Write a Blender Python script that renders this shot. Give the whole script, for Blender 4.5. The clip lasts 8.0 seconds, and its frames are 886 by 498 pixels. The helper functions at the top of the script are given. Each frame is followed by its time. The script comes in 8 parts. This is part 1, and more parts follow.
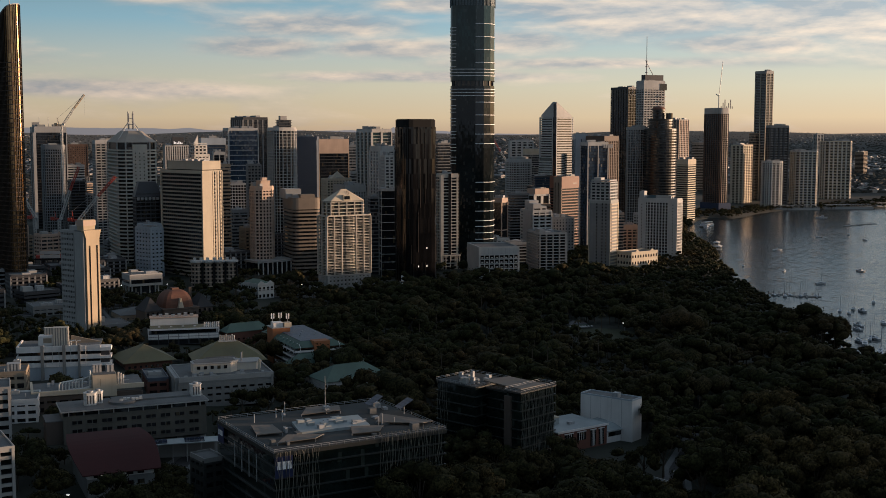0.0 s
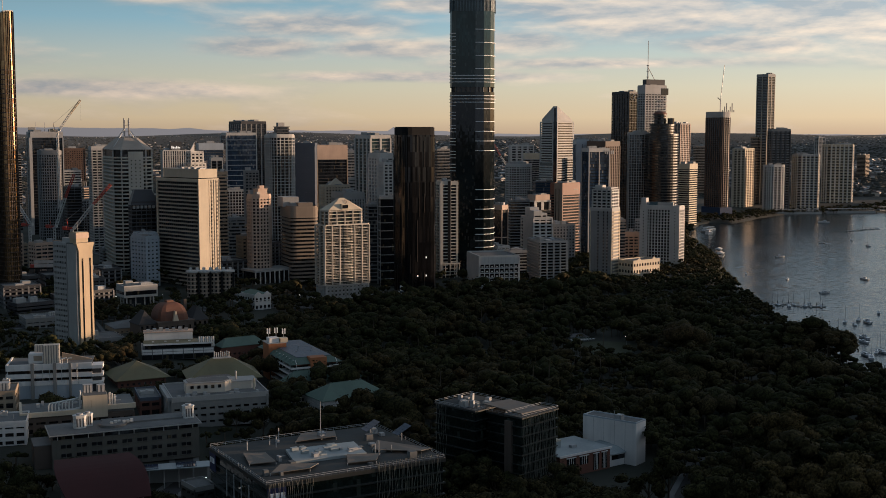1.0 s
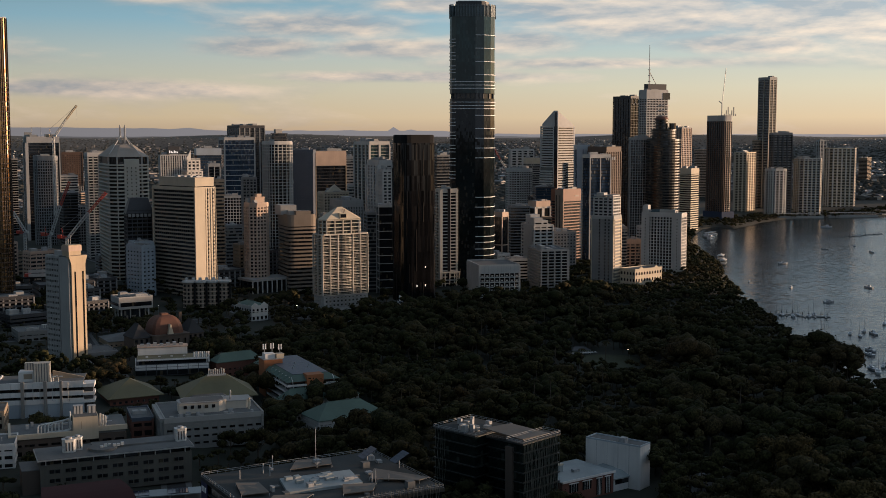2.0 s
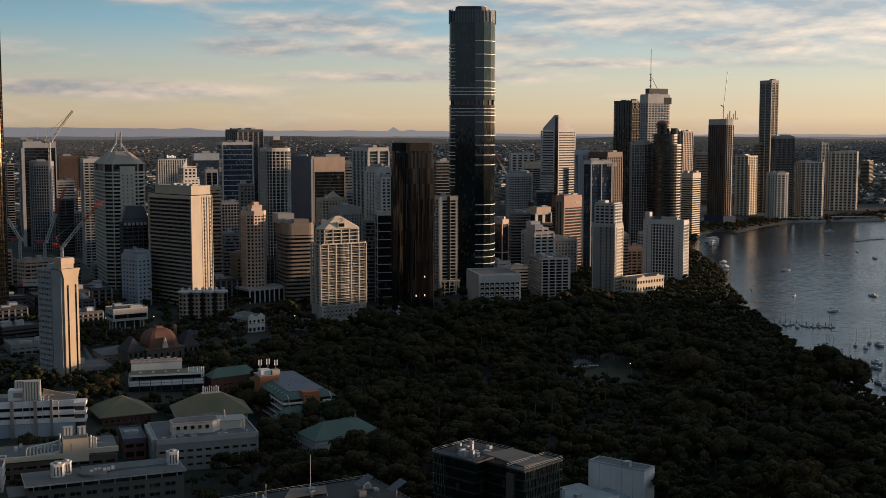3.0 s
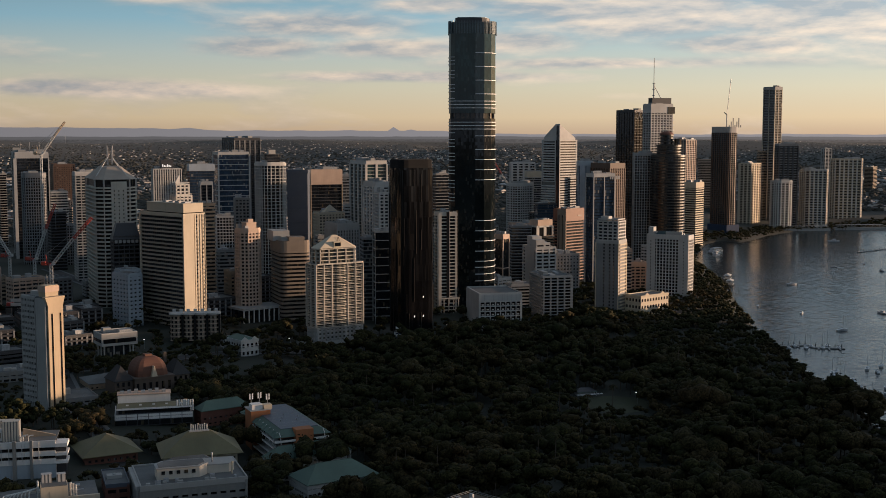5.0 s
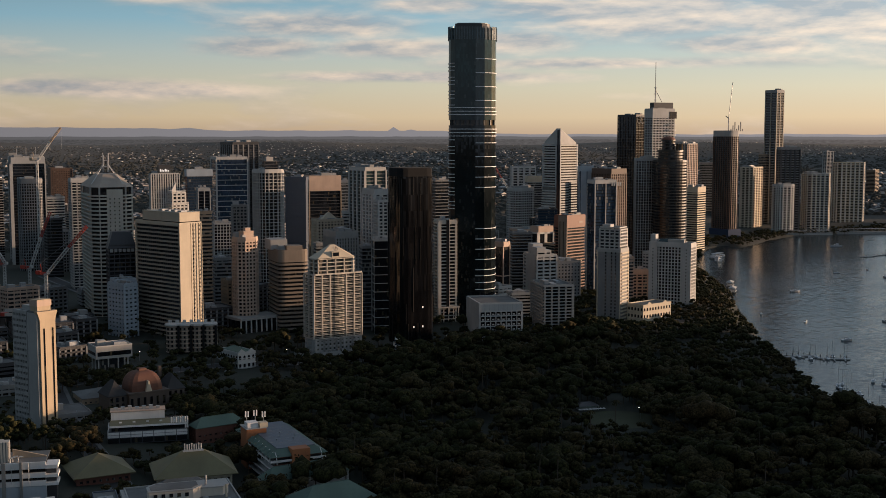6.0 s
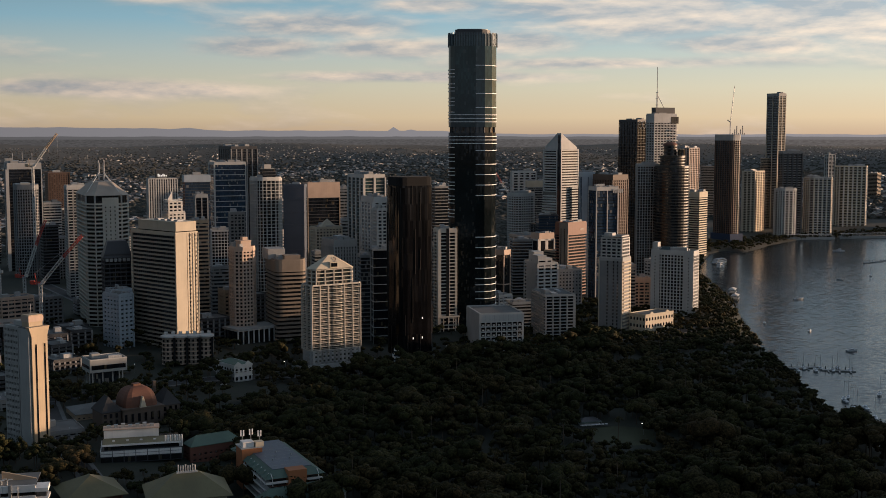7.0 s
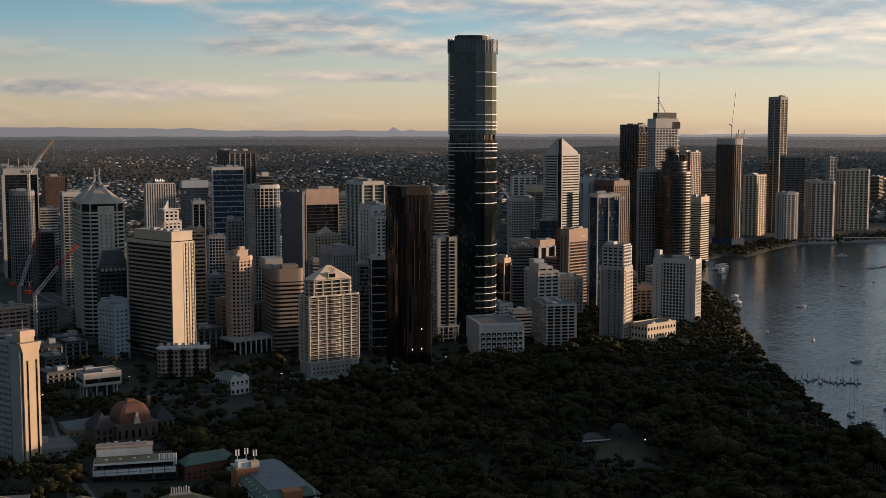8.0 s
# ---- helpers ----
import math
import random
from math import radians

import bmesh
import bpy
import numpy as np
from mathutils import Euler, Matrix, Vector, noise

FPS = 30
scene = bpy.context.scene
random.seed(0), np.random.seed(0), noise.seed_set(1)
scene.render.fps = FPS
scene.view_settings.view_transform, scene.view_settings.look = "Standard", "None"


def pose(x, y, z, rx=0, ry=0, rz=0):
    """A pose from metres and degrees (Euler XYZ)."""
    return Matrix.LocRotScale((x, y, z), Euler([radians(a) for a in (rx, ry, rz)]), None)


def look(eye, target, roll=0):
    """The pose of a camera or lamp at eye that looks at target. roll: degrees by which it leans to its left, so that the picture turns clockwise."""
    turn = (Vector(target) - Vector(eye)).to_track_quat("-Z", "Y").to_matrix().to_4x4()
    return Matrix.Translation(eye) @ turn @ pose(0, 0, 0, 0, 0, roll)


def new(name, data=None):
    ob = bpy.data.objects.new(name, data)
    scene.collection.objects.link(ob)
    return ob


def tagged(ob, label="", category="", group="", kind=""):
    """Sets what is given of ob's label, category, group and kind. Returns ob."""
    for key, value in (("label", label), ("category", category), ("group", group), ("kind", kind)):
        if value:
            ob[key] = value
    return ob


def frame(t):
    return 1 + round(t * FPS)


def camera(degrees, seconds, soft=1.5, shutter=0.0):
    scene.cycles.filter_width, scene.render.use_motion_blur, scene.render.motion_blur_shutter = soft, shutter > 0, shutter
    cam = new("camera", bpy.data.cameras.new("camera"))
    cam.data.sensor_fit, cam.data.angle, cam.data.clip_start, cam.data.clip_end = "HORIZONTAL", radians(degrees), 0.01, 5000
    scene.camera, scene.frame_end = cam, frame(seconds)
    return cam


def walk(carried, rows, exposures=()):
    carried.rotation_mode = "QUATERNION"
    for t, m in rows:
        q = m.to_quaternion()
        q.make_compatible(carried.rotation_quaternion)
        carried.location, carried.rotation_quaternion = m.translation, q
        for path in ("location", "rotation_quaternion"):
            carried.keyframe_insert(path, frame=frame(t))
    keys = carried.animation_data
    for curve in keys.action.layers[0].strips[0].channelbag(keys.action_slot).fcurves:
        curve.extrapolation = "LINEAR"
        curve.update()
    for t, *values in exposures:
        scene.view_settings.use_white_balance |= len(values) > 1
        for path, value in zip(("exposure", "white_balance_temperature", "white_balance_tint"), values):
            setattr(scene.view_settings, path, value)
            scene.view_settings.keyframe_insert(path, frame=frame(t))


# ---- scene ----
cam = camera(40.0, 8.0, soft=0.8)
PITCH = -5.45
ROWS = [
    (0.0, 0.0, 0.0, 146.0),
    (0.5, 0.28, 7.38, 149.49),
    (1, 0.49, 14.83, 152.89),
    (1.5, 0.65, 22.3, 156.34),
    (3, 1.34, 44.11, 166.38),
    (3.5, 1.42, 51.58, 169.79),
    (4, 1.62, 58.77, 173.2),
    (4.5, 1.84, 66.16, 176.54),
    (6, 2.25, 87.91, 186.4),
    (6.5, 2.3, 95.19, 189.79),
    (7, 2.44, 102.39, 193.26),
    (7.5, 2.58, 109.45, 196.64),
    (8, 2.8, 116.36, 200.04),
]
walk(cam, [(t, pose(x, y, z, 90 + PITCH, 0, 0)) for t, x, y, z in ROWS], exposures=[(0.0, 0.1, 6050.0, 8.0), (8.0, 0.1, 6050.0, 8.0)])

# ---- sky and sun ----
SUN_TURN, SUN_UP = 79.0, 3.2          # degrees right of straight ahead, degrees up
world = bpy.data.worlds.new("dawn_sky")
scene.world = world
world.use_nodes = True
wt = world.node_tree
wt.nodes.clear()


def wn(kind, **settings):
    n = wt.nodes.new(kind)
    for key, value in settings.items():
        n.inputs[int(key[1:])].default_value = value
    return n


def wmath(op, a, b=0.0, c=0.0):
    n = wt.nodes.new("ShaderNodeMath")
    n.operation = op
    for i, v in enumerate((a, b, c)):
        if isinstance(v, (int, float)):
            n.inputs[i].default_value = v
        else:
            wt.links.new(v, n.inputs[i])
    return n.outputs[0]


def wmix(f, a, b):
    n = wt.nodes.new("ShaderNodeMix")
    n.data_type = "RGBA"
    for i, v in ((0, f), (6, a), (7, b)):
        if isinstance(v, (int, float, tuple)):
            n.inputs[i].default_value = v
        else:
            wt.links.new(v, n.inputs[i])
    return n.outputs[2]


def wramp(fac, stops):
    n = wt.nodes.new("ShaderNodeValToRGB")
    while len(n.color_ramp.elements) < len(stops):
        n.color_ramp.elements.new(0.5)
    for e, (p, c) in zip(n.color_ramp.elements, stops):
        e.position, e.color = p, (*c, 1) if isinstance(c, tuple) else (c, c, c, 1)
    wt.links.new(fac, n.inputs[0])
    return n.outputs[0]


sky = wt.nodes.new("ShaderNodeTexSky")
sky.sky_type = "NISHITA"
sky.sun_disc = False
sky.sun_elevation, sky.sun_rotation = radians(SUN_UP), radians(SUN_TURN)
sky.air_density, sky.dust_density, sky.ozone_density = 1.0, 2.0, 1.5
coord = wt.nodes.new("ShaderNodeTexCoord")
sep = wt.nodes.new("ShaderNodeSeparateXYZ")
wt.links.new(coord.outputs["Generated"], sep.inputs[0])
dx, dy, dz = sep.outputs
flat = wmath("SQRT", wmath("ADD", wmath("MULTIPLY", dx, dx), wmath("MULTIPLY", dy, dy)))
up_deg = wmath("MULTIPLY", wmath("ARCTAN2", dz, flat), 57.2958)
turn_deg = wmath("MULTIPLY", wmath("ARCTAN2", dx, dy), 57.2958)
# clear air of the dawn: warm rim, pale cream, then teal blue
clear = wramp(wmath("DIVIDE", wmath("ADD", up_deg, 1.0), 31.0), [(0.030, (0.50, 0.345, 0.225)), (0.055, (0.62, 0.465, 0.29)), (0.10, (0.56, 0.50, 0.37)), (0.15, (0.42, 0.46, 0.43)),
                                              (0.20, (0.235, 0.39, 0.47)), (0.28, (0.16, 0.25, 0.32)), (0.5, (0.132, 0.184, 0.240)), (1.0, (0.100, 0.145, 0.195))])
# long flat clouds: banks at (turn, up) with half-widths, torn up by noise
def stretched(lift):
    c = wt.nodes.new("ShaderNodeCombineXYZ")
    wt.links.new(wmath("MULTIPLY", turn_deg, 0.115), c.inputs[0])
    wt.links.new(wmath("MULTIPLY", wmath("ADD", up_deg, lift), 0.46), c.inputs[1])
    n = wn("ShaderNodeTexNoise", _2=1.0, _3=7.0, _4=0.56, _8=0.12)
    wt.links.new(c.outputs[0], n.inputs[0])
    return n.outputs[0]


BANKS = [(-8.3, 3.9, 2.6, 0.40), (-2.6, 3.9, 3.2, 0.34), (-5.2, 4.9, 3.4, 0.45), (-0.6, 5.9, 2.2, 0.30), (8.5, 5.5, 5.5, 0.95), (17.5, 5.2, 4.5, 1.0), (13.5, 4.0, 3.4, 0.35), (3.5, 4.2, 2.6, 0.45), (8.0, 3.2, 6.0, 0.22), (-16, 2.0, 6.0, 0.30), (-14, 6.2, 5.0, 0.22), (-1, 2.6, 6.0, 0.18)]
bank = None
for az, el, ra, re in BANKS:
    u = wmath("DIVIDE", wmath("SUBTRACT", turn_deg, az), ra * 1.25)
    v = wmath("DIVIDE", wmath("SUBTRACT", up_deg, el), re * 1.35)
    e = wmath("POWER", 2.718, wmath("MULTIPLY", wmath("ADD", wmath("MULTIPLY", u, u), wmath("MULTIPLY", v, v)), -1.0))
    bank = e if bank is None else wmath("MAXIMUM", bank, e)
beyond = wmath("GREATER_THAN", up_deg, 7.0)
bank = wmath("MAXIMUM", bank, wmath("MULTIPLY", beyond, 0.22))
body = stretched(0.0)
over = stretched(0.30)
cover = wramp(wmath("ADD", body, wmath("MULTIPLY", bank, 0.50)), [(0.54, 0.0), (0.86, 1.0)])
lit = wramp(wmath("ADD", wmath("SUBTRACT", body, over), 0.5), [(0.43, 0.0), (0.60, 1.0)])
cloud_colour = wmix(lit, (0.31, 0.315, 0.345, 1), (0.80, 0.61, 0.47, 1))
air = wmix(wmath("MULTIPLY", cover, 0.85), clear, cloud_colour)
# blue ranges and the last of the plain past the end of the ground
comb3 = wt.nodes.new("ShaderNodeCombineXYZ")
wt.links.new(turn_deg, comb3.inputs[0])
ridge = wn("ShaderNodeTexNoise", _2=0.55, _3=5.0, _4=0.5)
wt.links.new(comb3.outputs[0], ridge.inputs[0])
west = wramp(wmath("DIVIDE", wmath("ADD", turn_deg, 24.0), 32.0), [(0.0, 0.68), (0.14, 0.66), (0.32, 0.58), (0.40, 0.42), (0.47, 0.38), (0.75, 0.35), (0.80, 0.06), (1.0, 0.04)])
crest = wmath("ADD", wmath("SUBTRACT", wmath("MULTIPLY", west, 0.5), 0.08), wmath("MULTIPLY", wmath("SUBTRACT", ridge.outputs[0], 0.5), 0.16))
for az, half, up in ((-2.32, 0.27, 0.17), (-1.5, 0.30, 0.07), (-11.7, 0.9, 0.09)):
    hump = wmath("SUBTRACT", 1.0, wmath("ABSOLUTE", wmath("DIVIDE", wmath("SUBTRACT", turn_deg, az), half)))
    crest = wmath("ADD", crest, wmath("MULTIPLY", wmath("MAXIMUM", hump, 0.0), up))
distance = wmix(wmath("LESS_THAN", up_deg, crest), air, (0.235, 0.215, 0.220, 1))
near_crest = wmath("SUBTRACT", wmath("MULTIPLY", ridge.outputs[0], 0.12), 0.23)
distance = wmix(wmath("LESS_THAN", up_deg, near_crest), distance, (0.118, 0.110, 0.112, 1))
speck = wn("ShaderNodeTexNoise", _2=5.0, _3=6.0, _4=0.7)
comb4 = wt.nodes.new("ShaderNodeCombineXYZ")
wt.links.new(turn_deg, comb4.inputs[0])
wt.links.new(wmath("MULTIPLY", up_deg, 6.0), comb4.inputs[1])
wt.links.new(comb4.outputs[0], speck.inputs[0])
land = wmix(wramp(speck.outputs[0], [(0.40, 0.0), (0.62, 1.0)]), (0.058, 0.055, 0.057, 1), (0.105, 0.098, 0.097, 1))
distance = wmix(wmath("LESS_THAN", up_deg, -0.30), distance, land)
# the sky dims away from the dawn
facing = wmath("ADD", wmath("MULTIPLY", dx, 0.643), wmath("MULTIPLY", dy, 0.766))
dim = wramp(wmath("ADD", wmath("MULTIPLY", facing, 0.5), 0.5), [(0.30, 0.0), (0.55, 0.35), (0.74, 1.0)])
west_sky = wramp(wmath("DIVIDE", up_deg, 30.0), [(0.0, (0.186, 0.206, 0.244)), (0.3, (0.180, 0.210, 0.248)), (1.0, (0.108, 0.140, 0.175))])
distance = wmix(dim, west_sky, distance)
nishita = wt.nodes.new("ShaderNodeVectorMath")
nishita.operation = "SCALE"
wt.links.new(sky.outputs[0], nishita.inputs[0])
nishita.inputs[3].default_value = 0.05
add = wt.nodes.new("ShaderNodeVectorMath")
add.operation = "ADD"
wt.links.new(distance, add.inputs[0])
wt.links.new(nishita.outputs[0], add.inputs[1])
glow = wmath("ADD", 1.0, wmath("MULTIPLY", wmath("MAXIMUM", wmath("MINIMUM", turn_deg, 30.0), -30.0), 0.0085))   # brighter towards the sun
tilt = wt.nodes.new("ShaderNodeVectorMath")
tilt.operation = "SCALE"
wt.links.new(add.outputs[0], tilt.inputs[0])
wt.links.new(glow, tilt.inputs[3])
bg = wn("ShaderNodeBackground", _1=1.0)
wt.links.new(tilt.outputs[0], bg.inputs[0])
out = wt.nodes.new("ShaderNodeOutputWorld")
wt.links.new(bg.outputs[0], out.inputs[0])

sun = new("sun", bpy.data.lights.new("sun", "SUN"))
sun.data.energy, sun.data.angle, sun.data.color = 6.0, radians(0.5), (1.0, 0.64, 0.40)
st, su = radians(SUN_TURN), radians(SUN_UP)
sun.matrix_world = look((0, 0, 600), Vector((0, 0, 600)) - Vector((math.sin(st) * math.cos(su), math.cos(st) * math.cos(su), math.sin(su))))

# ---- materials ----
def shader(name):
    m = bpy.data.materials.new(name)
    m.use_nodes = True
    return m, m.node_tree, m.node_tree.nodes["Principled BSDF"]


def node(t, kind, links=(), **values):
    n = t.nodes.new(kind)
    for i, v in values.items():
        n.inputs[int(i[1:])].default_value = v
    for i, socket in links:
        t.links.new(socket, n.inputs[i])
    return n


def mixed(t, f, a, b, blend="MIX"):
    n = t.nodes.new("ShaderNodeMix")
    n.data_type, n.blend_type = "RGBA", blend
    for i, v in ((0, f), (6, a), (7, b)):
        if isinstance(v, (int, float)):
            n.inputs[i].default_value = v
        elif isinstance(v, tuple):
            n.inputs[i].default_value = (*v, 1)[:4]
        else:
            t.links.new(v, n.inputs[i])
    return n.outputs[2]


def calc(t, op, a, b=0.0):
    n = t.nodes.new("ShaderNodeMath")
    n.operation = op
    for i, v in enumerate((a, b)):
        if isinstance(v, (int, float)):
            n.inputs[i].default_value = v
        else:
            t.links.new(v, n.inputs[i])
    return n.outputs[0]


def ramp(t, fac, a, b):
    n = t.nodes.new("ShaderNodeMapRange")
    n.inputs[1].default_value, n.inputs[2].default_value = a, b
    t.links.new(fac, n.inputs[0])
    return n.outputs[0]


def shade(c, k):
    return tuple(min(1.0, v * k) for v in c)


WALLS = {}


def wall(name, colour, rough=0.75, wear=0.25):
    """Painted or cast wall: broad patches, rain streaks and fine grain."""
    if name in WALLS:
        return WALLS[name]
    m, t, b = shader(name)
    co = t.nodes.new("ShaderNodeTexCoord").outputs["Object"]
    patch = node(t, "ShaderNodeTexNoise", [(0, co)], _2=0.07, _3=5.0)
    squash = node(t, "ShaderNodeMapping", [(0, co)], _3=(0.9, 0.9, 0.035))
    streak = node(t, "ShaderNodeTexNoise", [(0, squash.outputs[0])], _2=1.0, _3=4.0)
    grain = node(t, "ShaderNodeTexNoise", [(0, co)], _2=2.5, _3=4.0)
    c = mixed(t, ramp(t, patch.outputs[0], 0.35, 0.7), shade(colour, 1 - wear * 0.6), shade(colour, 1 + wear * 0.3))
    c = mixed(t, calc(t, "MULTIPLY", ramp(t, streak.outputs[0], 0.5, 0.75), wear), c, shade(colour, 0.55))
    info = t.nodes.new("ShaderNodeObjectInfo")
    c = mixed(t, calc(t, "MULTIPLY", info.outputs["Random"], 0.22), c, shade(colour, 0.6))
    c = mixed(t, calc(t, "MULTIPLY", grain.outputs[0], 0.25), c, shade(colour, 0.7))
    t.links.new(c, b.inputs["Base Color"])
    b.inputs["Roughness"].default_value = rough
    bump = node(t, "ShaderNodeBump", [(2, grain.outputs[0])], _0=0.25, _1=0.05)
    t.links.new(bump.outputs[0], b.inputs["Normal"])
    WALLS[name] = m
    return m


def glazing(name, colour, blind=(0.35, 0.33, 0.3), share=0.12, cell=(1.5, 1.5, 3.4), rough=0.06, gloss=0.6, tilt=0.025, metal=0.0):
    """Facade glass: each pane leans a hair its own way; some have blinds drawn behind them, or in INKGLASS a painted
    reflection streak.
    """
    m, t, b = shader(name)
    co = t.nodes.new("ShaderNodeTexCoord").outputs["Object"]
    scaled = node(t, "ShaderNodeVectorMath", [(0, co)])
    scaled.operation = "DIVIDE"
    scaled.inputs[1].default_value = cell
    off = node(t, "ShaderNodeVectorMath", [(0, scaled.outputs[0])])
    off.operation = "ADD"
    off.inputs[1].default_value = (0.37, 0.41, 0.05)
    fl = node(t, "ShaderNodeVectorMath", [(0, off.outputs[0])])
    fl.operation = "FLOOR"
    info = t.nodes.new("ShaderNodeObjectInfo")
    w = node(t, "ShaderNodeTexWhiteNoise", [(0, fl.outputs[0]), (1, info.outputs["Random"])])
    w.noise_dimensions = "4D"
    broad = node(t, "ShaderNodeTexNoise", [(0, co)], _2=0.05, _3=3.0)
    c = mixed(t, w.outputs[0], shade(colour, 0.6), shade(colour, 1.4))
    c = mixed(t, ramp(t, broad.outputs[0], 0.3, 0.7), c, shade(colour, 0.5))
    drawn = calc(t, "LESS_THAN", w.outputs[0], share)
    c = mixed(t, calc(t, "MULTIPLY", drawn, 0.6), c, blind)
    t.links.new(c, b.inputs["Base Color"])
    b.inputs["Roughness"].default_value = rough
    b.inputs["IOR"].default_value = 1.6
    b.inputs["Metallic"].default_value = metal
    b.inputs["Specular IOR Level"].default_value = gloss
    geo = t.nodes.new("ShaderNodeNewGeometry")
    lean = node(t, "ShaderNodeVectorMath", [(0, w.outputs[1])])
    lean.operation = "SUBTRACT"
    lean.inputs[1].default_value = (0.5, 0.5, 0.5)
    lean2 = node(t, "ShaderNodeVectorMath", [(0, lean.outputs[0])])
    lean2.operation = "SCALE"
    lean2.inputs[3].default_value = tilt
    nn = node(t, "ShaderNodeVectorMath", [(0, geo.outputs["Normal"]), (1, lean2.outputs[0])])
    nn.operation = "ADD"
    n2 = node(t, "ShaderNodeVectorMath", [(0, nn.outputs[0])])
    n2.operation = "NORMALIZE"
    t.links.new(n2.outputs[0], b.inputs["Normal"])
    return m


def metal_paint(name, colour, rough=0.45, metal=0.0):
    m, t, b = shader(name)
    co = t.nodes.new("ShaderNodeTexCoord").outputs["Object"]
    n = node(t, "ShaderNodeTexNoise", [(0, co)], _2=0.8, _3=5.0)
    t.links.new(mixed(t, ramp(t, n.outputs[0], 0.35, 0.7), shade(colour, 0.7), shade(colour, 1.1)), b.inputs["Base Color"])
    b.inputs["Roughness"].default_value, b.inputs["Metallic"].default_value = rough, metal
    return m


def leafage(name, colour, tip, brown):
    """Leaves: hue drifts from crown to crown and a little from spray to spray; shade in the hollows is painted in."""
    m, t, b = shader(name)
    geo = t.nodes.new("ShaderNodeNewGeometry")
    info = t.nodes.new("ShaderNodeObjectInfo")
    pos = geo.outputs["Position"]
    crowns = node(t, "ShaderNodeTexNoise", [(0, pos)], _2=0.075, _3=2.0)
    broad = node(t, "ShaderNodeTexNoise", [(0, pos)], _2=0.018, _3=3.0)
    c = mixed(t, ramp(t, crowns.outputs[0], 0.38, 0.62), colour, tip)
    c = mixed(t, ramp(t, broad.outputs[0], 0.48, 0.68), c, brown)
    c = mixed(t, calc(t, "MULTIPLY", info.outputs["Random"], 0.45), c, brown)
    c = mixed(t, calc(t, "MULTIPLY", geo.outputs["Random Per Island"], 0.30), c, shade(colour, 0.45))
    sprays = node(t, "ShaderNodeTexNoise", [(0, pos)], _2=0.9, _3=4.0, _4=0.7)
    # darkest where the bump dips: gap shade painted into the leaf colour
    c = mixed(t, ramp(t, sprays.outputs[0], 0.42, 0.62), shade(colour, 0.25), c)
    bump = node(t, "ShaderNodeBump", [(2, sprays.outputs[0])], _0=1.0, _1=1.2)
    t.links.new(bump.outputs[0], b.inputs["Normal"])
    t.links.new(c, b.inputs["Base Color"])
    b.inputs["Roughness"].default_value = 0.9
    b.inputs["Specular IOR Level"].default_value = 0.1
    return m


CONC = wall("pale_concrete", (0.38, 0.375, 0.36))
WHITE = wall("white_render", (0.52, 0.51, 0.49))
FLATWHITE = wall("warm_white_render", (0.62, 0.56, 0.48))
DOMEBAND = wall("dark_metal_band", (0.040, 0.034, 0.027), 0.42)
CAMPUSWHITE = wall("white_campus_paint", (0.80, 0.77, 0.74), 0.7, 0.3)
CREAM = wall("cream_render", (0.58, 0.50, 0.38))
TAN = wall("tan_precast", (0.36, 0.285, 0.205))
PINK = wall("pink_precast", (0.54, 0.40, 0.31))
BANDSTONE = wall("warm_sand_spandrel", (0.40, 0.34, 0.265))
BROWN = wall("brown_granite", (0.125, 0.075, 0.050), 0.5)
GREY = wall("grey_concrete", (0.24, 0.24, 0.24))
DARK = wall("dark_cladding", (0.05, 0.05, 0.055), 0.5)
TAUPE = wall("taupe_precast", (0.26, 0.21, 0.165))
SANDSTONE = wall("sand_cream_concrete", (0.50, 0.39, 0.26))
BRICK = wall("red_brick", (0.17, 0.07, 0.048))
BLUEWHITE = wall("blue_white_panel", (0.42, 0.47, 0.52), 0.5)
ROOFING = wall("roof_membrane", (0.15, 0.155, 0.155), 0.9, 0.5)
COPPER = wall("copper_dome", (0.17, 0.07, 0.042), 0.7, 0.5)
GREENROOF = wall("green_sheet_roof", (0.095, 0.15, 0.12), 0.7, 0.3)
OLIVEROOF = wall("olive_sheet_roof", (0.17, 0.15, 0.075), 0.6, 0.4)
REDROOF = wall("dark_red_sheet_roof", (0.048, 0.007, 0.008), 0.95, 0.3)
ORANGE = wall("orange_brick", (0.40, 0.15, 0.06))
SLATEBLUE = wall("slate_blue_panel", (0.085, 0.105, 0.14), 0.45, 0.15)
RUST = wall("rust_brown_stone", (0.19, 0.075, 0.042), 0.6)
PALEGREY = wall("pale_grey_green_concrete", (0.50, 0.49, 0.43), 0.75, 0.3)
STEEL = metal_paint("galvanised_steel", (0.38, 0.39, 0.40), 0.65, 0.2)
REDSTEEL = metal_paint("red_crane_steel", (0.45, 0.06, 0.04))
WHITESTEEL = metal_paint("white_crane_steel", (0.6, 0.6, 0.58))
NAVY = metal_paint("navy_panel", (0.01, 0.02, 0.08))
SIGNWHITE = metal_paint("white_sign", (0.85, 0.85, 0.85))
GLASS = glazing("dark_glass", (0.028, 0.034, 0.042))
GLASSBLUE = glazing("blue_glass", (0.035, 0.06, 0.10), share=0.05)
GLASSBLACK = glazing("black_glass", (0.010, 0.012, 0.016), share=0.05, tilt=0.03, blind=(0.10, 0.08, 0.05), rough=0.1)
# ink glass: the blind tone in tall cells paints upright reflection streaks
INKGLASS = glazing("ink_black_glass", (0.006, 0.006, 0.007), share=0.12, tilt=0.06, blind=(0.015, 0.014, 0.014), rough=0.10, gloss=0.30, cell=(1.4, 1.4, 13.2))
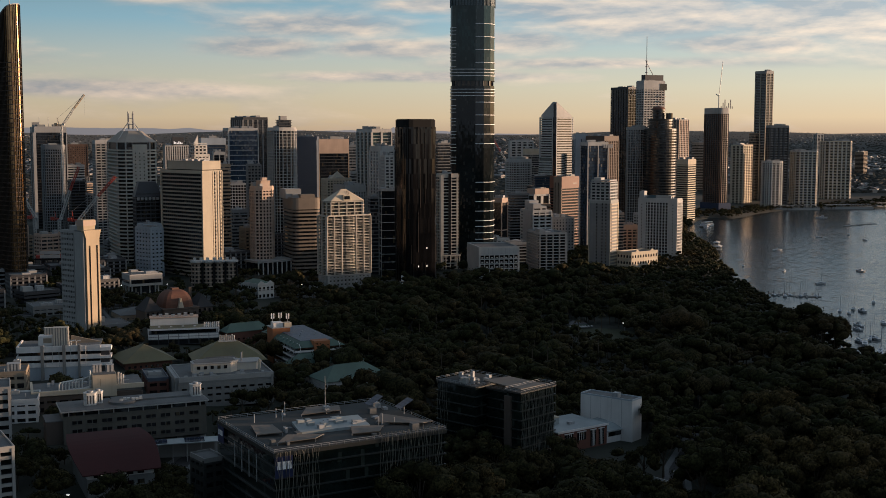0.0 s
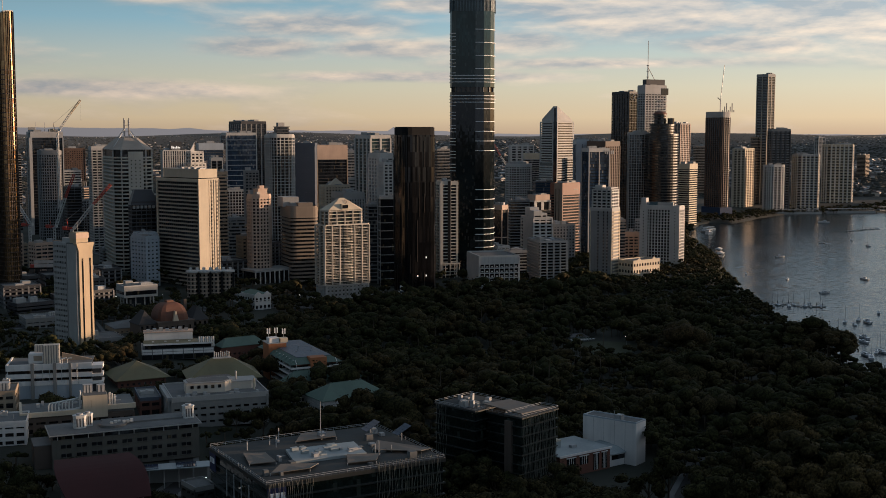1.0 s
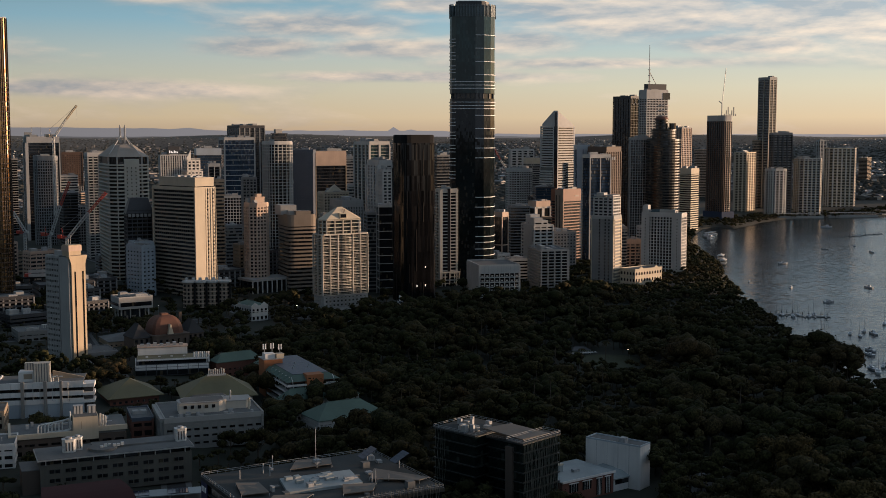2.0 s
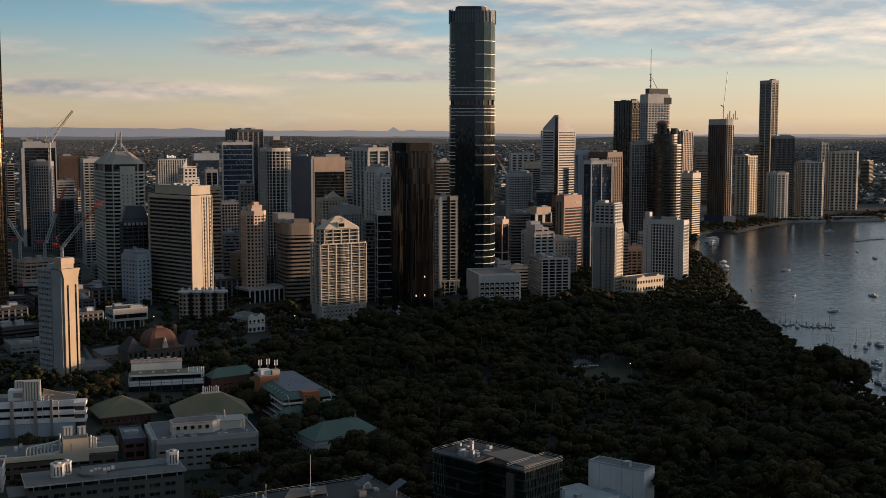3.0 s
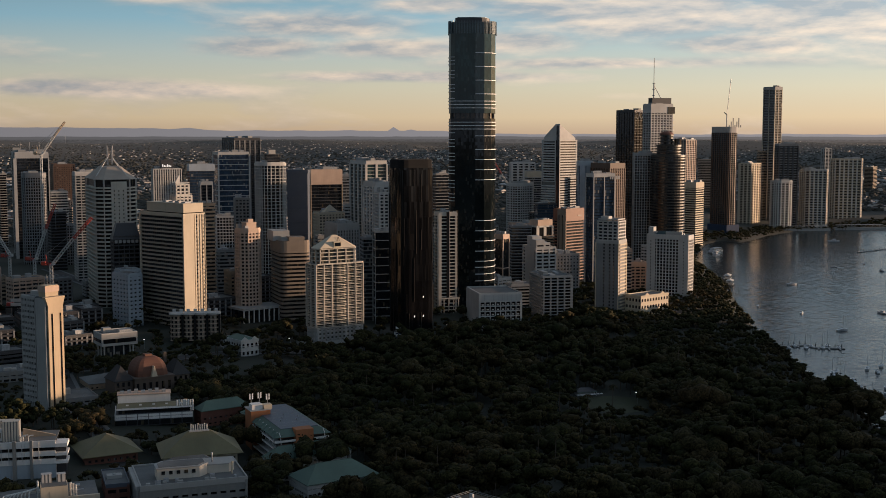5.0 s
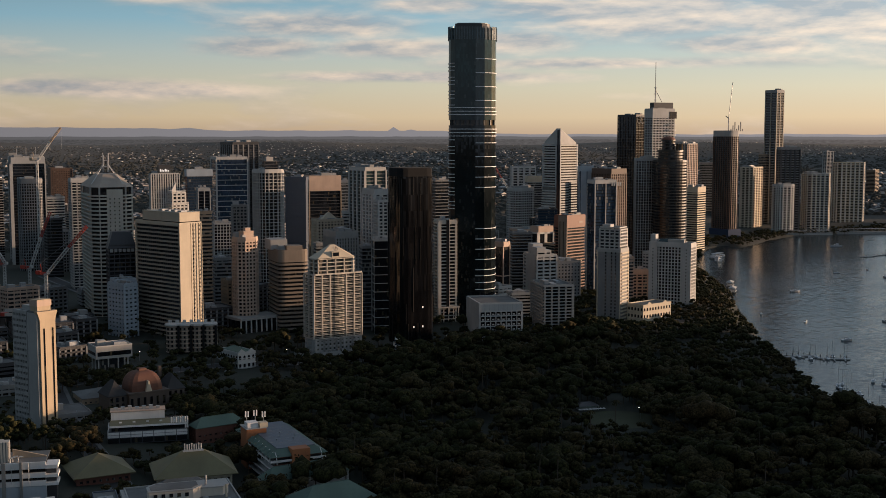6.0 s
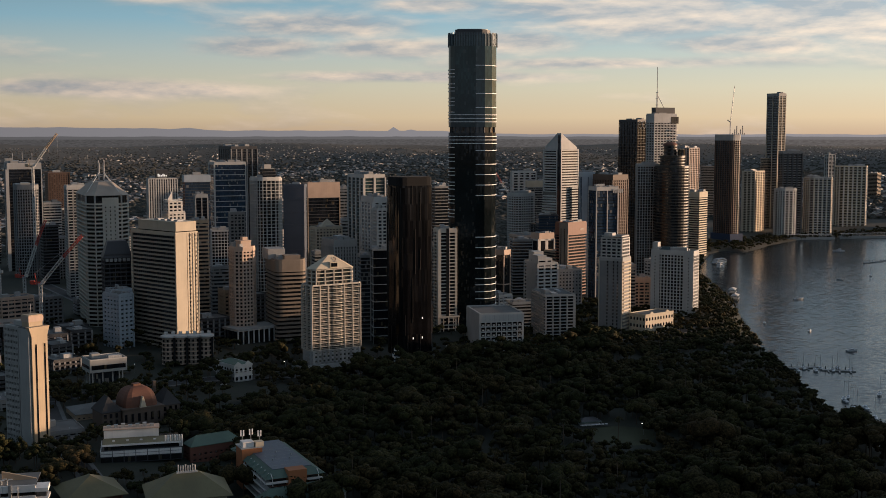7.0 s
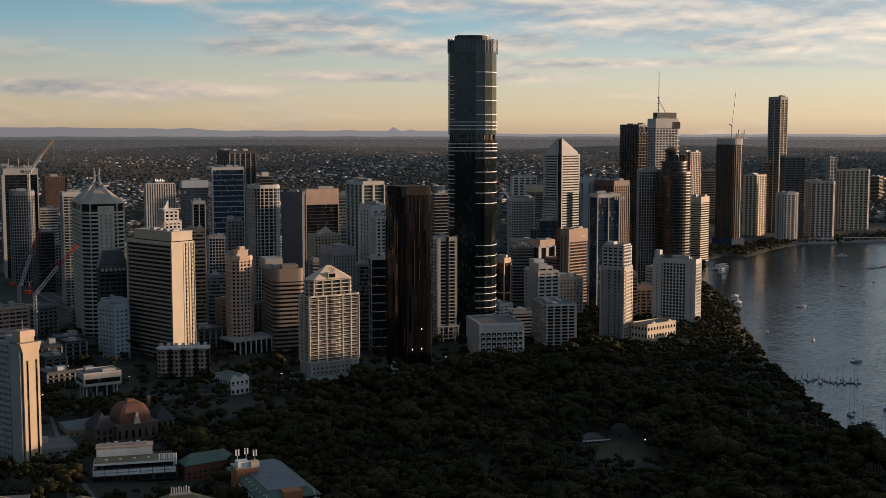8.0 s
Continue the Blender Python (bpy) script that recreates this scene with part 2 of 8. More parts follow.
FLATGLASS = glazing("balcony_glass", (0.045, 0.050, 0.047), share=0.22, tilt=0.03, blind=(0.24, 0.21, 0.17), rough=0.1)
MATTBLACK = metal_paint("matt_black_louvre", (0.006, 0.006, 0.007), 0.98)
GLASSTEAL = glazing("teal_glass", (0.03, 0.06, 0.065), share=0.05, tilt=0.03, blind=(0.12, 0.14, 0.15), rough=0.16)
GLASSBRONZE = glazing("bronze_glass", (0.34, 0.19, 0.08), share=0.25, blind=(0.55, 0.33, 0.14), cell=(1.2, 1.2, 3.8), rough=0.16, gloss=0.9, tilt=0.05, metal=0.75)
SKYGLASS = glazing("green_black_tower_glass", (0.010, 0.014, 0.015), share=0.05, tilt=0.012, blind=(0.05, 0.05, 0.045), rough=0.05, gloss=0.45)
SKYTEAL = glazing("teal_tower_glass", (0.025, 0.050, 0.052), share=0.06, tilt=0.012, blind=(0.07, 0.09, 0.09), rough=0.06, gloss=0.45)
GLASSGOLD = glazing("gold_glass", (0.05, 0.034, 0.020), share=0.1, blind=(0.12, 0.08, 0.045), gloss=0.6, rough=0.06, tilt=0.02)

# ---- ground, river ----
LEFT_BANK = [(1500, 2700), (1100, 2545), (960, 2440), (844, 2366), (757, 2324), (700, 2310), (641, 2290), (563, 2187), (510, 2094), (483, 2061), (470, 2105), (427, 2039), (383, 1883), (343, 1704), (337, 1582), (326, 1439),
             (299, 1279), (280, 1104), (276, 1009), (268, 909), (269, 781), (255, 600), (225, 420), (170, 300), (60, 260), (-150, 250), (-420, 300), (-900, 520)]
RIGHT_BANK = [(-1000, 260), (-450, 20), (-150, -120), (200, -120), (420, 80), (520, 380), (560, 700), (575, 1000), (600, 1300), (660, 1600), (760, 1900), (1000, 2150), (1600, 2380)]
RIVER = np.array(LEFT_BANK + RIGHT_BANK, float)


def to_line(x, y, line):
    """Distance from points to a polyline."""
    best = np.full(x.shape, 1e9)
    for (ax, ay), (bx, by) in zip(line[:-1], line[1:]):
        lx, ly = bx - ax, by - ay
        k = np.clip(((x - ax) * lx + (y - ay) * ly) / (lx * lx + ly * ly), 0, 1)
        best = np.minimum(best, np.hypot(x - ax - k * lx, y - ay - k * ly))
    return best


def in_river(x, y):
    inside = np.zeros(x.shape, bool)
    for (ax, ay), (bx, by) in zip(RIVER, np.roll(RIVER, -1, 0)):
        cross = ((ay > y) != (by > y)) & (x < (bx - ax) * (y - ay) / (by - ay + 1e-9) + ax)
        inside ^= cross
    return inside


def step(a, b, v):
    k = np.clip((v - a) / (b - a), 0, 1)
    return k * k * (3 - 2 * k)


def height(x, y):
    """Lie of the land: low gardens, the city ridge, the cliff over the river, heightened out of view to cast shade, and
    far rolling suburbs.
    """
    x, y = np.asarray(x, float), np.asarray(y, float)
    r = np.hypot(x, y)
    z = 5.0 + 9.0 * step(-60, -190, x) * step(420, 640, y) * step(1900, 1500, y) + 4.0 * step(1000, 1300, y)
    z = z + 8 * np.sin(x * 0.0043 + 1) * np.sin(y * 0.0037) * step(1900, 2600, r) + 137 * step(2200, 5000, r)
    z = z + (4 * np.sin(x * 0.0031 + 0.5) * np.sin(y * 0.0047 + 2) + 3 * np.sin(x * 0.0071 + 2) * np.sin(y * 0.0093)) * step(2400, 3200, r)
    z = z + 13 * np.exp(-((x - 260) / 170) ** 2 - ((y - 4150) / 150) ** 2) + 8 * np.exp(-((x + 120) / 60) ** 2 - ((y - 4500) / 90) ** 2)
    dist = to_line(x, y, LEFT_BANK)
    dist_r = to_line(x, y, RIGHT_BANK)
    far_side = (x > np.interp(y, [-120, 380, 1000, 1900, 2380], [200, 520, 575, 760, 1600])) & (y < 2300)
    # unseen right-bank hills, raised to shade gardens, campus and quays
    z = np.where(far_side, 4 + (68 * step(1300, 1190, y) + 14 * step(970, 1050, y) * step(1190, 1140, y) + 45 * step(2200, 2080, y) * step(1880, 2000, y)) * step(15, 80, dist_r), z)
    near = np.minimum(dist, dist_r)
    z = z - 5.5 * step(1700, 1850, y) * step(2520, 2400, y) * step(75, 45, dist)     # low quays at the river bend
    wet = in_river(x, y)
    return np.where(wet, -5.0 * step(0, 12, near), 1.0 + (z - 1.0) * step(0, 14, near))


def high(x, y):
    return float(height(np.array([x]), np.array([y]))[0])


def mesh_of(name, verts, faces, smooth=False):
    me = bpy.data.meshes.new(name)
    me.from_pydata([tuple(v) for v in verts], [], faces)
    if smooth:
        me.polygons.foreach_set("use_smooth", [True] * len(me.polygons))
    me.update()
    return me


def sheet(name, xs, ys, hole=None):
    gx, gy = np.meshgrid(xs, ys)
    gz = height(gx, gy)
    v = np.stack([gx, gy, gz], -1).reshape(-1, 3)
    n = len(xs)
    f = [(j * n + i, j * n + i + 1, (j + 1) * n + i + 1, (j + 1) * n + i) for j in range(len(ys) - 1) for i in range(n - 1)]
    return mesh_of(name, v, f, True)


xs = np.concatenate([np.arange(-4900, -2500, 200), np.arange(-2500, -700, 60), np.arange(-700, 900, 14), np.arange(900, 2500, 60), np.arange(2500, 4901, 200)])
ys = np.concatenate([np.arange(-4900, -200, 400), np.arange(-200, 1500, 14), np.arange(1500, 2700, 30), np.arange(2700, 4901, 50)])
m, t, b = shader("earth")
pos = t.nodes.new("ShaderNodeNewGeometry").outputs["Position"]
n1 = node(t, "ShaderNodeTexNoise", [(0, pos)], _2=0.012, _3=6.0)
n2 = node(t, "ShaderNodeTexNoise", [(0, pos)], _2=0.25, _3=5.0)
c = mixed(t, ramp(t, n1.outputs[0], 0.38, 0.62), (0.016, 0.022, 0.013), (0.034, 0.036, 0.028))
c = mixed(t, ramp(t, n2.outputs[0], 0.4, 0.7), c, (0.022, 0.025, 0.018))
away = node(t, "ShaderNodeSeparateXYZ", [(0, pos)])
c = mixed(t, ramp(t, away.outputs[1], 2250.0, 2800.0), c, mixed(t, ramp(t, n1.outputs[0], 0.4, 0.6), (0.052, 0.052, 0.046), (0.064, 0.062, 0.056)))   # suburb ground pales with distance, haze mixed into its colour
t.links.new(c, b.inputs["Base Color"])
b.inputs["Roughness"].default_value = 0.95
EARTH = m
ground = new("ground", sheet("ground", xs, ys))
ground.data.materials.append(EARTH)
tagged(ground, "dark green and brown earth under gardens and streets, hazed paler at the suburbs", "ground", kind="structure")

m, t, b = shader("river_water")
pos = t.nodes.new("ShaderNodeNewGeometry").outputs["Position"]
turned = node(t, "ShaderNodeMapping", [(0, pos)], _2=(0, 0, 0.5), _3=(0.35, 0.9, 1))
r1 = node(t, "ShaderNodeTexNoise", [(0, turned.outputs[0])], _2=0.45, _3=6.0, _4=0.6)
r2 = node(t, "ShaderNodeTexNoise", [(0, pos)], _2=0.008, _3=3.0)
chop = node(t, "ShaderNodeVectorMath", [(0, r1.outputs[1])])
chop.operation = "SUBTRACT"
chop.inputs[1].default_value = (0.5, 0.5, 0.5)
chop2 = node(t, "ShaderNodeVectorMath", [(0, chop.outputs[0])])
chop2.operation = "MULTIPLY"
chop2.inputs[1].default_value = (0.34, 0.56, 0.0)
lifted = node(t, "ShaderNodeVectorMath", [(0, chop2.outputs[0])])
lifted.inputs[1].default_value = (0, 0, 1)
facing_up = node(t, "ShaderNodeVectorMath", [(0, lifted.outputs[0])])
facing_up.operation = "NORMALIZE"
t.links.new(facing_up.outputs[0], b.inputs["Normal"])
t.links.new(mixed(t, r2.outputs[0], (0.014, 0.022, 0.026), (0.022, 0.030, 0.032)), b.inputs["Base Color"])
t.links.new(calc(t, "ADD", calc(t, "MULTIPLY", r2.outputs[0], 0.16), 0.12), b.inputs["Roughness"])
b.inputs["IOR"].default_value = 1.33
WATER = m
water = new("water", mesh_of("water", [(-1400, -700, 0), (2200, -700, 0), (2200, 2900, 0), (-1400, 2900, 0)], [(0, 1, 2, 3)]))
water.data.materials.append(WATER)
tagged(water, "grey-blue rippled river water reflecting the dawn sky", "river", kind="structure")

# ---- building kit ----
def part(name, me, mat, parent, label="", at=(0, 0, 0), rz=0.0, kind=""):
    ob = new(name, me)
    if mat and not me.materials:
        me.materials.append(mat)
    ob.parent = parent
    ob.location = at
    ob.rotation_euler[2] = rz
    return tagged(ob, label, kind=kind)


def thing(name, label, category, x, y, z=None, yaw=0.0, group="", kind=""):
    ob = new(name)
    ob.empty_display_size = 2.0
    ob.matrix_world = pose(x, y, high(x, y) - 0.4 if z is None else z, 0, 0, yaw)
    return tagged(ob, label, category, group, kind)


def rect(w, d, x=0.0, y=0.0):
    return [(x, y), (x + w, y), (x + w, y + d), (x, y + d)]


def cut(poly, c, n=1):
    """Corners cut (n = 1) or rounded (n > 1) by c metres."""
    outp = []
    k = len(poly)
    for i in range(k):
        p, a, b = Vector(poly[i]), Vector(poly[i - 1]), Vector(poly[(i + 1) % k])
        da, db = (a - p).normalized(), (b - p).normalized()
        s, e = p + da * c, p + db * c
        for j in range(n + 1):
            q = j / n
            outp.append(tuple(s * (1 - q) ** 2 + p * (2 * q * (1 - q)) + e * q * q) if n > 1 else tuple(s if j == 0 else e))
    return outp


def disc(r, n=28, x=0.0, y=0.0):
    return [(x + r * math.cos(2 * math.pi * i / n), y + r * math.sin(2 * math.pi * i / n)) for i in range(n)]


def grow(poly, d):
    """A convex outline moved out by d metres."""
    k, outp = len(poly), []
    for i in range(k):
        p = Vector(poly[i])
        e1, e2 = (p - Vector(poly[i - 1])).normalized(), (Vector(poly[(i + 1) % k]) - p).normalized()
        n1, n2 = Vector((e1.y, -e1.x)), Vector((e2.y, -e2.x))
        nn = (n1 + n2).normalized()
        outp.append(tuple(p + nn * d / max(0.35, nn.dot(n1))))
    return outp


def prism_data(poly, z0, z1, top=None):
    k = len(poly)
    top = top or poly
    v = [(x, y, z0) for x, y in poly] + [(p[0], p[1], p[2] if len(p) > 2 else z1) for p in top]
    f = [(i, (i + 1) % k, k + (i + 1) % k, k + i) for i in range(k)] + [tuple(range(k - 1, -1, -1)), tuple(range(k, 2 * k))]
    return v, f


def prism(poly, z0, z1, top=None):
    return mesh_of("prism", *prism_data(poly, z0, z1, top))


def joined(pieces):
    v, f = [], []
    for pv, pf in pieces:
        o = len(v)
        v += pv
        f += [tuple(i + o for i in q) for q in pf]
    return mesh_of("joined", v, f)


def box_data(x0, y0, z0, x1, y1, z1):
    return prism_data(rect(x1 - x0, y1 - y0, x0, y0), z0, z1)


def box(x0, y0, z0, x1, y1, z1):
    return mesh_of("box", *box_data(x0, y0, z0, x1, y1, z1))


def bar_data(a, b, r, n=6):
    a, b = Vector(a), Vector(b)
    q = (b - a).to_track_quat("Z", "Y")
    ring = [q @ Vector((r * math.cos(2 * math.pi * i / n), r * math.sin(2 * math.pi * i / n), 0)) for i in range(n)]
    v = [tuple(a + p) for p in ring] + [tuple(b + p) for p in ring]
    f = [(i, (i + 1) % n, n + (i + 1) % n, n + i) for i in range(n)] + [tuple(range(n - 1, -1, -1)), tuple(range(n, 2 * n))]
    return v, f


def tube_data(pts, r, n=5):
    """One bent bar through the given points."""
    pts = [Vector(p) for p in pts]
    v = []
    for i, p in enumerate(pts):
        q = (pts[min(i + 1, len(pts) - 1)] - pts[max(i - 1, 0)]).to_track_quat("Z", "Y")
        v += [tuple(p + q @ Vector((r * math.cos(2 * math.pi * k / n), r * math.sin(2 * math.pi * k / n), 0))) for k in range(n)]
    f = [(j * n + i, j * n + (i + 1) % n, (j + 1) * n + (i + 1) % n, (j + 1) * n + i) for j in range(len(pts) - 1) for i in range(n)]
    return v, f + [tuple(range(n - 1, -1, -1)), tuple(range(len(v) - n, len(v)))]


def rod(root, name, a, b, r, mat, label=""):
    return part(name, mesh_of(name, *bar_data(a, b, r)), mat, root, label)


def pier_places(poly, gap):
    k, places = len(poly), []
    for i in range(k):
        a, b = Vector(poly[i]), Vector(poly[(i + 1) % k])
        n = max(1, round((b - a).length / gap))
        for j in range(n):
            p = a + (b - a) * (j / n)
            places.append((p.x, p.y, math.atan2(b.y - a.y, b.x - a.x)))
    return places


def clad(root, poly, z0, z1, core, band=None, fl=3.6, bh=1.2, proud=0.3, pier=None, gap=3.0, pw=0.6, pp=0.25, single=True, band_name="floor_band", pier_name="pier", skip=0):
    """A block of a tower: glazed core, a band at every floor and piers between the windows."""
    part("core", prism(grow(poly, -0.55) if band or pier else poly, z0, z1), core, root)
    if band:
        n = max(1, round((z1 - z0) / fl))
        step_z = (z1 - z0) / n
        ring = grow(poly, proud)
        levels = [z0 + i * step_z for i in range(skip, n)] + [z1 - bh / 2 - 0.02]
        if single:
            me = prism(ring, -bh / 2, bh / 2)
            for z in levels:
                part(band_name, me, band, root, at=(0, 0, z))
        else:
            part(band_name, joined([prism_data(ring, z - bh / 2, z + bh / 2) for z in levels]), band, root, kind="stuff")
    if pier:
        places = pier_places(poly, gap)
        h = z1 - z0
        if single:
            me = box(-pw / 2, -pp, 0, pw / 2, 0.8, h)
            for x, y, a in places:
                part(pier_name, me, pier, root, at=(x, y, z0), rz=a)
        else:
            data = []
            for x, y, a in places:
                v, f = box_data(-pw / 2, -pp, z0, pw / 2, 0.8, z1)
                ca, sa = math.cos(a), math.sin(a)
                data.append(([(x + p[0] * ca - p[1] * sa, y + p[0] * sa + p[1] * ca, p[2]) for p in v], f))
            part(pier_name, joined(data), pier, root, kind="stuff")


def parapet(root, poly, z, mat, h=1.2, w=0.4):
    inner = grow(poly, -w)
    k = len(poly)
    v = [(x, y, z) for x, y in poly] + [(x, y, z + h) for x, y in poly] + [(x, y, z + h) for x, y in inner] + [(x, y, z) for x, y in inner]
    f = []
    for i in range(k):
        j = (i + 1) % k
        f += [(i, j, k + j, k + i), (k + i, k + j, 2 * k + j, 2 * k + i), (2 * k + i, 2 * k + j, 3 * k + j, 3 * k + i)]
    part("parapet", mesh_of("parapet", v, f), mat, root)
    part("roof_deck", prism(inner, z + 0.02, z + 0.25), ROOFING, root)


def plant(root, w, d, z, seed, mat=None, n=4):
    """Lift overruns, chillers and ducts on a flat roof."""
    rng = random.Random(seed)
    mat = mat or CONC
    for i in range(n):
        bw, bd, bh = rng.uniform(0.12, 0.34) * w, rng.uniform(0.15, 0.4) * d, rng.uniform(1.5, 4.5)
        x, y = rng.uniform(0.06, 0.9) * (w - bw), rng.uniform(0.06, 0.9) * (d - bd)
        part("plant_box", box(x, y, z + 0.2 - 0.013 * i, x + bw, y + bd, z + bh), mat if i % 2 else STEEL, root)
    for i in range(n - 2):
        x, y = rng.uniform(0.1, 0.9) * w, rng.uniform(0.1, 0.9) * d
        part("vent", prism(disc(rng.uniform(0.4, 0.9), 8, x, y), z + 0.2, z + rng.uniform(1.2, 2.6)), STEEL, root)


def tower(label, at, yaw, wr, wl, top, core, band=None, fl=3.6, bh=1.2, proud=0.3, pier=None, gap=3.0, pw=0.6, pp=0.25, single=True, corner=0.0, rounds=1,
          roof=None, crown=0.0, seed=0, name="office_tower", category="building", boxes=4, band_name="floor_band", skip=1):
    """An upright tower on a four-sided plan: its near corner stands at `at`, wr metres along its right face and wl along its left one."""
    base = high(*at) - 0.5
    root = thing(name, label, category, at[0], at[1], base, yaw, group="city towers")
    h = top - base
    single = single and at[1] < 1235          # far towers keep their bands and piers in one mesh
    poly = rect(wr, wl)
    if corner:
        poly = cut(poly, corner, rounds)
    clad(root, poly, 0, h - crown, core, band, fl, bh, proud, pier, gap, pw, pp, single, band_name, skip=skip)
    if crown:
        part("crown", prism(grow(poly, proud + 0.05), h - crown, h), roof or band or core, root)
    parapet(root, grow(poly, proud * 0.5), h + 0.01, roof or band or DARK)
    if boxes:
        plant(root, wr, wl, h, seed, n=boxes)
    return root, h, poly

# ---- buildings with a shape of their own ----
def hip(root, poly, z, rise, mat, over=0.8, ridge=0.35):
    """A hipped roof over a four-sided plan."""
    (x0, y0), (x1, _), (_, y1), _ = poly
    x0, y0, x1, y1 = x0 - over, y0 - over, x1 + over, y1 + over
    w, d = x1 - x0, y1 - y0
    s = min(w, d) / 2 * (1 - ridge * 0.2)
    cx, cy = (x0 + x1) / 2, (y0 + y1) / 2
    a, b = ((x0 + s, cy), (x1 - s, cy)) if w >= d else ((cx, y0 + s), (cx, y1 - s))
    v = [(x0, y0, z), (x1, y0, z), (x1, y1, z), (x0, y1, z), (x0, y0, z + 0.3), (x1, y0, z + 0.3), (x1, y1, z + 0.3), (x0, y1, z + 0.3), (*a, z + rise), (*b, z + rise)]
    f = [(0, 3, 2, 1), (0, 1, 5, 4), (1, 2, 6, 5), (2, 3, 7, 6), (3, 0, 4, 7)]
    f += [(4, 5, 9, 8), (5, 6, 9), (6, 7, 8, 9), (7, 4, 8)] if w >= d else [(4, 5, 8), (5, 6, 9, 8), (6, 7, 9), (7, 4, 8, 9)]
    part("roof", mesh_of("hip", v, f), mat, root)
    part("ridge_cap", mesh_of("ridge", *bar_data((*a, z + rise), (*b, z + rise), 0.18)), mat, root)


def house(label, at, yaw, wr, wl, top, wall_mat, roof_mat, rise=5.0, fl=3.6, bh=2.0, gap=3.2, pw=1.7, name="campus_building", over=0.8):
    base = high(*at) - 0.5
    root = thing(name, label, "building", at[0], at[1], base, yaw)
    h = max(4.0, top - base)
    poly = rect(wr, wl)
    clad(root, poly, 0, h, GLASS, wall_mat, fl, bh, 0.15, wall_mat, gap, pw, 0.2)
    hip(root, poly, h, rise, roof_mat, over)
    return root, h


def striped_tower(label, at, yaw, wr, wl, top, seed=0):
    base = high(*at) - 0.5
    root = thing("office_tower", label, "building", at[0], at[1], base, yaw, group="city towers")
    h = top - base
    part("core", box(0.5, 0.5, 0, wr - 0.5, wl - 0.5, h), GLASSBLACK, root)
    n = round(h / 3.4)
    me = box(-0.5, 0.6, -0.72, 1.2, wl - 1.6, 0.72)
    for i in range(1, n + 1):
        part("floor_band", me, BANDSTONE, root, at=(0, 0, i * h / n - 0.95))
    mullion = box(0.30, -0.10, 0, 0.52, 0.10, h)
    for i in range(1, int(wl / 3.0)):
        part("mullion", mullion, DARK, root, at=(0, 3.0 * i, 0))
    part("end_pier", box(-0.6, wl - 1.6, 0, 1.4, wl + 0.2, h + 0.5), CREAM, root)
    part("parapet_band", box(-0.55, 0.6, h - 1.2, 1.2, wl - 1.6, h + 0.5), CREAM, root)
    half = wr * 0.48
    part("blank_wall", box(-0.2, -0.4, 0, half, 1.0, h + 0.5), CREAM, root)
    part("side_wall", box(half, 0.1, 0, wr + 0.2, 1.0, h + 0.5), CREAM, root)
    me = box(-0.5, -0.25, -0.85, 1.3, 0.2, 0.85)
    fin = box(-0.2, -0.45, 0, 0.2, 0.3, h + 0.5)
    for j in range(5):
        part("fin", fin, CREAM, root, at=(half + 0.8 + j * (wr - half - 0.9) / 4, 0, 0))
    for i in range(1, n + 1):
        for j in (1, 3):
            part("window", me, GLASSBLACK, root, at=(half + 0.8 + j * (wr - half - 0.9) / 4 - 0.45 + (0.0 if j == 1 else 0.3), 0.22, i * h / n - 1.6))
    parapet(root, rect(wr, wl), h + 0.01, CREAM, 1.5)
    part("recess", box(2.0, 1.5, h, wr - 1.0, wl - 8, h + 2.2), GLASSBLACK, root)
    top_house = part("penthouse", box(0.6, 0.2, h + 2.2, wr - 1.5, wl - 10, h + 9.5), CREAM, root)
    part("penthouse_cap", box(0.4, 0.0, h + 9.5, wr - 1.3, wl - 9.8, h + 10.0), CREAM, top_house)
    for i in range(4):
        part("roof_unit", box(5, 4 + 9 * i, h + 10.0, 11, 9 + 9 * i, h + 11.2 + 0.3 * (i % 2)), STEEL, root)
    return root, h


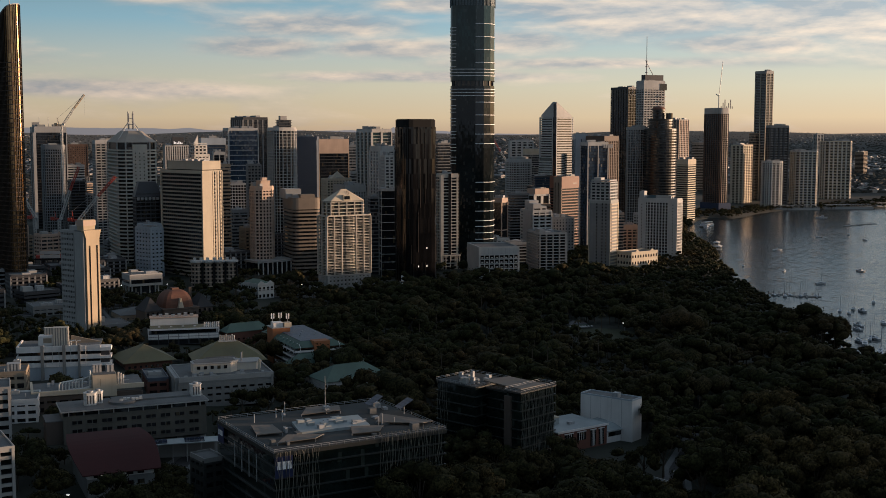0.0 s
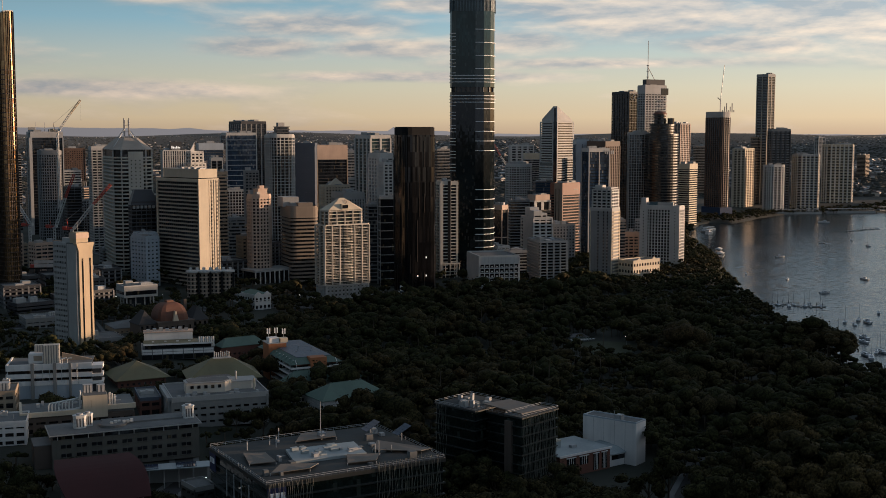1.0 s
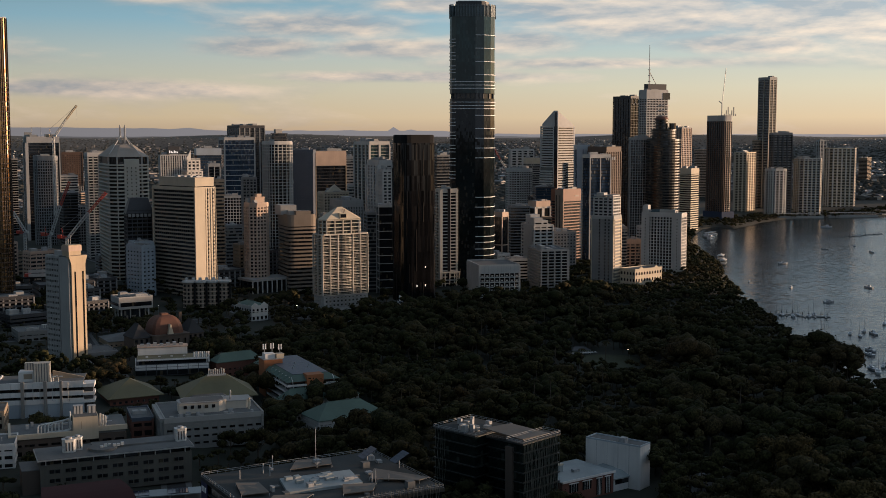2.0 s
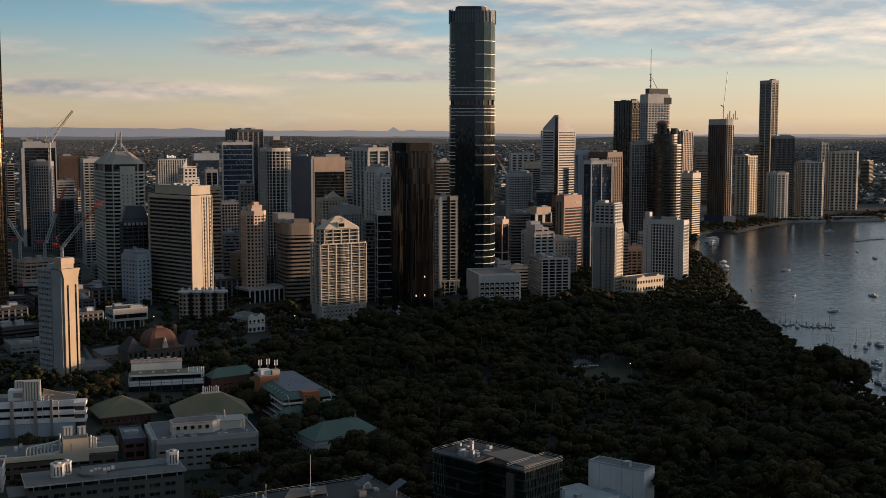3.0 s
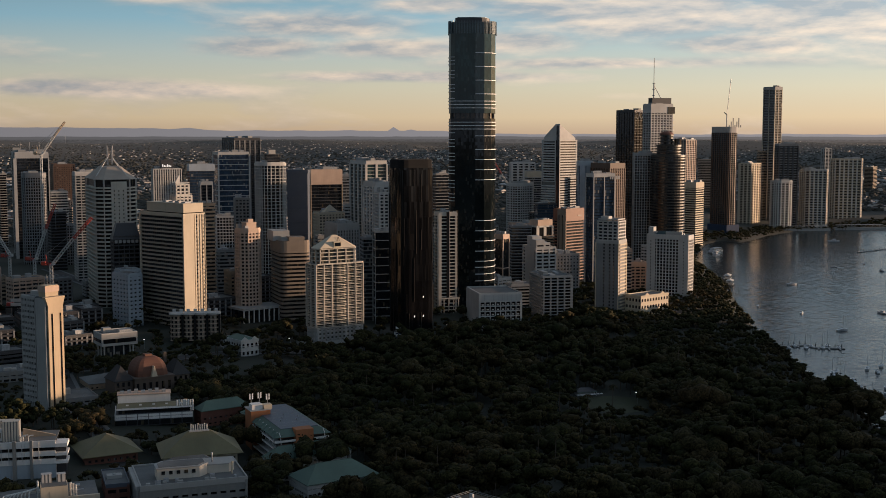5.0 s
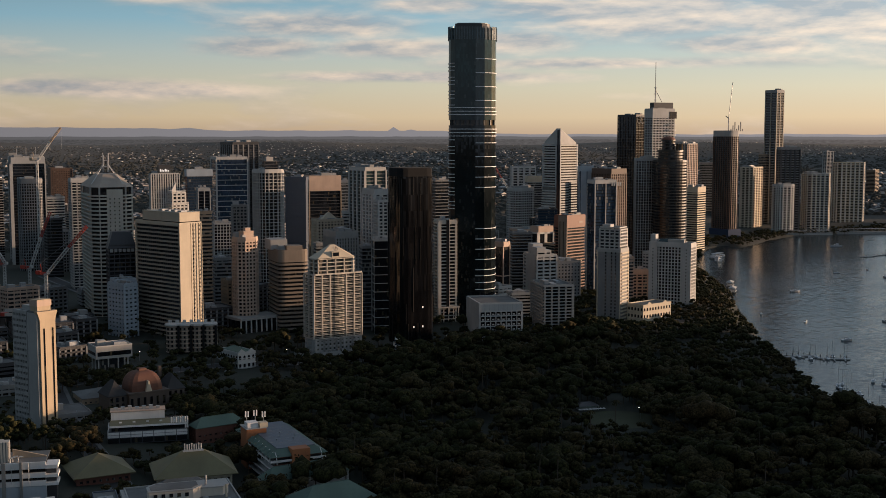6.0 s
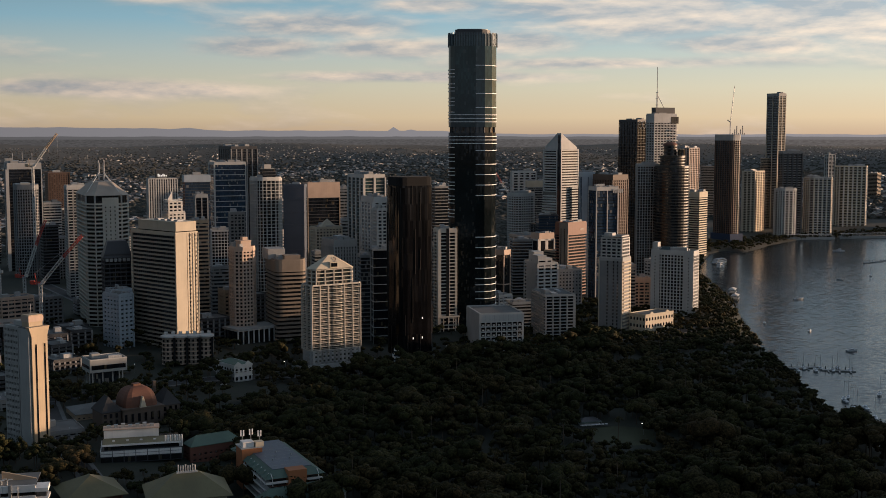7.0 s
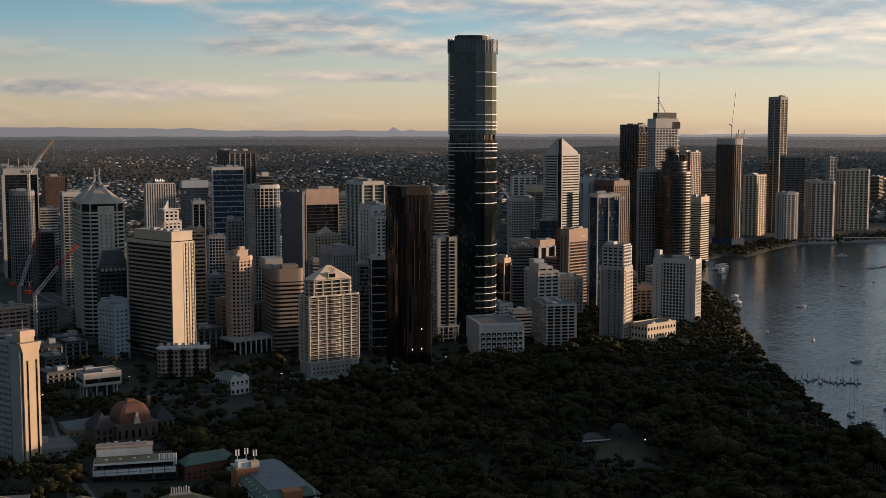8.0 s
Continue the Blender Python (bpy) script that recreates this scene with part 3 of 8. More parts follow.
def pyramid_flats(label, at, yaw, wr, wl, top, seed=0):
    base = high(*at) - 0.5
    root = thing("apartment_tower", label, "building", at[0], at[1], base, yaw, group="city towers")
    h = top - base
    low = 17.0
    plinth = cut(rect(wr, wl), 1.5)
    clad(root, plinth, 0, low, FLATGLASS, CONC, 3.3, 1.7, 0.5, CONC, 3.6, 1.7, 0.5)
    part("podium", box(-8, -6, 0, wr + 10, wl + 4, 6.0), CONC, root)
    parapet(root, rect(wr + 18, wl + 10, -8, -6), 6.01, CONC, 1.0)
    poly = cut(rect(wr, wl), 1.5)
    part("shaft_core", prism(grow(poly, -0.6), low, h), FLATGLASS, root)
    bulge = [(wr * 0.34, -0.5), (wr * 0.42, -1.7), (wr * 0.5, -2.0), (wr * 0.58, -1.7), (wr * 0.66, -0.5), (wr * 0.66, 0.6), (wr * 0.34, 0.6)]
    n = round((h - low) / 2.75)
    slab, rail_top = prism(grow(poly, 1.0), -0.18, 0.24), prism(grow(poly, 1.02), -0.05, 0.05)
    centre, centre_rail = prism(bulge, -0.18, 0.26), prism(grow(bulge, 0.03), -0.05, 0.05)
    for i in range(n + 1):
        z = low + i * (h - low) / n
        part("balcony_slab", slab, FLATWHITE, root, at=(0, 0, z))
        part("bay_slab", centre, FLATWHITE, root, at=(0, 0, z))
        if i < n:
            part("balcony_rail", rail_top, FLATWHITE, root, at=(0, 0, z + 1.15))
            part("bay_rail", centre_rail, FLATWHITE, root, at=(0, 0, z + 1.15))
    part("bay_glass", prism(grow(bulge, -0.7), low, h), FLATGLASS, root)
    for k in (0.0, 0.165, 0.335, 0.665, 0.835, 1.0):
        part("pier", box(wr * k - 0.3, -1.1, low, wr * k + 0.3, 0.8, h), FLATWHITE, root)
    for k in (0.0, 0.5, 1.0):
        part("pier", box(-1.1, wl * k - 0.35, low, 0.6, wl * k + 0.35, h), FLATWHITE, root)
    parapet(root, grow(poly, 0.9), h + 0.4, FLATWHITE, 0.6)
    up = cut(rect(wr - 7, wl - 4, 2.5, 2.0), 2.5)
    clad(root, up, h, h + 12.5, FLATGLASS, FLATWHITE, 3.1, 0.6, 0.7, FLATWHITE, 8.0, 0.7, 0.7)
    for i in range(6):
        rod(root, "roof_lattice", (wr * 0.52 + 1.6 * i, 3.5 + 0.4 * i, h + 17.0), (wr * 0.52 + 1.6 * i, 5.5 + 0.4 * i, h + 21.5 - 0.5 * i), 0.18, COPPER)
    me_top = [(2.5 + (wr - 7) / 2 + (x - 2.5 - (wr - 7) / 2) * 0.12, 2 + (wl - 4) / 2 + (y - 2 - (wl - 4) / 2) * 0.12, h + 12.5 + 10.5) for x, y in up]
    part("pyramid_roof", prism(grow(up, 1.0), h + 12.9, h + 23, me_top), CREAM, root)
    cx = 2.5 + (wr - 7) / 2
    dormer = part("dormer", prism([(cx - 3.5, 0.9), (cx + 3.5, 0.9), (cx + 3.5, wl / 2), (cx - 3.5, wl / 2)], h + 13.3, h + 18), CREAM, root)
    part("dormer_window", box(cx - 2.6, 0.7, h + 14.2, cx + 2.6, 1.2, h + 17.2), GLASSBLACK, dormer)
    return root, h


def black_tower(label, at, yaw, wr, wl, top, seed=0):
    base = high(*at) - 0.5
    root = thing("apartment_tower", label, "building", at[0], at[1], base, yaw, group="city towers")
    h = top - base
    poly = cut(rect(wr, wl), 7.0, 3)
    part("core", prism(poly, 9, h), INKGLASS, root)
    rng = random.Random(5)
    ring = grow(poly, 0.12)
    me = prism(ring, -0.10, 0.10)
    for i in range(3, int(h / 6.6)):
        part("floor_band", me, INKGLASS, root, at=(0, 0, i * 6.6))
    fin = box(-0.12, -0.55, 0, 0.12, 0.1, 1.0)
    for x, y, a in pier_places(poly, 2.2):
        z = 9.0
        while z < h - 6:
            run = rng.choice((9.9, 16.5, 23.1, 36.3))
            if rng.random() < 0.14:
                o = part("fin", fin, BRONZE, root, at=(x, y, z), rz=a)
                o.scale[2] = min(run, h - z)
            z += run
    part("podium", prism(grow(poly, -4), 0, 9), DARK, root)
    part("crown_box", prism(grow(poly, -0.6), h, h + 6.5), MATTBLACK, root)
    part("roof_fin_ring", prism(grow(poly, -1.4), h + 6.5, h + 7.0), MATTBLACK, root)
    lobby = part("lobby_box", prism([(-2.5, 6), (1.5, 0.5), (5.5, 2.5), (1.0, 9.0)], 0.3, 15.0), SIGNWHITE, root, "white folded lobby wall")
    for i in range(4):
        part("lobby_slot", prism([(-2.7, 5.9), (1.45, 0.25), (1.6, 0.45), (-2.5, 6.1)], 2.0 + 3.2 * i, 3.2 + 3.2 * i), GLASSBLUE, lobby)
    for x, z in ((wr * 0.62, h * 0.26), (wr * 0.62, h * 0.15), (wr * 0.36, h * 0.15)):
        part("lit_window", box(x, -0.12, z, x + 0.9, 0.1, z + 1.6), LAMPLIGHT, root, "lit white window")
    for i, (x, y) in enumerate(((2, 4), (wr * 0.35, 0.5), (wr * 0.7, 0.5), (wr - 1, 4), (0.5, wl * 0.5))):
        for s in (-2.6, 2.6):
            rod(root, "raking_column", (x + (s if y < 1 else 0), y + (0 if y < 1 else s) - 1, 0), (x, y, 10), 0.55, SIGNWHITE, "white raking column")
    return root, h


LAMPLIGHT, lt, lb = shader("lit_window_light")
lb.inputs["Emission Color"].default_value = (1.0, 0.95, 0.85, 1)
lb.inputs["Emission Strength"].default_value = 0.4


LAMPGLOW = bpy.data.materials.new("lamp_glow")
LAMPGLOW.use_nodes = True
lg = LAMPGLOW.node_tree.nodes["Principled BSDF"]
lg.inputs["Emission Color"].default_value = (1.0, 0.93, 0.82, 1)
lg.inputs["Emission Strength"].default_value = 3.0


def sky_tower(label, x, y, top):
    base = high(x, y) - 0.5
    root = thing("apartment_tower", label, "building", x, y, base, 0, group="city towers")
    h = top - base
    left = [(-22.6, 0), (-22.6, -15), (-21.0, -19.5), (-17, -22.5)]
    front = [(2.5, -23.5)]
    rightc = [(11, -22.2), (17.7, -17.7), (21.7, -11.4), (22.8, 0)]
    back = [(22.8, 14), (19, 20), (12, 23), (-12, 23), (-20, 19)]
    poly = left + front + rightc + back
    gap0, gap1 = h - 92.0, h - 87.0
    waist = grow(poly, -2.2)
    part("core", prism(poly, 0, gap0), SKYGLASS, root)
    part("upper_core", prism(poly, gap1, h - 2), SKYTEAL, root)
    part("plant_level", prism(waist, gap0, gap1), GLASSGOLD, root)
    for px, py, a in pier_places(waist, 5.0):
        part("plant_post", mesh_of("post", *box_data(-0.5, -1.0, gap0, 0.5, 0.2, gap1)), DARK, root, at=(px, py, 0), rz=a)
    # crown of close fins
    fin = box(-0.25, -0.7, 0, 0.25, 0.1, 12.0)
    for px, py, a in pier_places(poly, 1.5):
        part("crown_fin", fin, GREYBLUE, root, at=(px, py, h - 12.0), rz=a)
    part("roof_deck", prism(grow(poly, -0.8), h - 2, h - 1.2), ROOFING, root)
    part("roof_ring", prism(grow(poly, -6), h - 1.5, h + 3.2), DARK, root)
    part("roof_cap", prism(grow(poly, -8), h + 3.2, h + 4.0), GREYBLUE, root)
    # white ledges on the curved corners and right round the waist

    def ledge(pts):
        o = [Vector(p) for p in pts]
        n = []
        for i, p in enumerate(o):
            d = (o[min(i + 1, len(o) - 1)] - o[max(i - 1, 0)]).normalized()
            n.append(Vector((d.y, -d.x)))
        outer = [tuple(p + q * 0.4) for p, q in zip(o, n)]
        inner = [tuple(p - q * 0.2) for p, q in zip(o, n)]
        k = len(o)
        v = [(a, b, -0.3) for a, b in outer] + [(a, b, 0.3) for a, b in outer] + [(a, b, 0.3) for a, b in inner] + [(a, b, -0.3) for a, b in inner]
        f = []
        for i in range(k - 1):
            f += [(i, i + 1, k + i + 1, k + i), (k + i, k + i + 1, 2 * k + i + 1, 2 * k + i), (3 * k + i + 1, 3 * k + i, i, i + 1)[::-1]]
        f += [(0, k, 2 * k, 3 * k), (k - 1, 4 * k - 1, 3 * k - 1, 2 * k - 1)]
        return mesh_of("ledge", v, f)

    right_me, left_me, ring_me = ledge(front + rightc), ledge(left), prism(grow(poly, 0.6), -0.3, 0.3)
    for i in range(4):
        part("ledge", right_me, SIGNWHITE, root, at=(0, 0, h - 30 - 12.9 * i))
    for z in (h - 75.5, h - 78.8, h - 82.0, h - 95.5, h - 98.8, h - 102):
        part("ledge_ring", ring_me, SIGNWHITE, root, at=(0, 0, z))
    zs = [h - 108.5 - 12.9 * i for i in range(2)] + [h - 131 - 9.7 * i for i in range(3)] + [h - 189.5 - 9.8 * i for i in range(5)] + [h - 234.5 - 6.6 * i for i in range(6)]
    for z in zs:
        if z > 3:
            part("ledge", right_me, SIGNWHITE, root, at=(0, 0, z))
    for g in range(11):
        for j in range(3):
            z = h - 34 - 13 * g - 3.3 * j
            if not gap0 - 12 < z < gap1 + 12 and g not in (4,):
                part("ledge", left_me, SIGNWHITE, root, at=(0, 0, z))
    return root, h


def pointed_tower(label, at, yaw, wr, wl, top, rise, seed=0):
    base = high(*at) - 0.5
    root = thing("office_tower", label, "building", at[0], at[1], base, yaw, group="city towers")
    h = top - base
    poly = cut(rect(wr, wl), 4.0)
    part("core", prism(grow(poly, -0.4), 0, h), GLASSBLACK, root)
    n = round(h / 3.75)
    right_band, left_band = box(4.2, -0.1, -1.0, wr - 1.2, 0.7, 1.0), box(-0.1, 4.2, -1.0, 0.7, wl - 1.2, 1.0)
    for i in range(1, n + 1):
        part("floor_band", right_band, WHITE, root, at=(0, 0, i * h / n - 1.0))
        part("floor_band", left_band, WHITE, root, at=(0, 0, i * h / n - 1.0))
    for px, py in ((4.2, 0), (wr - 1.2, 0), (0, 4.2), (0, wl - 1.2)):
        part("corner_pier", box(px - 0.2, py - 0.2, 0, px + 1.4, py + 1.4, h + 0.3), WHITE, root)
    c = [(0 if i in (0, 1) else 1) for i in range(8)]
    tops = []
    for x, y in poly:
        near = 1 - min(1.0, max(x / wr, y / wl))
        tops.append((x, y, h + 0.3 + rise * min(1.0, near * 1.15)))
    part("pointed_top", prism(grow(poly, 0.15), h + 0.2, h + 0.4, [(x, y, z) for (x, y), (_, _, z) in zip(grow(poly, 0.15), tops)]), WHITE, root)
    part("corner_glass", prism([(0.5, 2.9), (2.9, 0.5), (3.4, 1.0), (1.0, 3.4)], h, h + rise * 0.92), GLASSBLACK, root)
    part("side_wing", box(wr * 0.55, -4.5, 0, wr + 3, -0.2, h * 0.66), GLASSBLACK, root)
    me = box(wr * 0.55 - 0.3, -4.8, -0.9, wr + 3.3, -0.3, 0.9)
    for i in range(1, int(h * 0.66 / 3.75) + 1):
        part("wing_band", me, WHITE, root, at=(0, 0, i * 3.75))
    part("flared_base", prism([(-9, 5), (0.2, 5), (0.2, wl - 1), (-9, wl - 1)], 0, h * 0.62, [(-0.4, 5), (0.2, 5), (0.2, wl - 1), (-0.4, wl - 1)]), GLASSBLACK, root)
    for i in range(1, int(h * 0.62 / 3.75)):
        q = 1 - i * 3.75 / (h * 0.62)
        part("flare_band", box(-8.6 * q - 0.9, 4.8, i * 3.75 - 1, 0.1, wl - 0.8, i * 3.75 + 1), WHITE, root)
    return root, h


def domed_tower(label, x, y, r, top):
    base = high(x, y) - 0.5
    root = thing("office_tower", label, "building", x, y, base, 0, group="city towers")
    h = top - base
    clad(root, disc(r, 32), 0, h, GLASSBLACK, DOMEBAND, 3.7, 1.5, 0.4)
    part("drum_roof", prism(disc(r + 0.3, 32), h, h + 1.2), DOMEBAND, root)
    clad(root, disc(r * 0.74, 32), h + 1.2, h + 13, GLASSBLACK, DOMEBAND, 4.0, 1.6, 0.3)
    part("terrace", prism(disc(r * 0.78, 32), h + 13, h + 14), DOMEBAND, root)
    clad(root, disc(r * 0.40, 24, -3, 0), h + 14, h + 27, GLASSBLACK, DOMEBAND, 4.2, 1.4, 0.3)
    v, f = [], []
    for j in range(7):
        a = j * math.pi / 14
        v += [(px, py, h + 27 + 4.5 * math.sin(a)) for px, py in disc(r * 0.42 * math.cos(a) + 0.05, 24, -3, 0)]
    f = [(24 * j + i, 24 * j + (i + 1) % 24, 24 * (j + 1) + (i + 1) % 24, 24 * (j + 1) + i) for j in range(6) for i in range(24)]
    part("dome", mesh_of("dome", v, f, True), COPPER, root)
    part("beacon_drum", prism(disc(4.5, 16, r * 0.5, -r * 0.2), h + 14, h + 22), GLASSGOLD, root)
    return root, h


def crowned_tower(label, at, yaw, wr, wl, top, seed=0):
    """Grey office tower: balcony bands, a blank shaft on its face, hipped roof and a steel crown."""
    base = high(*at) - 0.5
    root = thing("office_tower", label, "building", at[0], at[1], base, yaw, group="city towers")
    h = top - base
    poly = cut(rect(wr, wl), 7.0)
    clad(root, poly, 0, h - 7, GLASSBLACK, PALEGREY, 3.6, 1.5, 0.7, PALEGREY, 8.0, 0.8, 0.6)
    part("top_glass", prism(grow(poly, -1), h - 7, h), GLASSBLACK, root)
    part("blank_wall", box(wr * 0.36, -0.9, 0, wr * 0.74, 1.0, h - 2), PALEGREY, root)
    me = box(0, -1.0, -0.6, 0.9, -0.7, 0.6)
    for i in range(2, int((h - 8) / 3.6)):
        for j in range(3):
            part("small_window", me, GLASSBLACK, root, at=(wr * (0.42 + 0.11 * j), 0, i * 3.6 + 1.5))
    for k in range(8):
        x, y = poly[k]
        part("corner_post", box(x - 0.7, y - 0.7, h - 7, x + 0.7, y + 0.7, h), CONC, root)
    mid = Vector((wr / 2, wl / 2))
    eave = grow(poly, 1.2)
    part("roof", prism(eave, h, h + 1, [(mid.x + (x - mid.x) * 0.42, mid.y + (y - mid.y) * 0.42, h + 11.5) for x, y in eave]), ROOFCOPPER, root)
    legs = [(mid.x + sx * 2.2, mid.y + sy * 2.2) for sx, sy in ((-1, -1), (1, -1), (1, 1), (-1, 1))]
    for i, (x, y) in enumerate(legs):
        rod(root, "mast", (x, y, h + 13), (x, y, h + 29 + 2 * (i % 2)), 0.55, STEEL)
        cx, cy = eave[2 * i]
        rod(root, "stay", (cx * 0.9 + mid.x * 0.1, cy * 0.9 + mid.y * 0.1, h + 1.5), (x, y, h + 20), 0.35, WHITESTEEL)
    for z in (h + 18, h + 24):
        for i in range(4):
            rod(root, "cross_bar", (*legs[i], z), (*legs[(i + 1) % 4], z), 0.35, STEEL)
    return root, h


def bronze_wedge(label, at, yaw, wr, wl, top, seed=0):
    base = high(*at) - 0.5
    root = thing("office_tower", label, "building", at[0], at[1], base, yaw, group="city towers")
    h = top - base
    poly = cut(rect(wr, wl), 5.0, 4)
    hi = [h + 9 - 0.62 * (y + 0.25 * (wr - x)) for x, y in poly]
    part("core", prism(poly, 0, h, [(x, y, z) for (x, y), z in zip(poly, hi)]), GLASSBRONZE, root)
    ring = grow(poly, 0.35)
    me = prism(ring, -0.4, 0.4)
    low = min(hi)
    for i in range(2, int(low / 3.8)):
        part("floor_band", me, BROWN, root, at=(0, 0, i * 3.8))
    fin = box(-0.14, -0.8, 0, 0.14, 0.1, 1.0)
    for x, y, a in pier_places(poly, 2.0):
        z = h + 9 - 0.62 * (y + 0.25 * (wr - x))
        o = part("fin", fin, BRONZE, root, at=(x, y, 0), rz=a)
        o.scale[2] = z
    k = len(poly)
    for i in range(k):
        a, b = poly[i], poly[(i + 1) % k]
        rod(root, "rim", (*a, hi[i]), (*b, hi[(i + 1) % k]), 0.6, WHITESTEEL)
    rod(root, "flagpole", (wr * 0.4, 5, h - 6), (wr * 0.4, 5, h + 38), 0.35, STEEL)
    return root, h


def annexe(label, at, yaw, wr, wl, top, seed=0):
    base = high(*at) - 0.5
    root = thing("office_tower", label, "building", at[0], at[1], base, yaw, group="city towers")
    h = top - base
    part("core", box(0.6, 0.6, 0, wr - 0.6, wl - 0.6, h - 1), GLASS, root)
    part("front_wall", box(1.2, -0.5, 0, wr - 0.4, 1.2, h - 5.5), SANDSTONE, root)
    part("flared_head", prism([(1.2, -0.5), (wr - 0.4, -0.5), (wr - 0.4, 1.2), (1.2, 1.2)], h - 5.5, h, [(-0.8, -0.9), (wr + 0.9, -0.9), (wr + 0.9, 2.5), (-0.8, 2.5)]), SANDSTONE, root)
    for k in (0.32, 0.80):
        part("slot_window", box(wr * k - 0.5, -0.7, 3, wr * k + 0.5, -0.3, h - 10), GLASSBLACK, root)
    part("side_wall", box(-0.2, 0.6, 0, 1.2, wl * 0.42, h - 1), CONC, root)
    n = round(h / 3.4)
    me = box(-0.3, wl * 0.45, -1.0, 1.0, wl, 1.0)
    for i in range(1, n + 1):
        part("floor_band", me, CONC, root, at=(0, 0, i * h / n - 1.2))
    for j in range(6):
        y = wl * (0.45 + 0.11 * j)
        part("pier", box(-0.5, y - 0.25, 0, 0.8, y + 0.25, h - 1), CONC, root)
    part("back_wall", box(1.2, wl - 1.2, 0, wr, wl + 0.2, h - 1), CONC, root)
    part("roof_deck", box(0.2, 0.8, h - 1, wr - 0.2, wl, h - 0.4), ROOFING, root)
    lift = part("lift_house", box(2, 3, h - 0.4, wr - 1, wl * 0.4, h + 6.5), SANDSTONE, root)
    part("lift_house_band", box(1.6, 2.6, h + 2.6, wr - 0.6, wl * 0.4 + 0.4, h + 6.0), PINK, lift)
    part("plant_room", box(3.0, wl * 0.45, h - 0.4, wr - 3, wl * 0.8, h + 2.4), CONC, root)
    rod(root, "aerial", (wr * 0.4, 5, h + 6), (wr * 0.4, 5, h + 13), 0.15, STEEL)
    return root, h


def stepped_flats(label, at, yaw, wr, wl, top, seed=0):
    base = high(*at) - 0.5
    root = thing("apartment_tower", label, "building", at[0], at[1], base, yaw, group="city towers")
    h = top - base
    for k, (s, z0, z1) in enumerate(((0.0, 0, h - 22), (0.14, h - 22, h - 10), (0.3, h - 10, h))):
        poly = rect(wr * (1 - s), wl * (1 - s), wr * s * 0.2, wl * s * 0.3)
        clad(root, poly, z0, z1, GLASS, WHITE, 3.1, 1.2, 0.6, WHITE, 4.2, 1.3, 0.6)
        parapet(root, grow(poly, 0.5), z1 + 0.62, WHITE, 0.7)
    part("raked_wall", prism([(0.2, 2), (5, 2), (5, 3.2), (0.2, 3.2)], h, h + 1, [(0.2, 2, h + 1), (5, 2, h + 9), (5, 3.2, h + 9), (0.2, 3.2, h + 1)]), WHITE, root)
    return root, h


def arcade_house(label, at, yaw, wr, wl, top, seed=0, roof_mat=None, wall_mat=None, rows=3, name="heritage_building"):
    base = high(*at) - 0.5
    root = thing(name, label, "building", at[0], at[1], base, yaw)
    h = top - base
    wall_mat = wall_mat or CREAM
    part("wall", box(0, 0, 0, wr, wl, h), wall_mat, root)
    for z in (h * 0.33, h * 0.66, h - 0.5):
        part("cornice", prism(grow(rect(wr, wl), 0.35), z, z + 0.5), wall_mat, root)
    nr, nl = max(2, round(wr / 4)), max(2, round(wl / 4))
    arch = [(-0.9, 0), (0.9, 0), (0.9, 2.0), (0.64, 2.64), (0, 2.9), (-0.64, 2.64), (-0.9, 2.0)]
    k = len(arch)
    v = [(x, -0.12, z) for x, z in arch] + [(x, 0.3, z) for x, z in arch]
    f = [(i, (i + 1) % k, k + (i + 1) % k, k + i) for i in range(k)] + [tuple(range(k)), tuple(range(2 * k - 1, k - 1, -1))]
    me = mesh_of("arched_window", v, f)
    sill = box(-1.2, -0.4, -0.3, 1.2, 0.1, 0)
    for r in range(rows):
        z = h * (r + 0.22) / rows
        for i in range(nr):
            win = part("window", me, GLASSBLACK, root, at=(wr * (i + 0.5) / nr, 0, z))
            part("sill", sill, wall_mat, win)
        for i in range(nl):
            part("window", me, GLASSBLACK, root, at=(0, wl * (i + 0.5) / nl, z), rz=-math.pi / 2)
    parapet(root, grow(rect(wr, wl), 0.2), h + 0.01, wall_mat, 1.1)
    for k2 in (0.22, 0.78):
        part("pediment", mesh_of("pediment", [(wr * k2 - 3, -0.3, h + 1), (wr * k2 + 3, -0.3, h + 1), (wr * k2, -0.3, h + 3.4), (wr * k2 - 3, 0.5, h + 1), (wr * k2 + 3, 0.5, h + 1), (wr * k2, 0.5, h + 3.4)],
                                     [(0, 1, 2), (5, 4, 3), (0, 2, 5, 3), (1, 4, 5, 2), (0, 3, 4, 1)]), wall_mat, root)
    if roof_mat:
        hip(root, rect(wr - 3, wl - 3, 1.5, 1.5), h + 0.5, 3.0, roof_mat, 0)
    return root, h


ORANGESTEEL = metal_paint("pale_orange_crane_steel", (0.55, 0.40, 0.26))
BRONZE = metal_paint("bronze_fins", (0.030, 0.024, 0.020), 0.5, 0.3)
GREYBLUE = metal_paint("grey_blue_fins", (0.16, 0.20, 0.22), 0.4, 0.2)
ROOFCOPPER = wall("brown_metal_roof", (0.40, 0.34, 0.28), 0.7, 0.3)


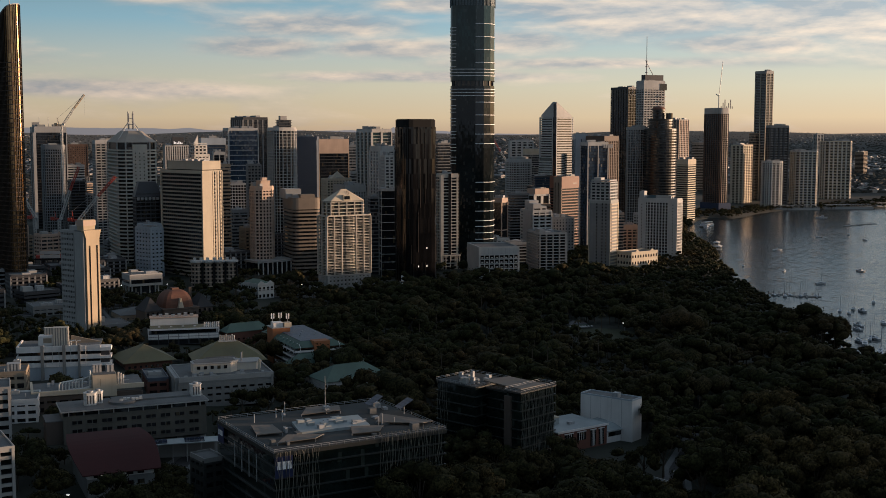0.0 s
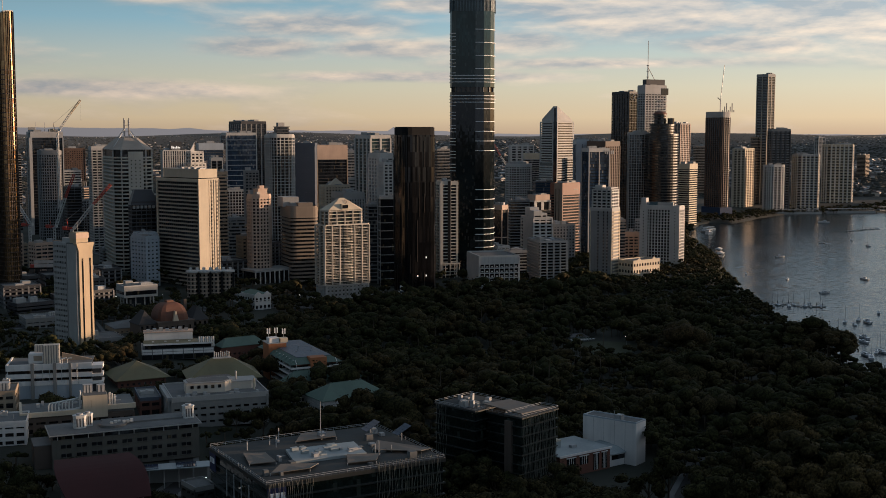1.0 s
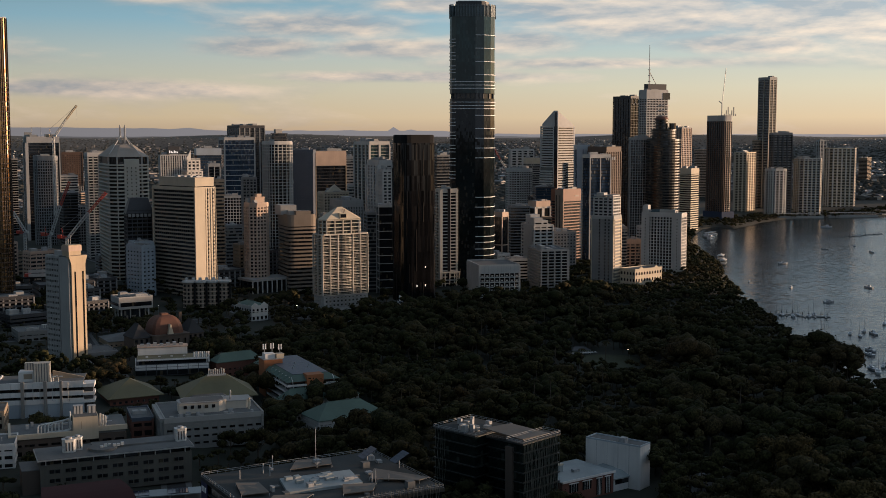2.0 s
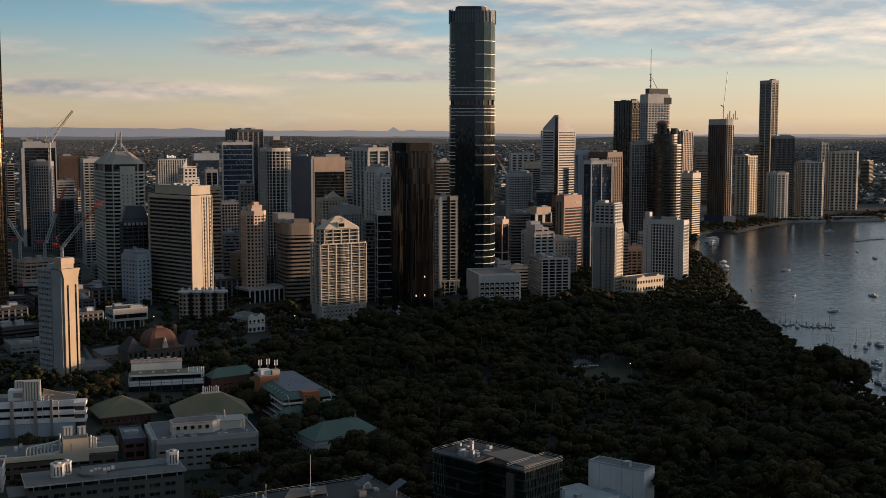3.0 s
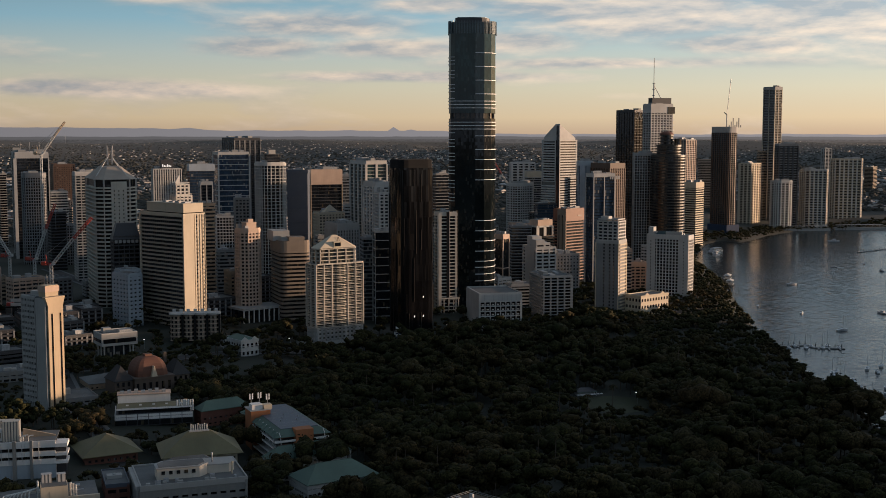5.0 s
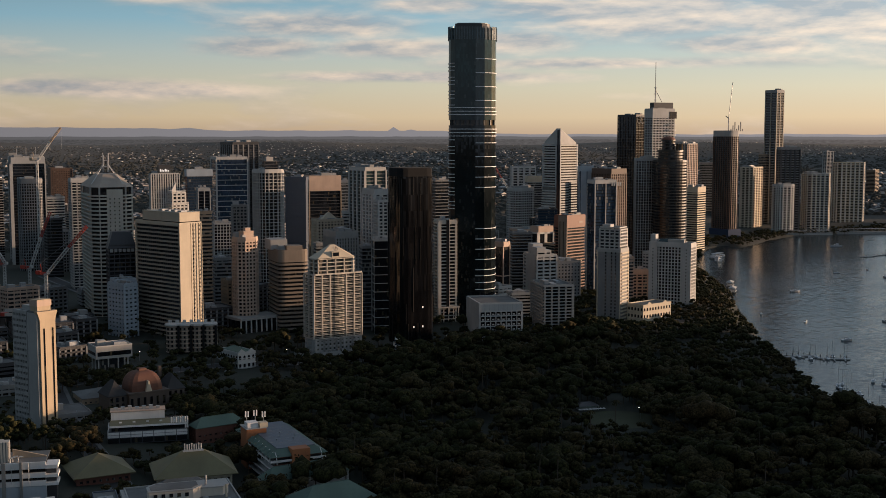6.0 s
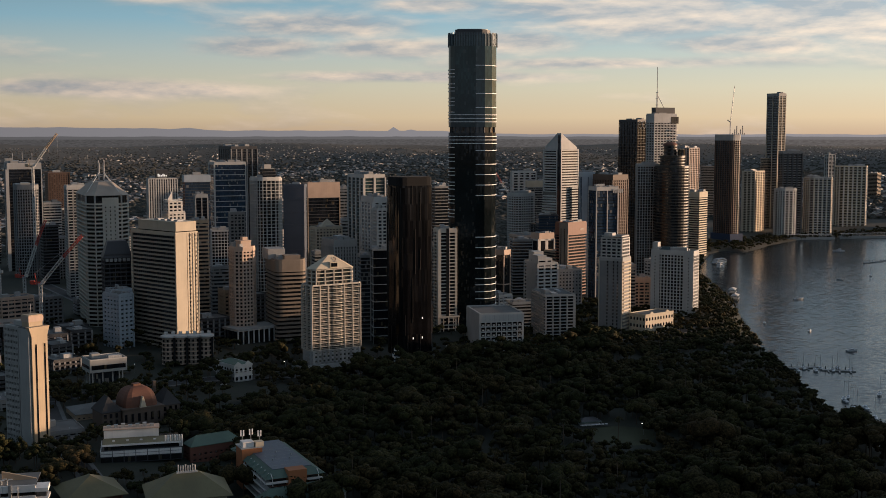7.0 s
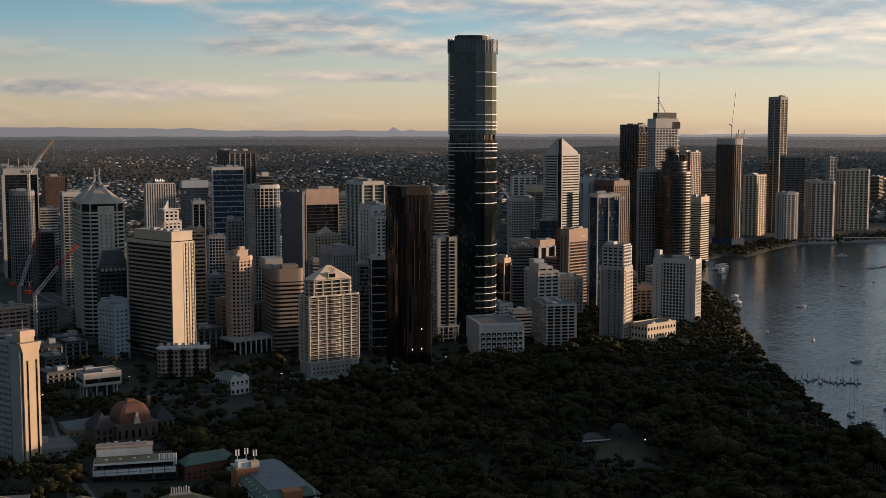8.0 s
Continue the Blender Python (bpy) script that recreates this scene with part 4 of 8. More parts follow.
# ---- the city, by blocks ----
frame_tower = tower("dark glass office tower with a white frame and top", (-558.9, 1672.0), 22, 42.1, 90.0, 153.5, GLASSBLACK, DARK, 3.8, 0.6, 0.1, WHITE, 60.0, 4.0, 0.5, crown=7.0, roof=WHITE, seed=1, single=False)
tower("grey precast tower with a close grid of windows", (-516.6, 1574.0), 20, 28.3, 51.0, 129.5, GLASSBLACK, GREY, 3.6, 1.0, 0.35, GREY, 3.0, 1.0, 0.45, corner=4.0, crown=4.0, seed=2, single=False)
tower("brown unfinished tower block with a rough top", (-676.7, 2200.0), 25, 35.5, 52.1, 124.3, GLASS, BROWN, 3.4, 1.8, 0.2, BROWN, 4.0, 2.0, 0.25, single=False, seed=3)
tower("white ribbon-banded office block with a flat roof", (-528.8, 1720.0), 25, 22.4, 29.1, 99.9, GLASS, WHITE, 3.6, 1.6, 0.4, seed=4, single=False)
tower("dark office block with a flat roof", (-458.6, 1500.0), 30, 18.4, 18.1, 86.2, GLASSBLACK, DARK, 3.6, 1.2, 0.2, seed=5)
tower("pale slender apartment tower with stacked balconies", (-396.5, 1395.0), 24, 22.3, 23.2, 136.5, GLASS, WHITE, 3.1, 0.9, 0.9, CONC, 6.0, 1.2, 0.9, crown=2.5, seed=6, name="apartment_tower")
slope_tower = tower("dark low tower with sloping metal roofs", (-287.9, 1140.0), 24, 22.9, 15.6, 88.2, GLASSBLACK, DARK, 3.6, 1.2, 0.2, DARK, 5.0, 0.5, 0.3, seed=7, boxes=0)
tower("pale blue-grey stepped office block", (-264.3, 1098.0), 50, 12.9, 22.8, 59.9, GLASS, BLUEWHITE, 3.5, 2.1, 0.3, BLUEWHITE, 4.2, 2.0, 0.35, seed=8)
tower("pale grey block with a sloping roof", (-274.7, 1112.0), 32, 17.1, 16.1, 61.8, GLASS, BLUEWHITE, 3.5, 2.4, 0.3, BLUEWHITE, 5.0, 2.5, 0.35, seed=9)
sign_tower = tower("white office tower with upright dark window stripes", (-431.7, 1900.0), 26, 42.1, 15.1, 125.2, GLASS, WHITE, 3.6, 0.5, 0.05, WHITE, 3.6, 1.7, 0.5, seed=10, single=False)
tower("blue glass office block with a pale top", (-332.5, 1680.0), 22, 33.9, 16.5, 137.7, GLASSBLUE, DARK, 3.7, 0.6, 0.1, crown=8.0, roof=BLUEWHITE, seed=11, single=False)
tower("narrow dark tower with a white frame", (-281.8, 1500.0), 18, 13.9, 16.5, 121.6, GLASSBLACK, DARK, 3.6, 0.8, 0.1, WHITE, 8.0, 1.0, 0.4, crown=2.5, roof=WHITE, seed=12)
tower("brown precast office block with ribbon windows", (-222.7, 1190.0), 20, 15.2, 17.0, 114.4, GLASS, TAN, 3.5, 1.7, 0.3, seed=13)
tower("dark blue glass tower with white bars and a white rim", (-313.4, 1787.0), 22, 43.8, 39.7, 152.1, GLASSBLUE, WHITE, 7.4, 0.9, 0.15, WHITE, 60.0, 2.0, 0.4, crown=2.0, roof=WHITE, seed=14, single=False)
tower("dark glass tower with a grey stone side", (-331.8, 2030.0), 30, 43.6, 58.1, 170.9, GLASSBLACK, DARK, 3.8, 0.5, 0.1, GREY, 9.0, 2.0, 0.2, crown=3.0, seed=15, single=False)
tower("white office block with a square grid of windows", (-254.5, 1450.0), 16, 20.5, 19.7, 84.7, GLASSBLACK, WHITE, 3.6, 0.9, 0.4, WHITE, 3.4, 0.8, 0.45, seed=16)
tower("dark brown block with stepped top", (-217.7, 1360.0), 16, 15.0, 16.0, 110.3, GLASS, GREY, 3.4, 1.4, 0.3, GREY, 4.0, 1.2, 0.3, seed=17)
curved_tower = tower("curved apartment tower with pale balconies and dark glass", (-172.0, 1253.0), 30, 25.0, 25.6, 150.4, GLASSBLACK, WHITE, 3.2, 0.45, 1.2, WHITE, 5.5, 0.5, 1.2, corner=8.0, rounds=4, crown=2.0, seed=18, name="apartment_tower")
tower("plain blue-grey windowless slab tower", (-136.3, 1320.0), 82, 10.5, 22.5, 140.9, SLATEBLUE, SLATEBLUE, 12.0, 0.3, 0.02, crown=2.0, roof=SLATEBLUE, seed=19)
tower("dark glass tower with a broad brown stone top", (-146.7, 1445.0), 24, 37.3, 16.8, 137.7, GLASSBLACK, DARK, 3.7, 0.5, 0.1, TAN, 70.0, 1.0, 0.3, crown=16.0, roof=PINK, seed=20)
tower("grey office tower with striped bands", (-119.4, 1510.0), 14, 16.3, 16.9, 130.0, GLASS, CONC, 3.6, 1.8, 0.3, seed=21)
tower("white office block with dark window bands", (-105.5, 1400.0), 10, 17.5, 19.9, 100.9, GLASS, WHITE, 3.6, 1.7, 0.4, seed=22)
tower("dark glass tower with white frames", (-79.4, 1365.0), 28, 24.1, 42.0, 149.4, GLASSTEAL, CONC, 3.6, 0.6, 0.1, WHITE, 12.0, 2.4, 0.6, crown=2.5, roof=WHITE, seed=23)
tower("white and grey slab tower with deep piers", (-63.7, 1262.0), 28, 14.2, 28.4, 131.3, GLASS, WHITE, 3.5, 1.2, 0.3, WHITE, 7.0, 3.6, 0.35, crown=3.5, roof=WHITE, seed=24)
tower("narrow apartment tower with white end wall", (-58.2, 1230.0), 18, 9.0, 16.9, 122.6, GLASS, WHITE, 3.3, 1.3, 0.3, WHITE, 4.5, 1.5, 0.4, seed=25)
hotel = tower("cream hotel with a small hipped top", (-131.3, 1383.0), 26, 29.0, 19.7, 93.2, GLASS, CREAM, 3.3, 1.5, 0.35, CREAM, 3.6, 1.6, 0.4, seed=26, name="hotel")
tower("grey office block with upright ribs", (-100.3, 1250.0), 26, 22.7, 34.6, 91.3, GLASS, CONC, 3.5, 1.0, 0.2, CONC, 3.0, 1.5, 0.5, crown=5.0, seed=27)
pink_tower = tower("pink-beige apartment tower with small square windows", (-172.3, 1133.0), 40, 20.0, 19.0, 95.3, GLASSBLACK, PINK, 3.1, 1.35, 0.35, PINK, 2.9, 1.25, 0.4, corner=5.0, name="apartment_tower", crown=2.0, seed=28)
tan_block = tower("tan office block with dark ribbon windows and rounded corners", (-140.0, 1136.0), 22, 26.0, 40.0, 84.2, GLASSBLACK, TAUPE, 3.6, 1.7, 0.7, corner=5.0, rounds=4, crown=8.0, seed=29)
tower("dark ribbon-windowed office slab beside a tower", (-71.3, 1185.0), 12, 11.1, 18.4, 83.1, GLASS, GREY, 3.6, 1.0, 0.3, seed=31)
tower("low dark glass block with thin pale lines", (-59.1, 1165.0), 12, 16.2, 16.9, 90.9, GLASSBLACK, CONC, 8.0, 0.5, 0.15, CONC, 12.0, 0.4, 0.15, seed=32)
slot_tower = tower("white-banded apartment tower with a dark central slot", (-1.0, 1226.0), 16, 16.0, 16.2, 104.0, GLASSBLACK, FLATWHITE, 3.2, 0.9, 1.1, FLATWHITE, 40.0, 1.0, 0.9, name="apartment_tower", crown=2.0, seed=33, boxes=2)
tower("dark banded tower behind white flats", (-6.1, 1450.0), 24, 19.8, 16.2, 133.1, GLASSBLACK, GREY, 3.6, 0.9, 0.2, seed=34)
tower("dark slab with a tall beige end wall", (64.4, 1330.0), 50, 10.8, 15.0, 73.9, GLASSBLACK, PINK, 40.0, 1.0, 0.1, PINK, 30.0, 1.0, 0.1, crown=3.0, roof=PINK, seed=35)
tower("pale round-cornered office tower with a close window grid", (107.6, 1873.0), 28, 37.7, 29.5, 104.9, GLASSBLACK, WHITE, 3.6, 1.4, 0.35, WHITE, 3.4, 0.9, 0.35, corner=11.0, rounds=4, crown=3.0, seed=36, single=False)
tower("white framed office tower with a flat roof", (111.9, 2010.0), 10, 37.2, 15.9, 132.3, GLASS, WHITE, 4.2, 1.6, 0.4, WHITE, 10.0, 3.0, 0.5, seed=37, single=False)
tower("grey office block with a cream top", (132.0, 1960.0), 8, 25.2, 17.2, 119.3, GLASS, CONC, 3.6, 1.2, 0.2, crown=8.0, roof=CREAM, seed=38, single=False)
tower("dark low office block among towers", (128.2, 1700.0), 10, 26.8, 15.4, 84.8, GLASSBLUE, DARK, 3.7, 0.8, 0.2, seed=39, single=False)
tower("white block with a dark glazed side", (115.1, 1520.0), 34, 21.8, 15.4, 75.4, GLASSBLACK, WHITE, 30.0, 2.0, 0.3, WHITE, 12.0, 4.0, 0.3, crown=6.0, roof=PINK, seed=40)
tower("dark brown office block with ribbon windows", (81.6, 1480.0), 8, 23.6, 17.2, 71.5, GLASSBLACK, GREY, 3.6, 1.3, 0.2, seed=41)
rust_tower = tower("brown stone office tower with orange ribbon bands", (141.6, 1453.0), 44, 31.4, 17.9, 92.9, GLASSBLACK, RUST, 3.5, 1.25, 0.5, crown=12.0, roof=RUST, seed=42)
step_block = tower("white stepped office block with dark ribbon windows", (99.3, 1337.0), 20, 22.3, 34.0, 60.0, GLASSBLACK, WHITE, 3.6, 1.7, 0.4, WHITE, 7.4, 1.6, 0.5, seed=43)
tower("dark brown office block with square windows", (123.2, 1362.0), 14, 25.1, 37.7, 50.7, GLASS, GREY, 3.5, 1.7, 0.3, GREY, 3.4, 1.6, 0.35, seed=44)
tower("grey apartment block with many balconies", (94.5, 1183.0), 12, 26.5, 42.0, 48.0, GLASSBLACK, CONC, 3.0, 0.75, 1.3, CONC, 6.6, 1.0, 1.4, name="apartment_block", seed=45)
low_hotel = tower("white low hotel block with a grid of deep balconies", (34.2, 1129.0), 12, 37.5, 48.4, 39.0, GLASSBLACK, WHITE, 4.4, 0.9, 0.7, WHITE, 4.6, 0.7, 0.9, crown=6.0, roof=WHITE, name="hotel", seed=46, boxes=0)
tower("white terraced parking block with open decks", (68.4, 1240.0), 14, 21.4, 18.9, 33.3, GLASSBLACK, WHITE, 3.3, 1.4, 0.5, seed=47)
grey_tower = tower("grey rendered apartment tower with a blank side", (167.1, 1212.0), 58, 18.6, 23.5, 78.3, GREY, CONC, 60.0, 0.8, 0.1, CREAM, 40.0, 0.8, 0.2, name="apartment_tower", crown=2.0, roof=CONC, boxes=0, seed=48)
tower("pink stone office block with broad windows", (200.9, 1361.0), 2, 17.3, 11.1, 42.2, GLASS, PINK, 3.6, 1.4, 0.4, PINK, 6.0, 1.3, 0.4, crown=3.0, seed=49)
tower("brown narrow block beside the pink one", (192.4, 1350.0), 2, 9.1, 11.2, 56.7, GLASS, PINK, 3.4, 1.6, 0.3, seed=50)
white_hotel = tower("white hotel slab with a grid of square windows", (253.5, 1316.0), 60, 16.0, 44.0, 74.0, GLASSBLACK, WHITE, 3.3, 0.9, 0.4, WHITE, 3.4, 1.0, 0.5, crown=3.0, name="hotel", seed=51)
teal_tower = tower("teal glass tower with white edges", (167.8, 1412.0), 22, 26.5, 18.2, 134.2, GLASSBLUE, GLASSBLACK, 3.5, 0.5, 0.1, WHITE, 14.0, 1.0, 0.4, crown=3.0, roof=WHITE, name="apartment_tower", seed=52)
tower("blue-white panelled office tower with few windows", (177.5, 1642.0), 6, 17.2, 17.2, 142.9, BLUEWHITE, BLUEWHITE, 30.0, 1.0, 0.1, GLASSBLUE, 8.0, 0.8, 0.2, crown=5.0, seed=53, single=False)
tower("brown stone office tower with dark glazed side", (211.4, 1600.0), 34, 24.9, 36.8, 140.9, GLASSGOLD, BROWN, 3.6, 0.7, 0.15, BROWN, 3.0, 1.4, 0.3, crown=5.0, roof=BROWN, seed=54, single=False)
bronze_tower = tower("dark bronze glass tower with an open crown", (264.5, 1750.0), 36, 20.8, 35.6, 210.1, GLASSBLACK, DARK, 3.7, 0.4, 0.1, GLASSGOLD, 5.0, 0.4, 0.2, crown=2.0, seed=55, single=False)
mast_tower = tower("white concrete tower with wavy balconies and a mast", (279.4, 1705.0), 26, 34.4, 16.9, 217.4, GLASSBLACK, WHITE, 3.4, 1.4, 0.8, WHITE, 5.0, 1.2, 0.8, crown=10.0, roof=WHITE, seed=56, single=False)
tower("dark tower with a white square grid", (252.9, 1670.0), 2, 27.2, 13.4, 152.8, GLASSBLACK, CONC, 3.6, 0.8, 0.3, CONC, 3.6, 0.8, 0.35, crown=2.0, seed=57, single=False)
tower("dark slab tower with a gilded edge", (405.5, 2100.0), 50, 33.1, 27.7, 168.0, GLASS, GREY, 3.5, 1.0, 0.3, PINK, 6.0, 1.6, 0.4, seed=58, single=False)
tower("cream office tower with ribbon windows", (391.9, 1950.0), 50, 25.6, 19.7, 102.9, GLASSBLACK, CREAM, 3.5, 1.6, 0.3, crown=6.0, roof=CREAM, seed=59, single=False)
tower("gold-lit slab tower in the distance", (535.8, 2600.0), 10, 23.6, 15.6, 124.6, GLASSGOLD, PINK, 3.4, 1.4, 0.3, single=False, seed=60)
unfinished_tower = tower("tower under construction wrapped in dark netting", (495.5, 2185.0), 30, 22.4, 45.6, 189.3, GLASSBLACK, DARK, 3.4, 0.7, 0.2, BROWN, 6.0, 1.0, 0.4, crown=9.0, roof=CONC, corner=6.0, rounds=3, boxes=0, seed=61, single=False)
tower("cream apartment tower with stacked bays", (575.7, 2350.0), 48, 46.8, 25.8, 122.0, GLASSBLACK, CREAM, 3.1, 1.1, 1.1, CREAM, 9.0, 2.6, 0.9, corner=5.0, single=False, name="apartment_tower", seed=62)
tower("slim brown apartment tower with balcony bands", (622.6, 2430.0), 36, 15.1, 18.0, 144.2, GLASS, TAN, 3.1, 1.2, 0.4, single=False, name="apartment_tower", seed=63)
tower("very tall slim dark apartment tower with pale balconies", (636.8, 2417.0), 32, 18.6, 28.9, 266.7, GLASSBLACK, CONC, 3.1, 0.8, 0.8, CREAM, 12.0, 1.6, 0.7, crown=4.0, single=False, boxes=2, name="apartment_tower", seed=64)
tower("dark apartment tower with pale balcony bands", (622.3, 2326.0), 12, 37.7, 15.5, 159.1, GLASSBLACK, GREY, 3.1, 0.8, 0.7, DARK, 10.0, 3.0, 0.9, crown=3.0, single=False, name="apartment_tower", seed=65)
tower("pale round-fronted apartment tower", (615.5, 2310.0), 16, 34.3, 27.5, 91.6, GLASSBLACK, WHITE, 3.1, 1.1, 1.1, WHITE, 9.0, 2.2, 0.8, corner=9.0, rounds=3, crown=2.0, single=False, name="apartment_tower", seed=66)
tower("broad beige apartment tower with balconies", (679.2, 2340.0), 12, 46.3, 32.3, 110.6, GLASSBLACK, WHITE, 3.1, 1.0, 1.1, CREAM, 8.0, 2.4, 0.9, corner=6.0, single=False, name="apartment_tower", seed=67)
tower("broad beige apartment tower with a stepped top", (769.9, 2450.0), 12, 58.6, 30.1, 128.6, GLASSBLACK, CREAM, 3.1, 1.0, 1.1, WHITE, 9.0, 2.6, 0.9, corner=6.0, single=False, name="apartment_tower", seed=68)
tower("slim pale far apartment tower", (918.7, 3000.0), 20, 18.0, 15.1, 141.4, GLASS, WHITE, 3.3, 1.0, 0.4, WHITE, 8.0, 2.0, 0.5, single=False, boxes=2, name="apartment_tower", seed=69)
tower("dark slab tower with a gilded edge", (999.4, 2900.0), 55, 32.4, 20.7, 100.5, GLASSBLACK, TAN, 3.2, 1.0, 0.3, single=False, seed=70)
tower("plain grey block between towers", (-127.4, 1330.0), 18, 23.0, 16.9, 72.1, GLASS, CONC, 3.5, 1.6, 0.3, seed=71)
tower("grey tower behind the black one", (-62.0, 1600.0), 16, 18.4, 15.3, 127.3, GLASS, GREY, 3.6, 1.4, 0.3, seed=72, single=False)
tower("dark tower at the edge of the centre", (-626.2, 1800.0), 30, 9.3, 17.3, 121.4, GLASSBLACK, GREY, 3.6, 1.0, 0.2, seed=73, single=False)
tower("grey office block with bands", (-217.2, 1250.0), 18, 16.6, 16.6, 65.7, GLASS, GREY, 3.5, 1.6, 0.3, seed=74)

# towers with a form of their own
striped_tower("tan-banded office tower with a lit cream end wall", (-215.5, 1090.0), 48, 22.4, 62.9, 110.9, )
pyramid_flats("white apartment tower with balconies and a pyramid roof", (-99.6, 1040.0), 33, 43.0, 16.2, 74.5, )
black_tower("black glass apartment tower with bronze fins", (-32.1, 1070.0), 30, 32.3, 26.0, 151.1, )
sky_tower("very tall dark glass tower with white ledges on rounded corners", 30.3, 1262.0, 285.5)
pointed_tower("white banded office tower with a pointed top", (169.3, 1855.0), 42, 42.0, 31.5, 169.5, 23.0)
domed_tower("cylindrical gold glass office tower with a small dome", 295.2, 1660.0, 21.8, 150.5)
crowned_tower("grey concrete office tower with a steel crown on its hipped roof", (-319.0, 1200.0), 24, 37.6, 74.3, 136.6, )
bronze_wedge("tall bronze glass office tower with a raked top", (-355.3, 1005.0), 48, 13.0, 69.2, 242.9, )
annexe("cream concrete office tower with tall slot windows", (-233.0, 787.0), 52, 11.9, 24.7, 82.9, )
stepped_flats("white stepped apartment tower with a raked wall on top", (-232.5, 1142.0), 40, 17.4, 12.7, 134.9, )
arcade_house("cream heritage building with arched windows and pediments", (187.5, 1204.0), 40, 39.6, 19.1, 26.8, )
arcade_house("small white heritage mansion with a green roof", (-149.9, 979.0), 40, 15.0, 26.4, 23.0, roof_mat=GREENROOF, wall_mat=WHITE, rows=2, name="heritage_mansion")


# tops, masts and signs of single towers
def pyramid(root, x0, y0, x1, y1, z, rise, mat):
    part("pyramid_top", prism(rect(x1 - x0, y1 - y0, x0, y0), z, z + 0.3, [((x0 + x1) / 2 + s * 0.2, (y0 + y1) / 2 + u * 0.2, z + rise) for s, u in ((-1, -1), (1, -1), (1, 1), (-1, 1))]), mat, root)


r, h, _ = frame_tower
part("roof_fin", box(-2.0, 10, h - 40, 7.0, 16, h + 7), CONC, r)
for i in range(3):
    part("antenna", mesh_of("antenna", *bar_data((8 + 12 * i, 20, h), (8 + 12 * i, 20, h + 14), 0.3)), STEEL, r)
r, h, _ = slope_tower
part("sloping_roof", prism([(-1, -1), (24, -1), (24, 14), (-1, 14)], h - 2, h, [(4, 5, h + 12), (20, 5, h + 12), (20, 14, h + 12), (4, 14, h + 12)]), DARK, r, "dark sloping metal roof")
for i in range(6):
    part("attic_window", box(1 + 3.6 * i, -1.0, h - 5.2, 3.4 + 3.6 * i, -0.5, h - 2.4), CONC, r)
r, h, _ = sign_tower
part("sign_box", box(12, 4, h + 0.3, 30, 12, h + 14), DARK, r, "black rooftop sign box")
for i in range(6):
    part("sign_bar", box(14 + 2.4 * i, 3.6, h + 3.5, 15.6 + 2.4 * i, 4.1, h + 7.5 - (i % 3)), LAMPLIGHT, r)
r, h, _ = curved_tower
clad(r, rect(14, 9, 6, 4), h, h + 9, GLASSBLACK, DARK, 3.0, 0.6, 0.3)
part("penthouse_box", box(8, 5, h + 9, 15, 10, h + 13), CONC, r)
r, h, _ = hotel
pyramid(r, 6, 2, 24, 13, h + 0.5, 8.5, CREAM)
r, h, _ = pink_tower
part("penthouse_box", box(5, 3, h, 15, 11, h + 5.5), PINK, r)
part("penthouse_cap", box(4.6, 2.6, h + 5.5, 15.4, 11.4, h + 6.2), PINK, r)
part("lift_house", box(8, 5, h + 6.2, 13, 9, h + 9.0), PINK, r)
part("podium_slab", box(-8, -12, 11.0, 34, 14, 13.0), CONC, r)
part("podium_glass", box(-6, -10, 0, 32, 12, 11.0), GLASSBLACK, r)
for i in range(9):
    part("podium_column", box(-8 + 5.1 * i, -12, 0, -7 + 5.1 * i, -11, 11.0), WHITE, r)
r, h, _ = tan_block
part("penthouse_box", box(-3, 16, h, 12, 38, h + 9), CONC, r)
part("plant_screen", box(9, 6, h, 23, 18, h + 4), TAUPE, r)
r, h, _ = grey_tower
clad(r, rect(17, 20, 0.6, 1.5), h, h + 19, GLASS, WHITE, 3.2, 1.2, 0.7, WHITE, 4.5, 1.0, 0.7)
parapet(r, rect(17, 20, 0.6, 1.5), h + 19.8, WHITE)
part("lift_box", box(3, 12, h + 19, 11, 20, h + 23), WHITE, r)
side = box(-0.12, -0.5, -0.9, 0.3, 0.5, 0.9)
hh = int(h / 3.2)
for i in range(1, hh):
    for y in (5.0, 9.0, 15.0):
        part("small_window", side, GLASSBLACK, r, at=(0, y, i * 3.2))
    part("balcony", box(1.5, -1.0, -0.6, 17.0, 0.2, 0.6), CREAM, r, at=(0, 0, i * 3.2))
r, h, _ = slot_tower
part("edge_wall", box(-1.6, -1.3, 0, 1.4, 4.0, h - 1), FLATWHITE, r)
part("dark_slot", box(6.4, -1.6, 9, 9.0, 0.5, h + 1), MATTBLACK, r)
part("slot_rib", box(9.0, -1.7, 9, 9.5, 0.5, h + 2), FLATWHITE, r)
part("podium_beam", box(-2, -2.6, 14, 19, 2, 15.2), FLATWHITE, r)
for i in range(5):
    part("podium_column", box(-1.6 + 4.8 * i, -2.4, 0, -0.8 + 4.8 * i, -1.6, 14), FLATWHITE, r)
r, h, _ = low_hotel
part("end_wall", box(-1.0, -0.9, 0, 0.6, 47.0, h + 1.1), WHITE, r)
for i in range(1, 10):
    part("roof_panel_joint", box(4.1 * i - 0.06, -0.82, h - 5.8, 4.1 * i + 0.06, -0.7, h - 0.2), GREY, r)
bay = box(-0.9, -1.3, 0, 0.9, -0.6, 1.1)
for i in range(8):
    for k in range(6):
        part("planter", bay, WHITE, r, at=(2.4 + 4.6 * i, 0, 1.4 + k * 4.4))
r, h, _ = step_block
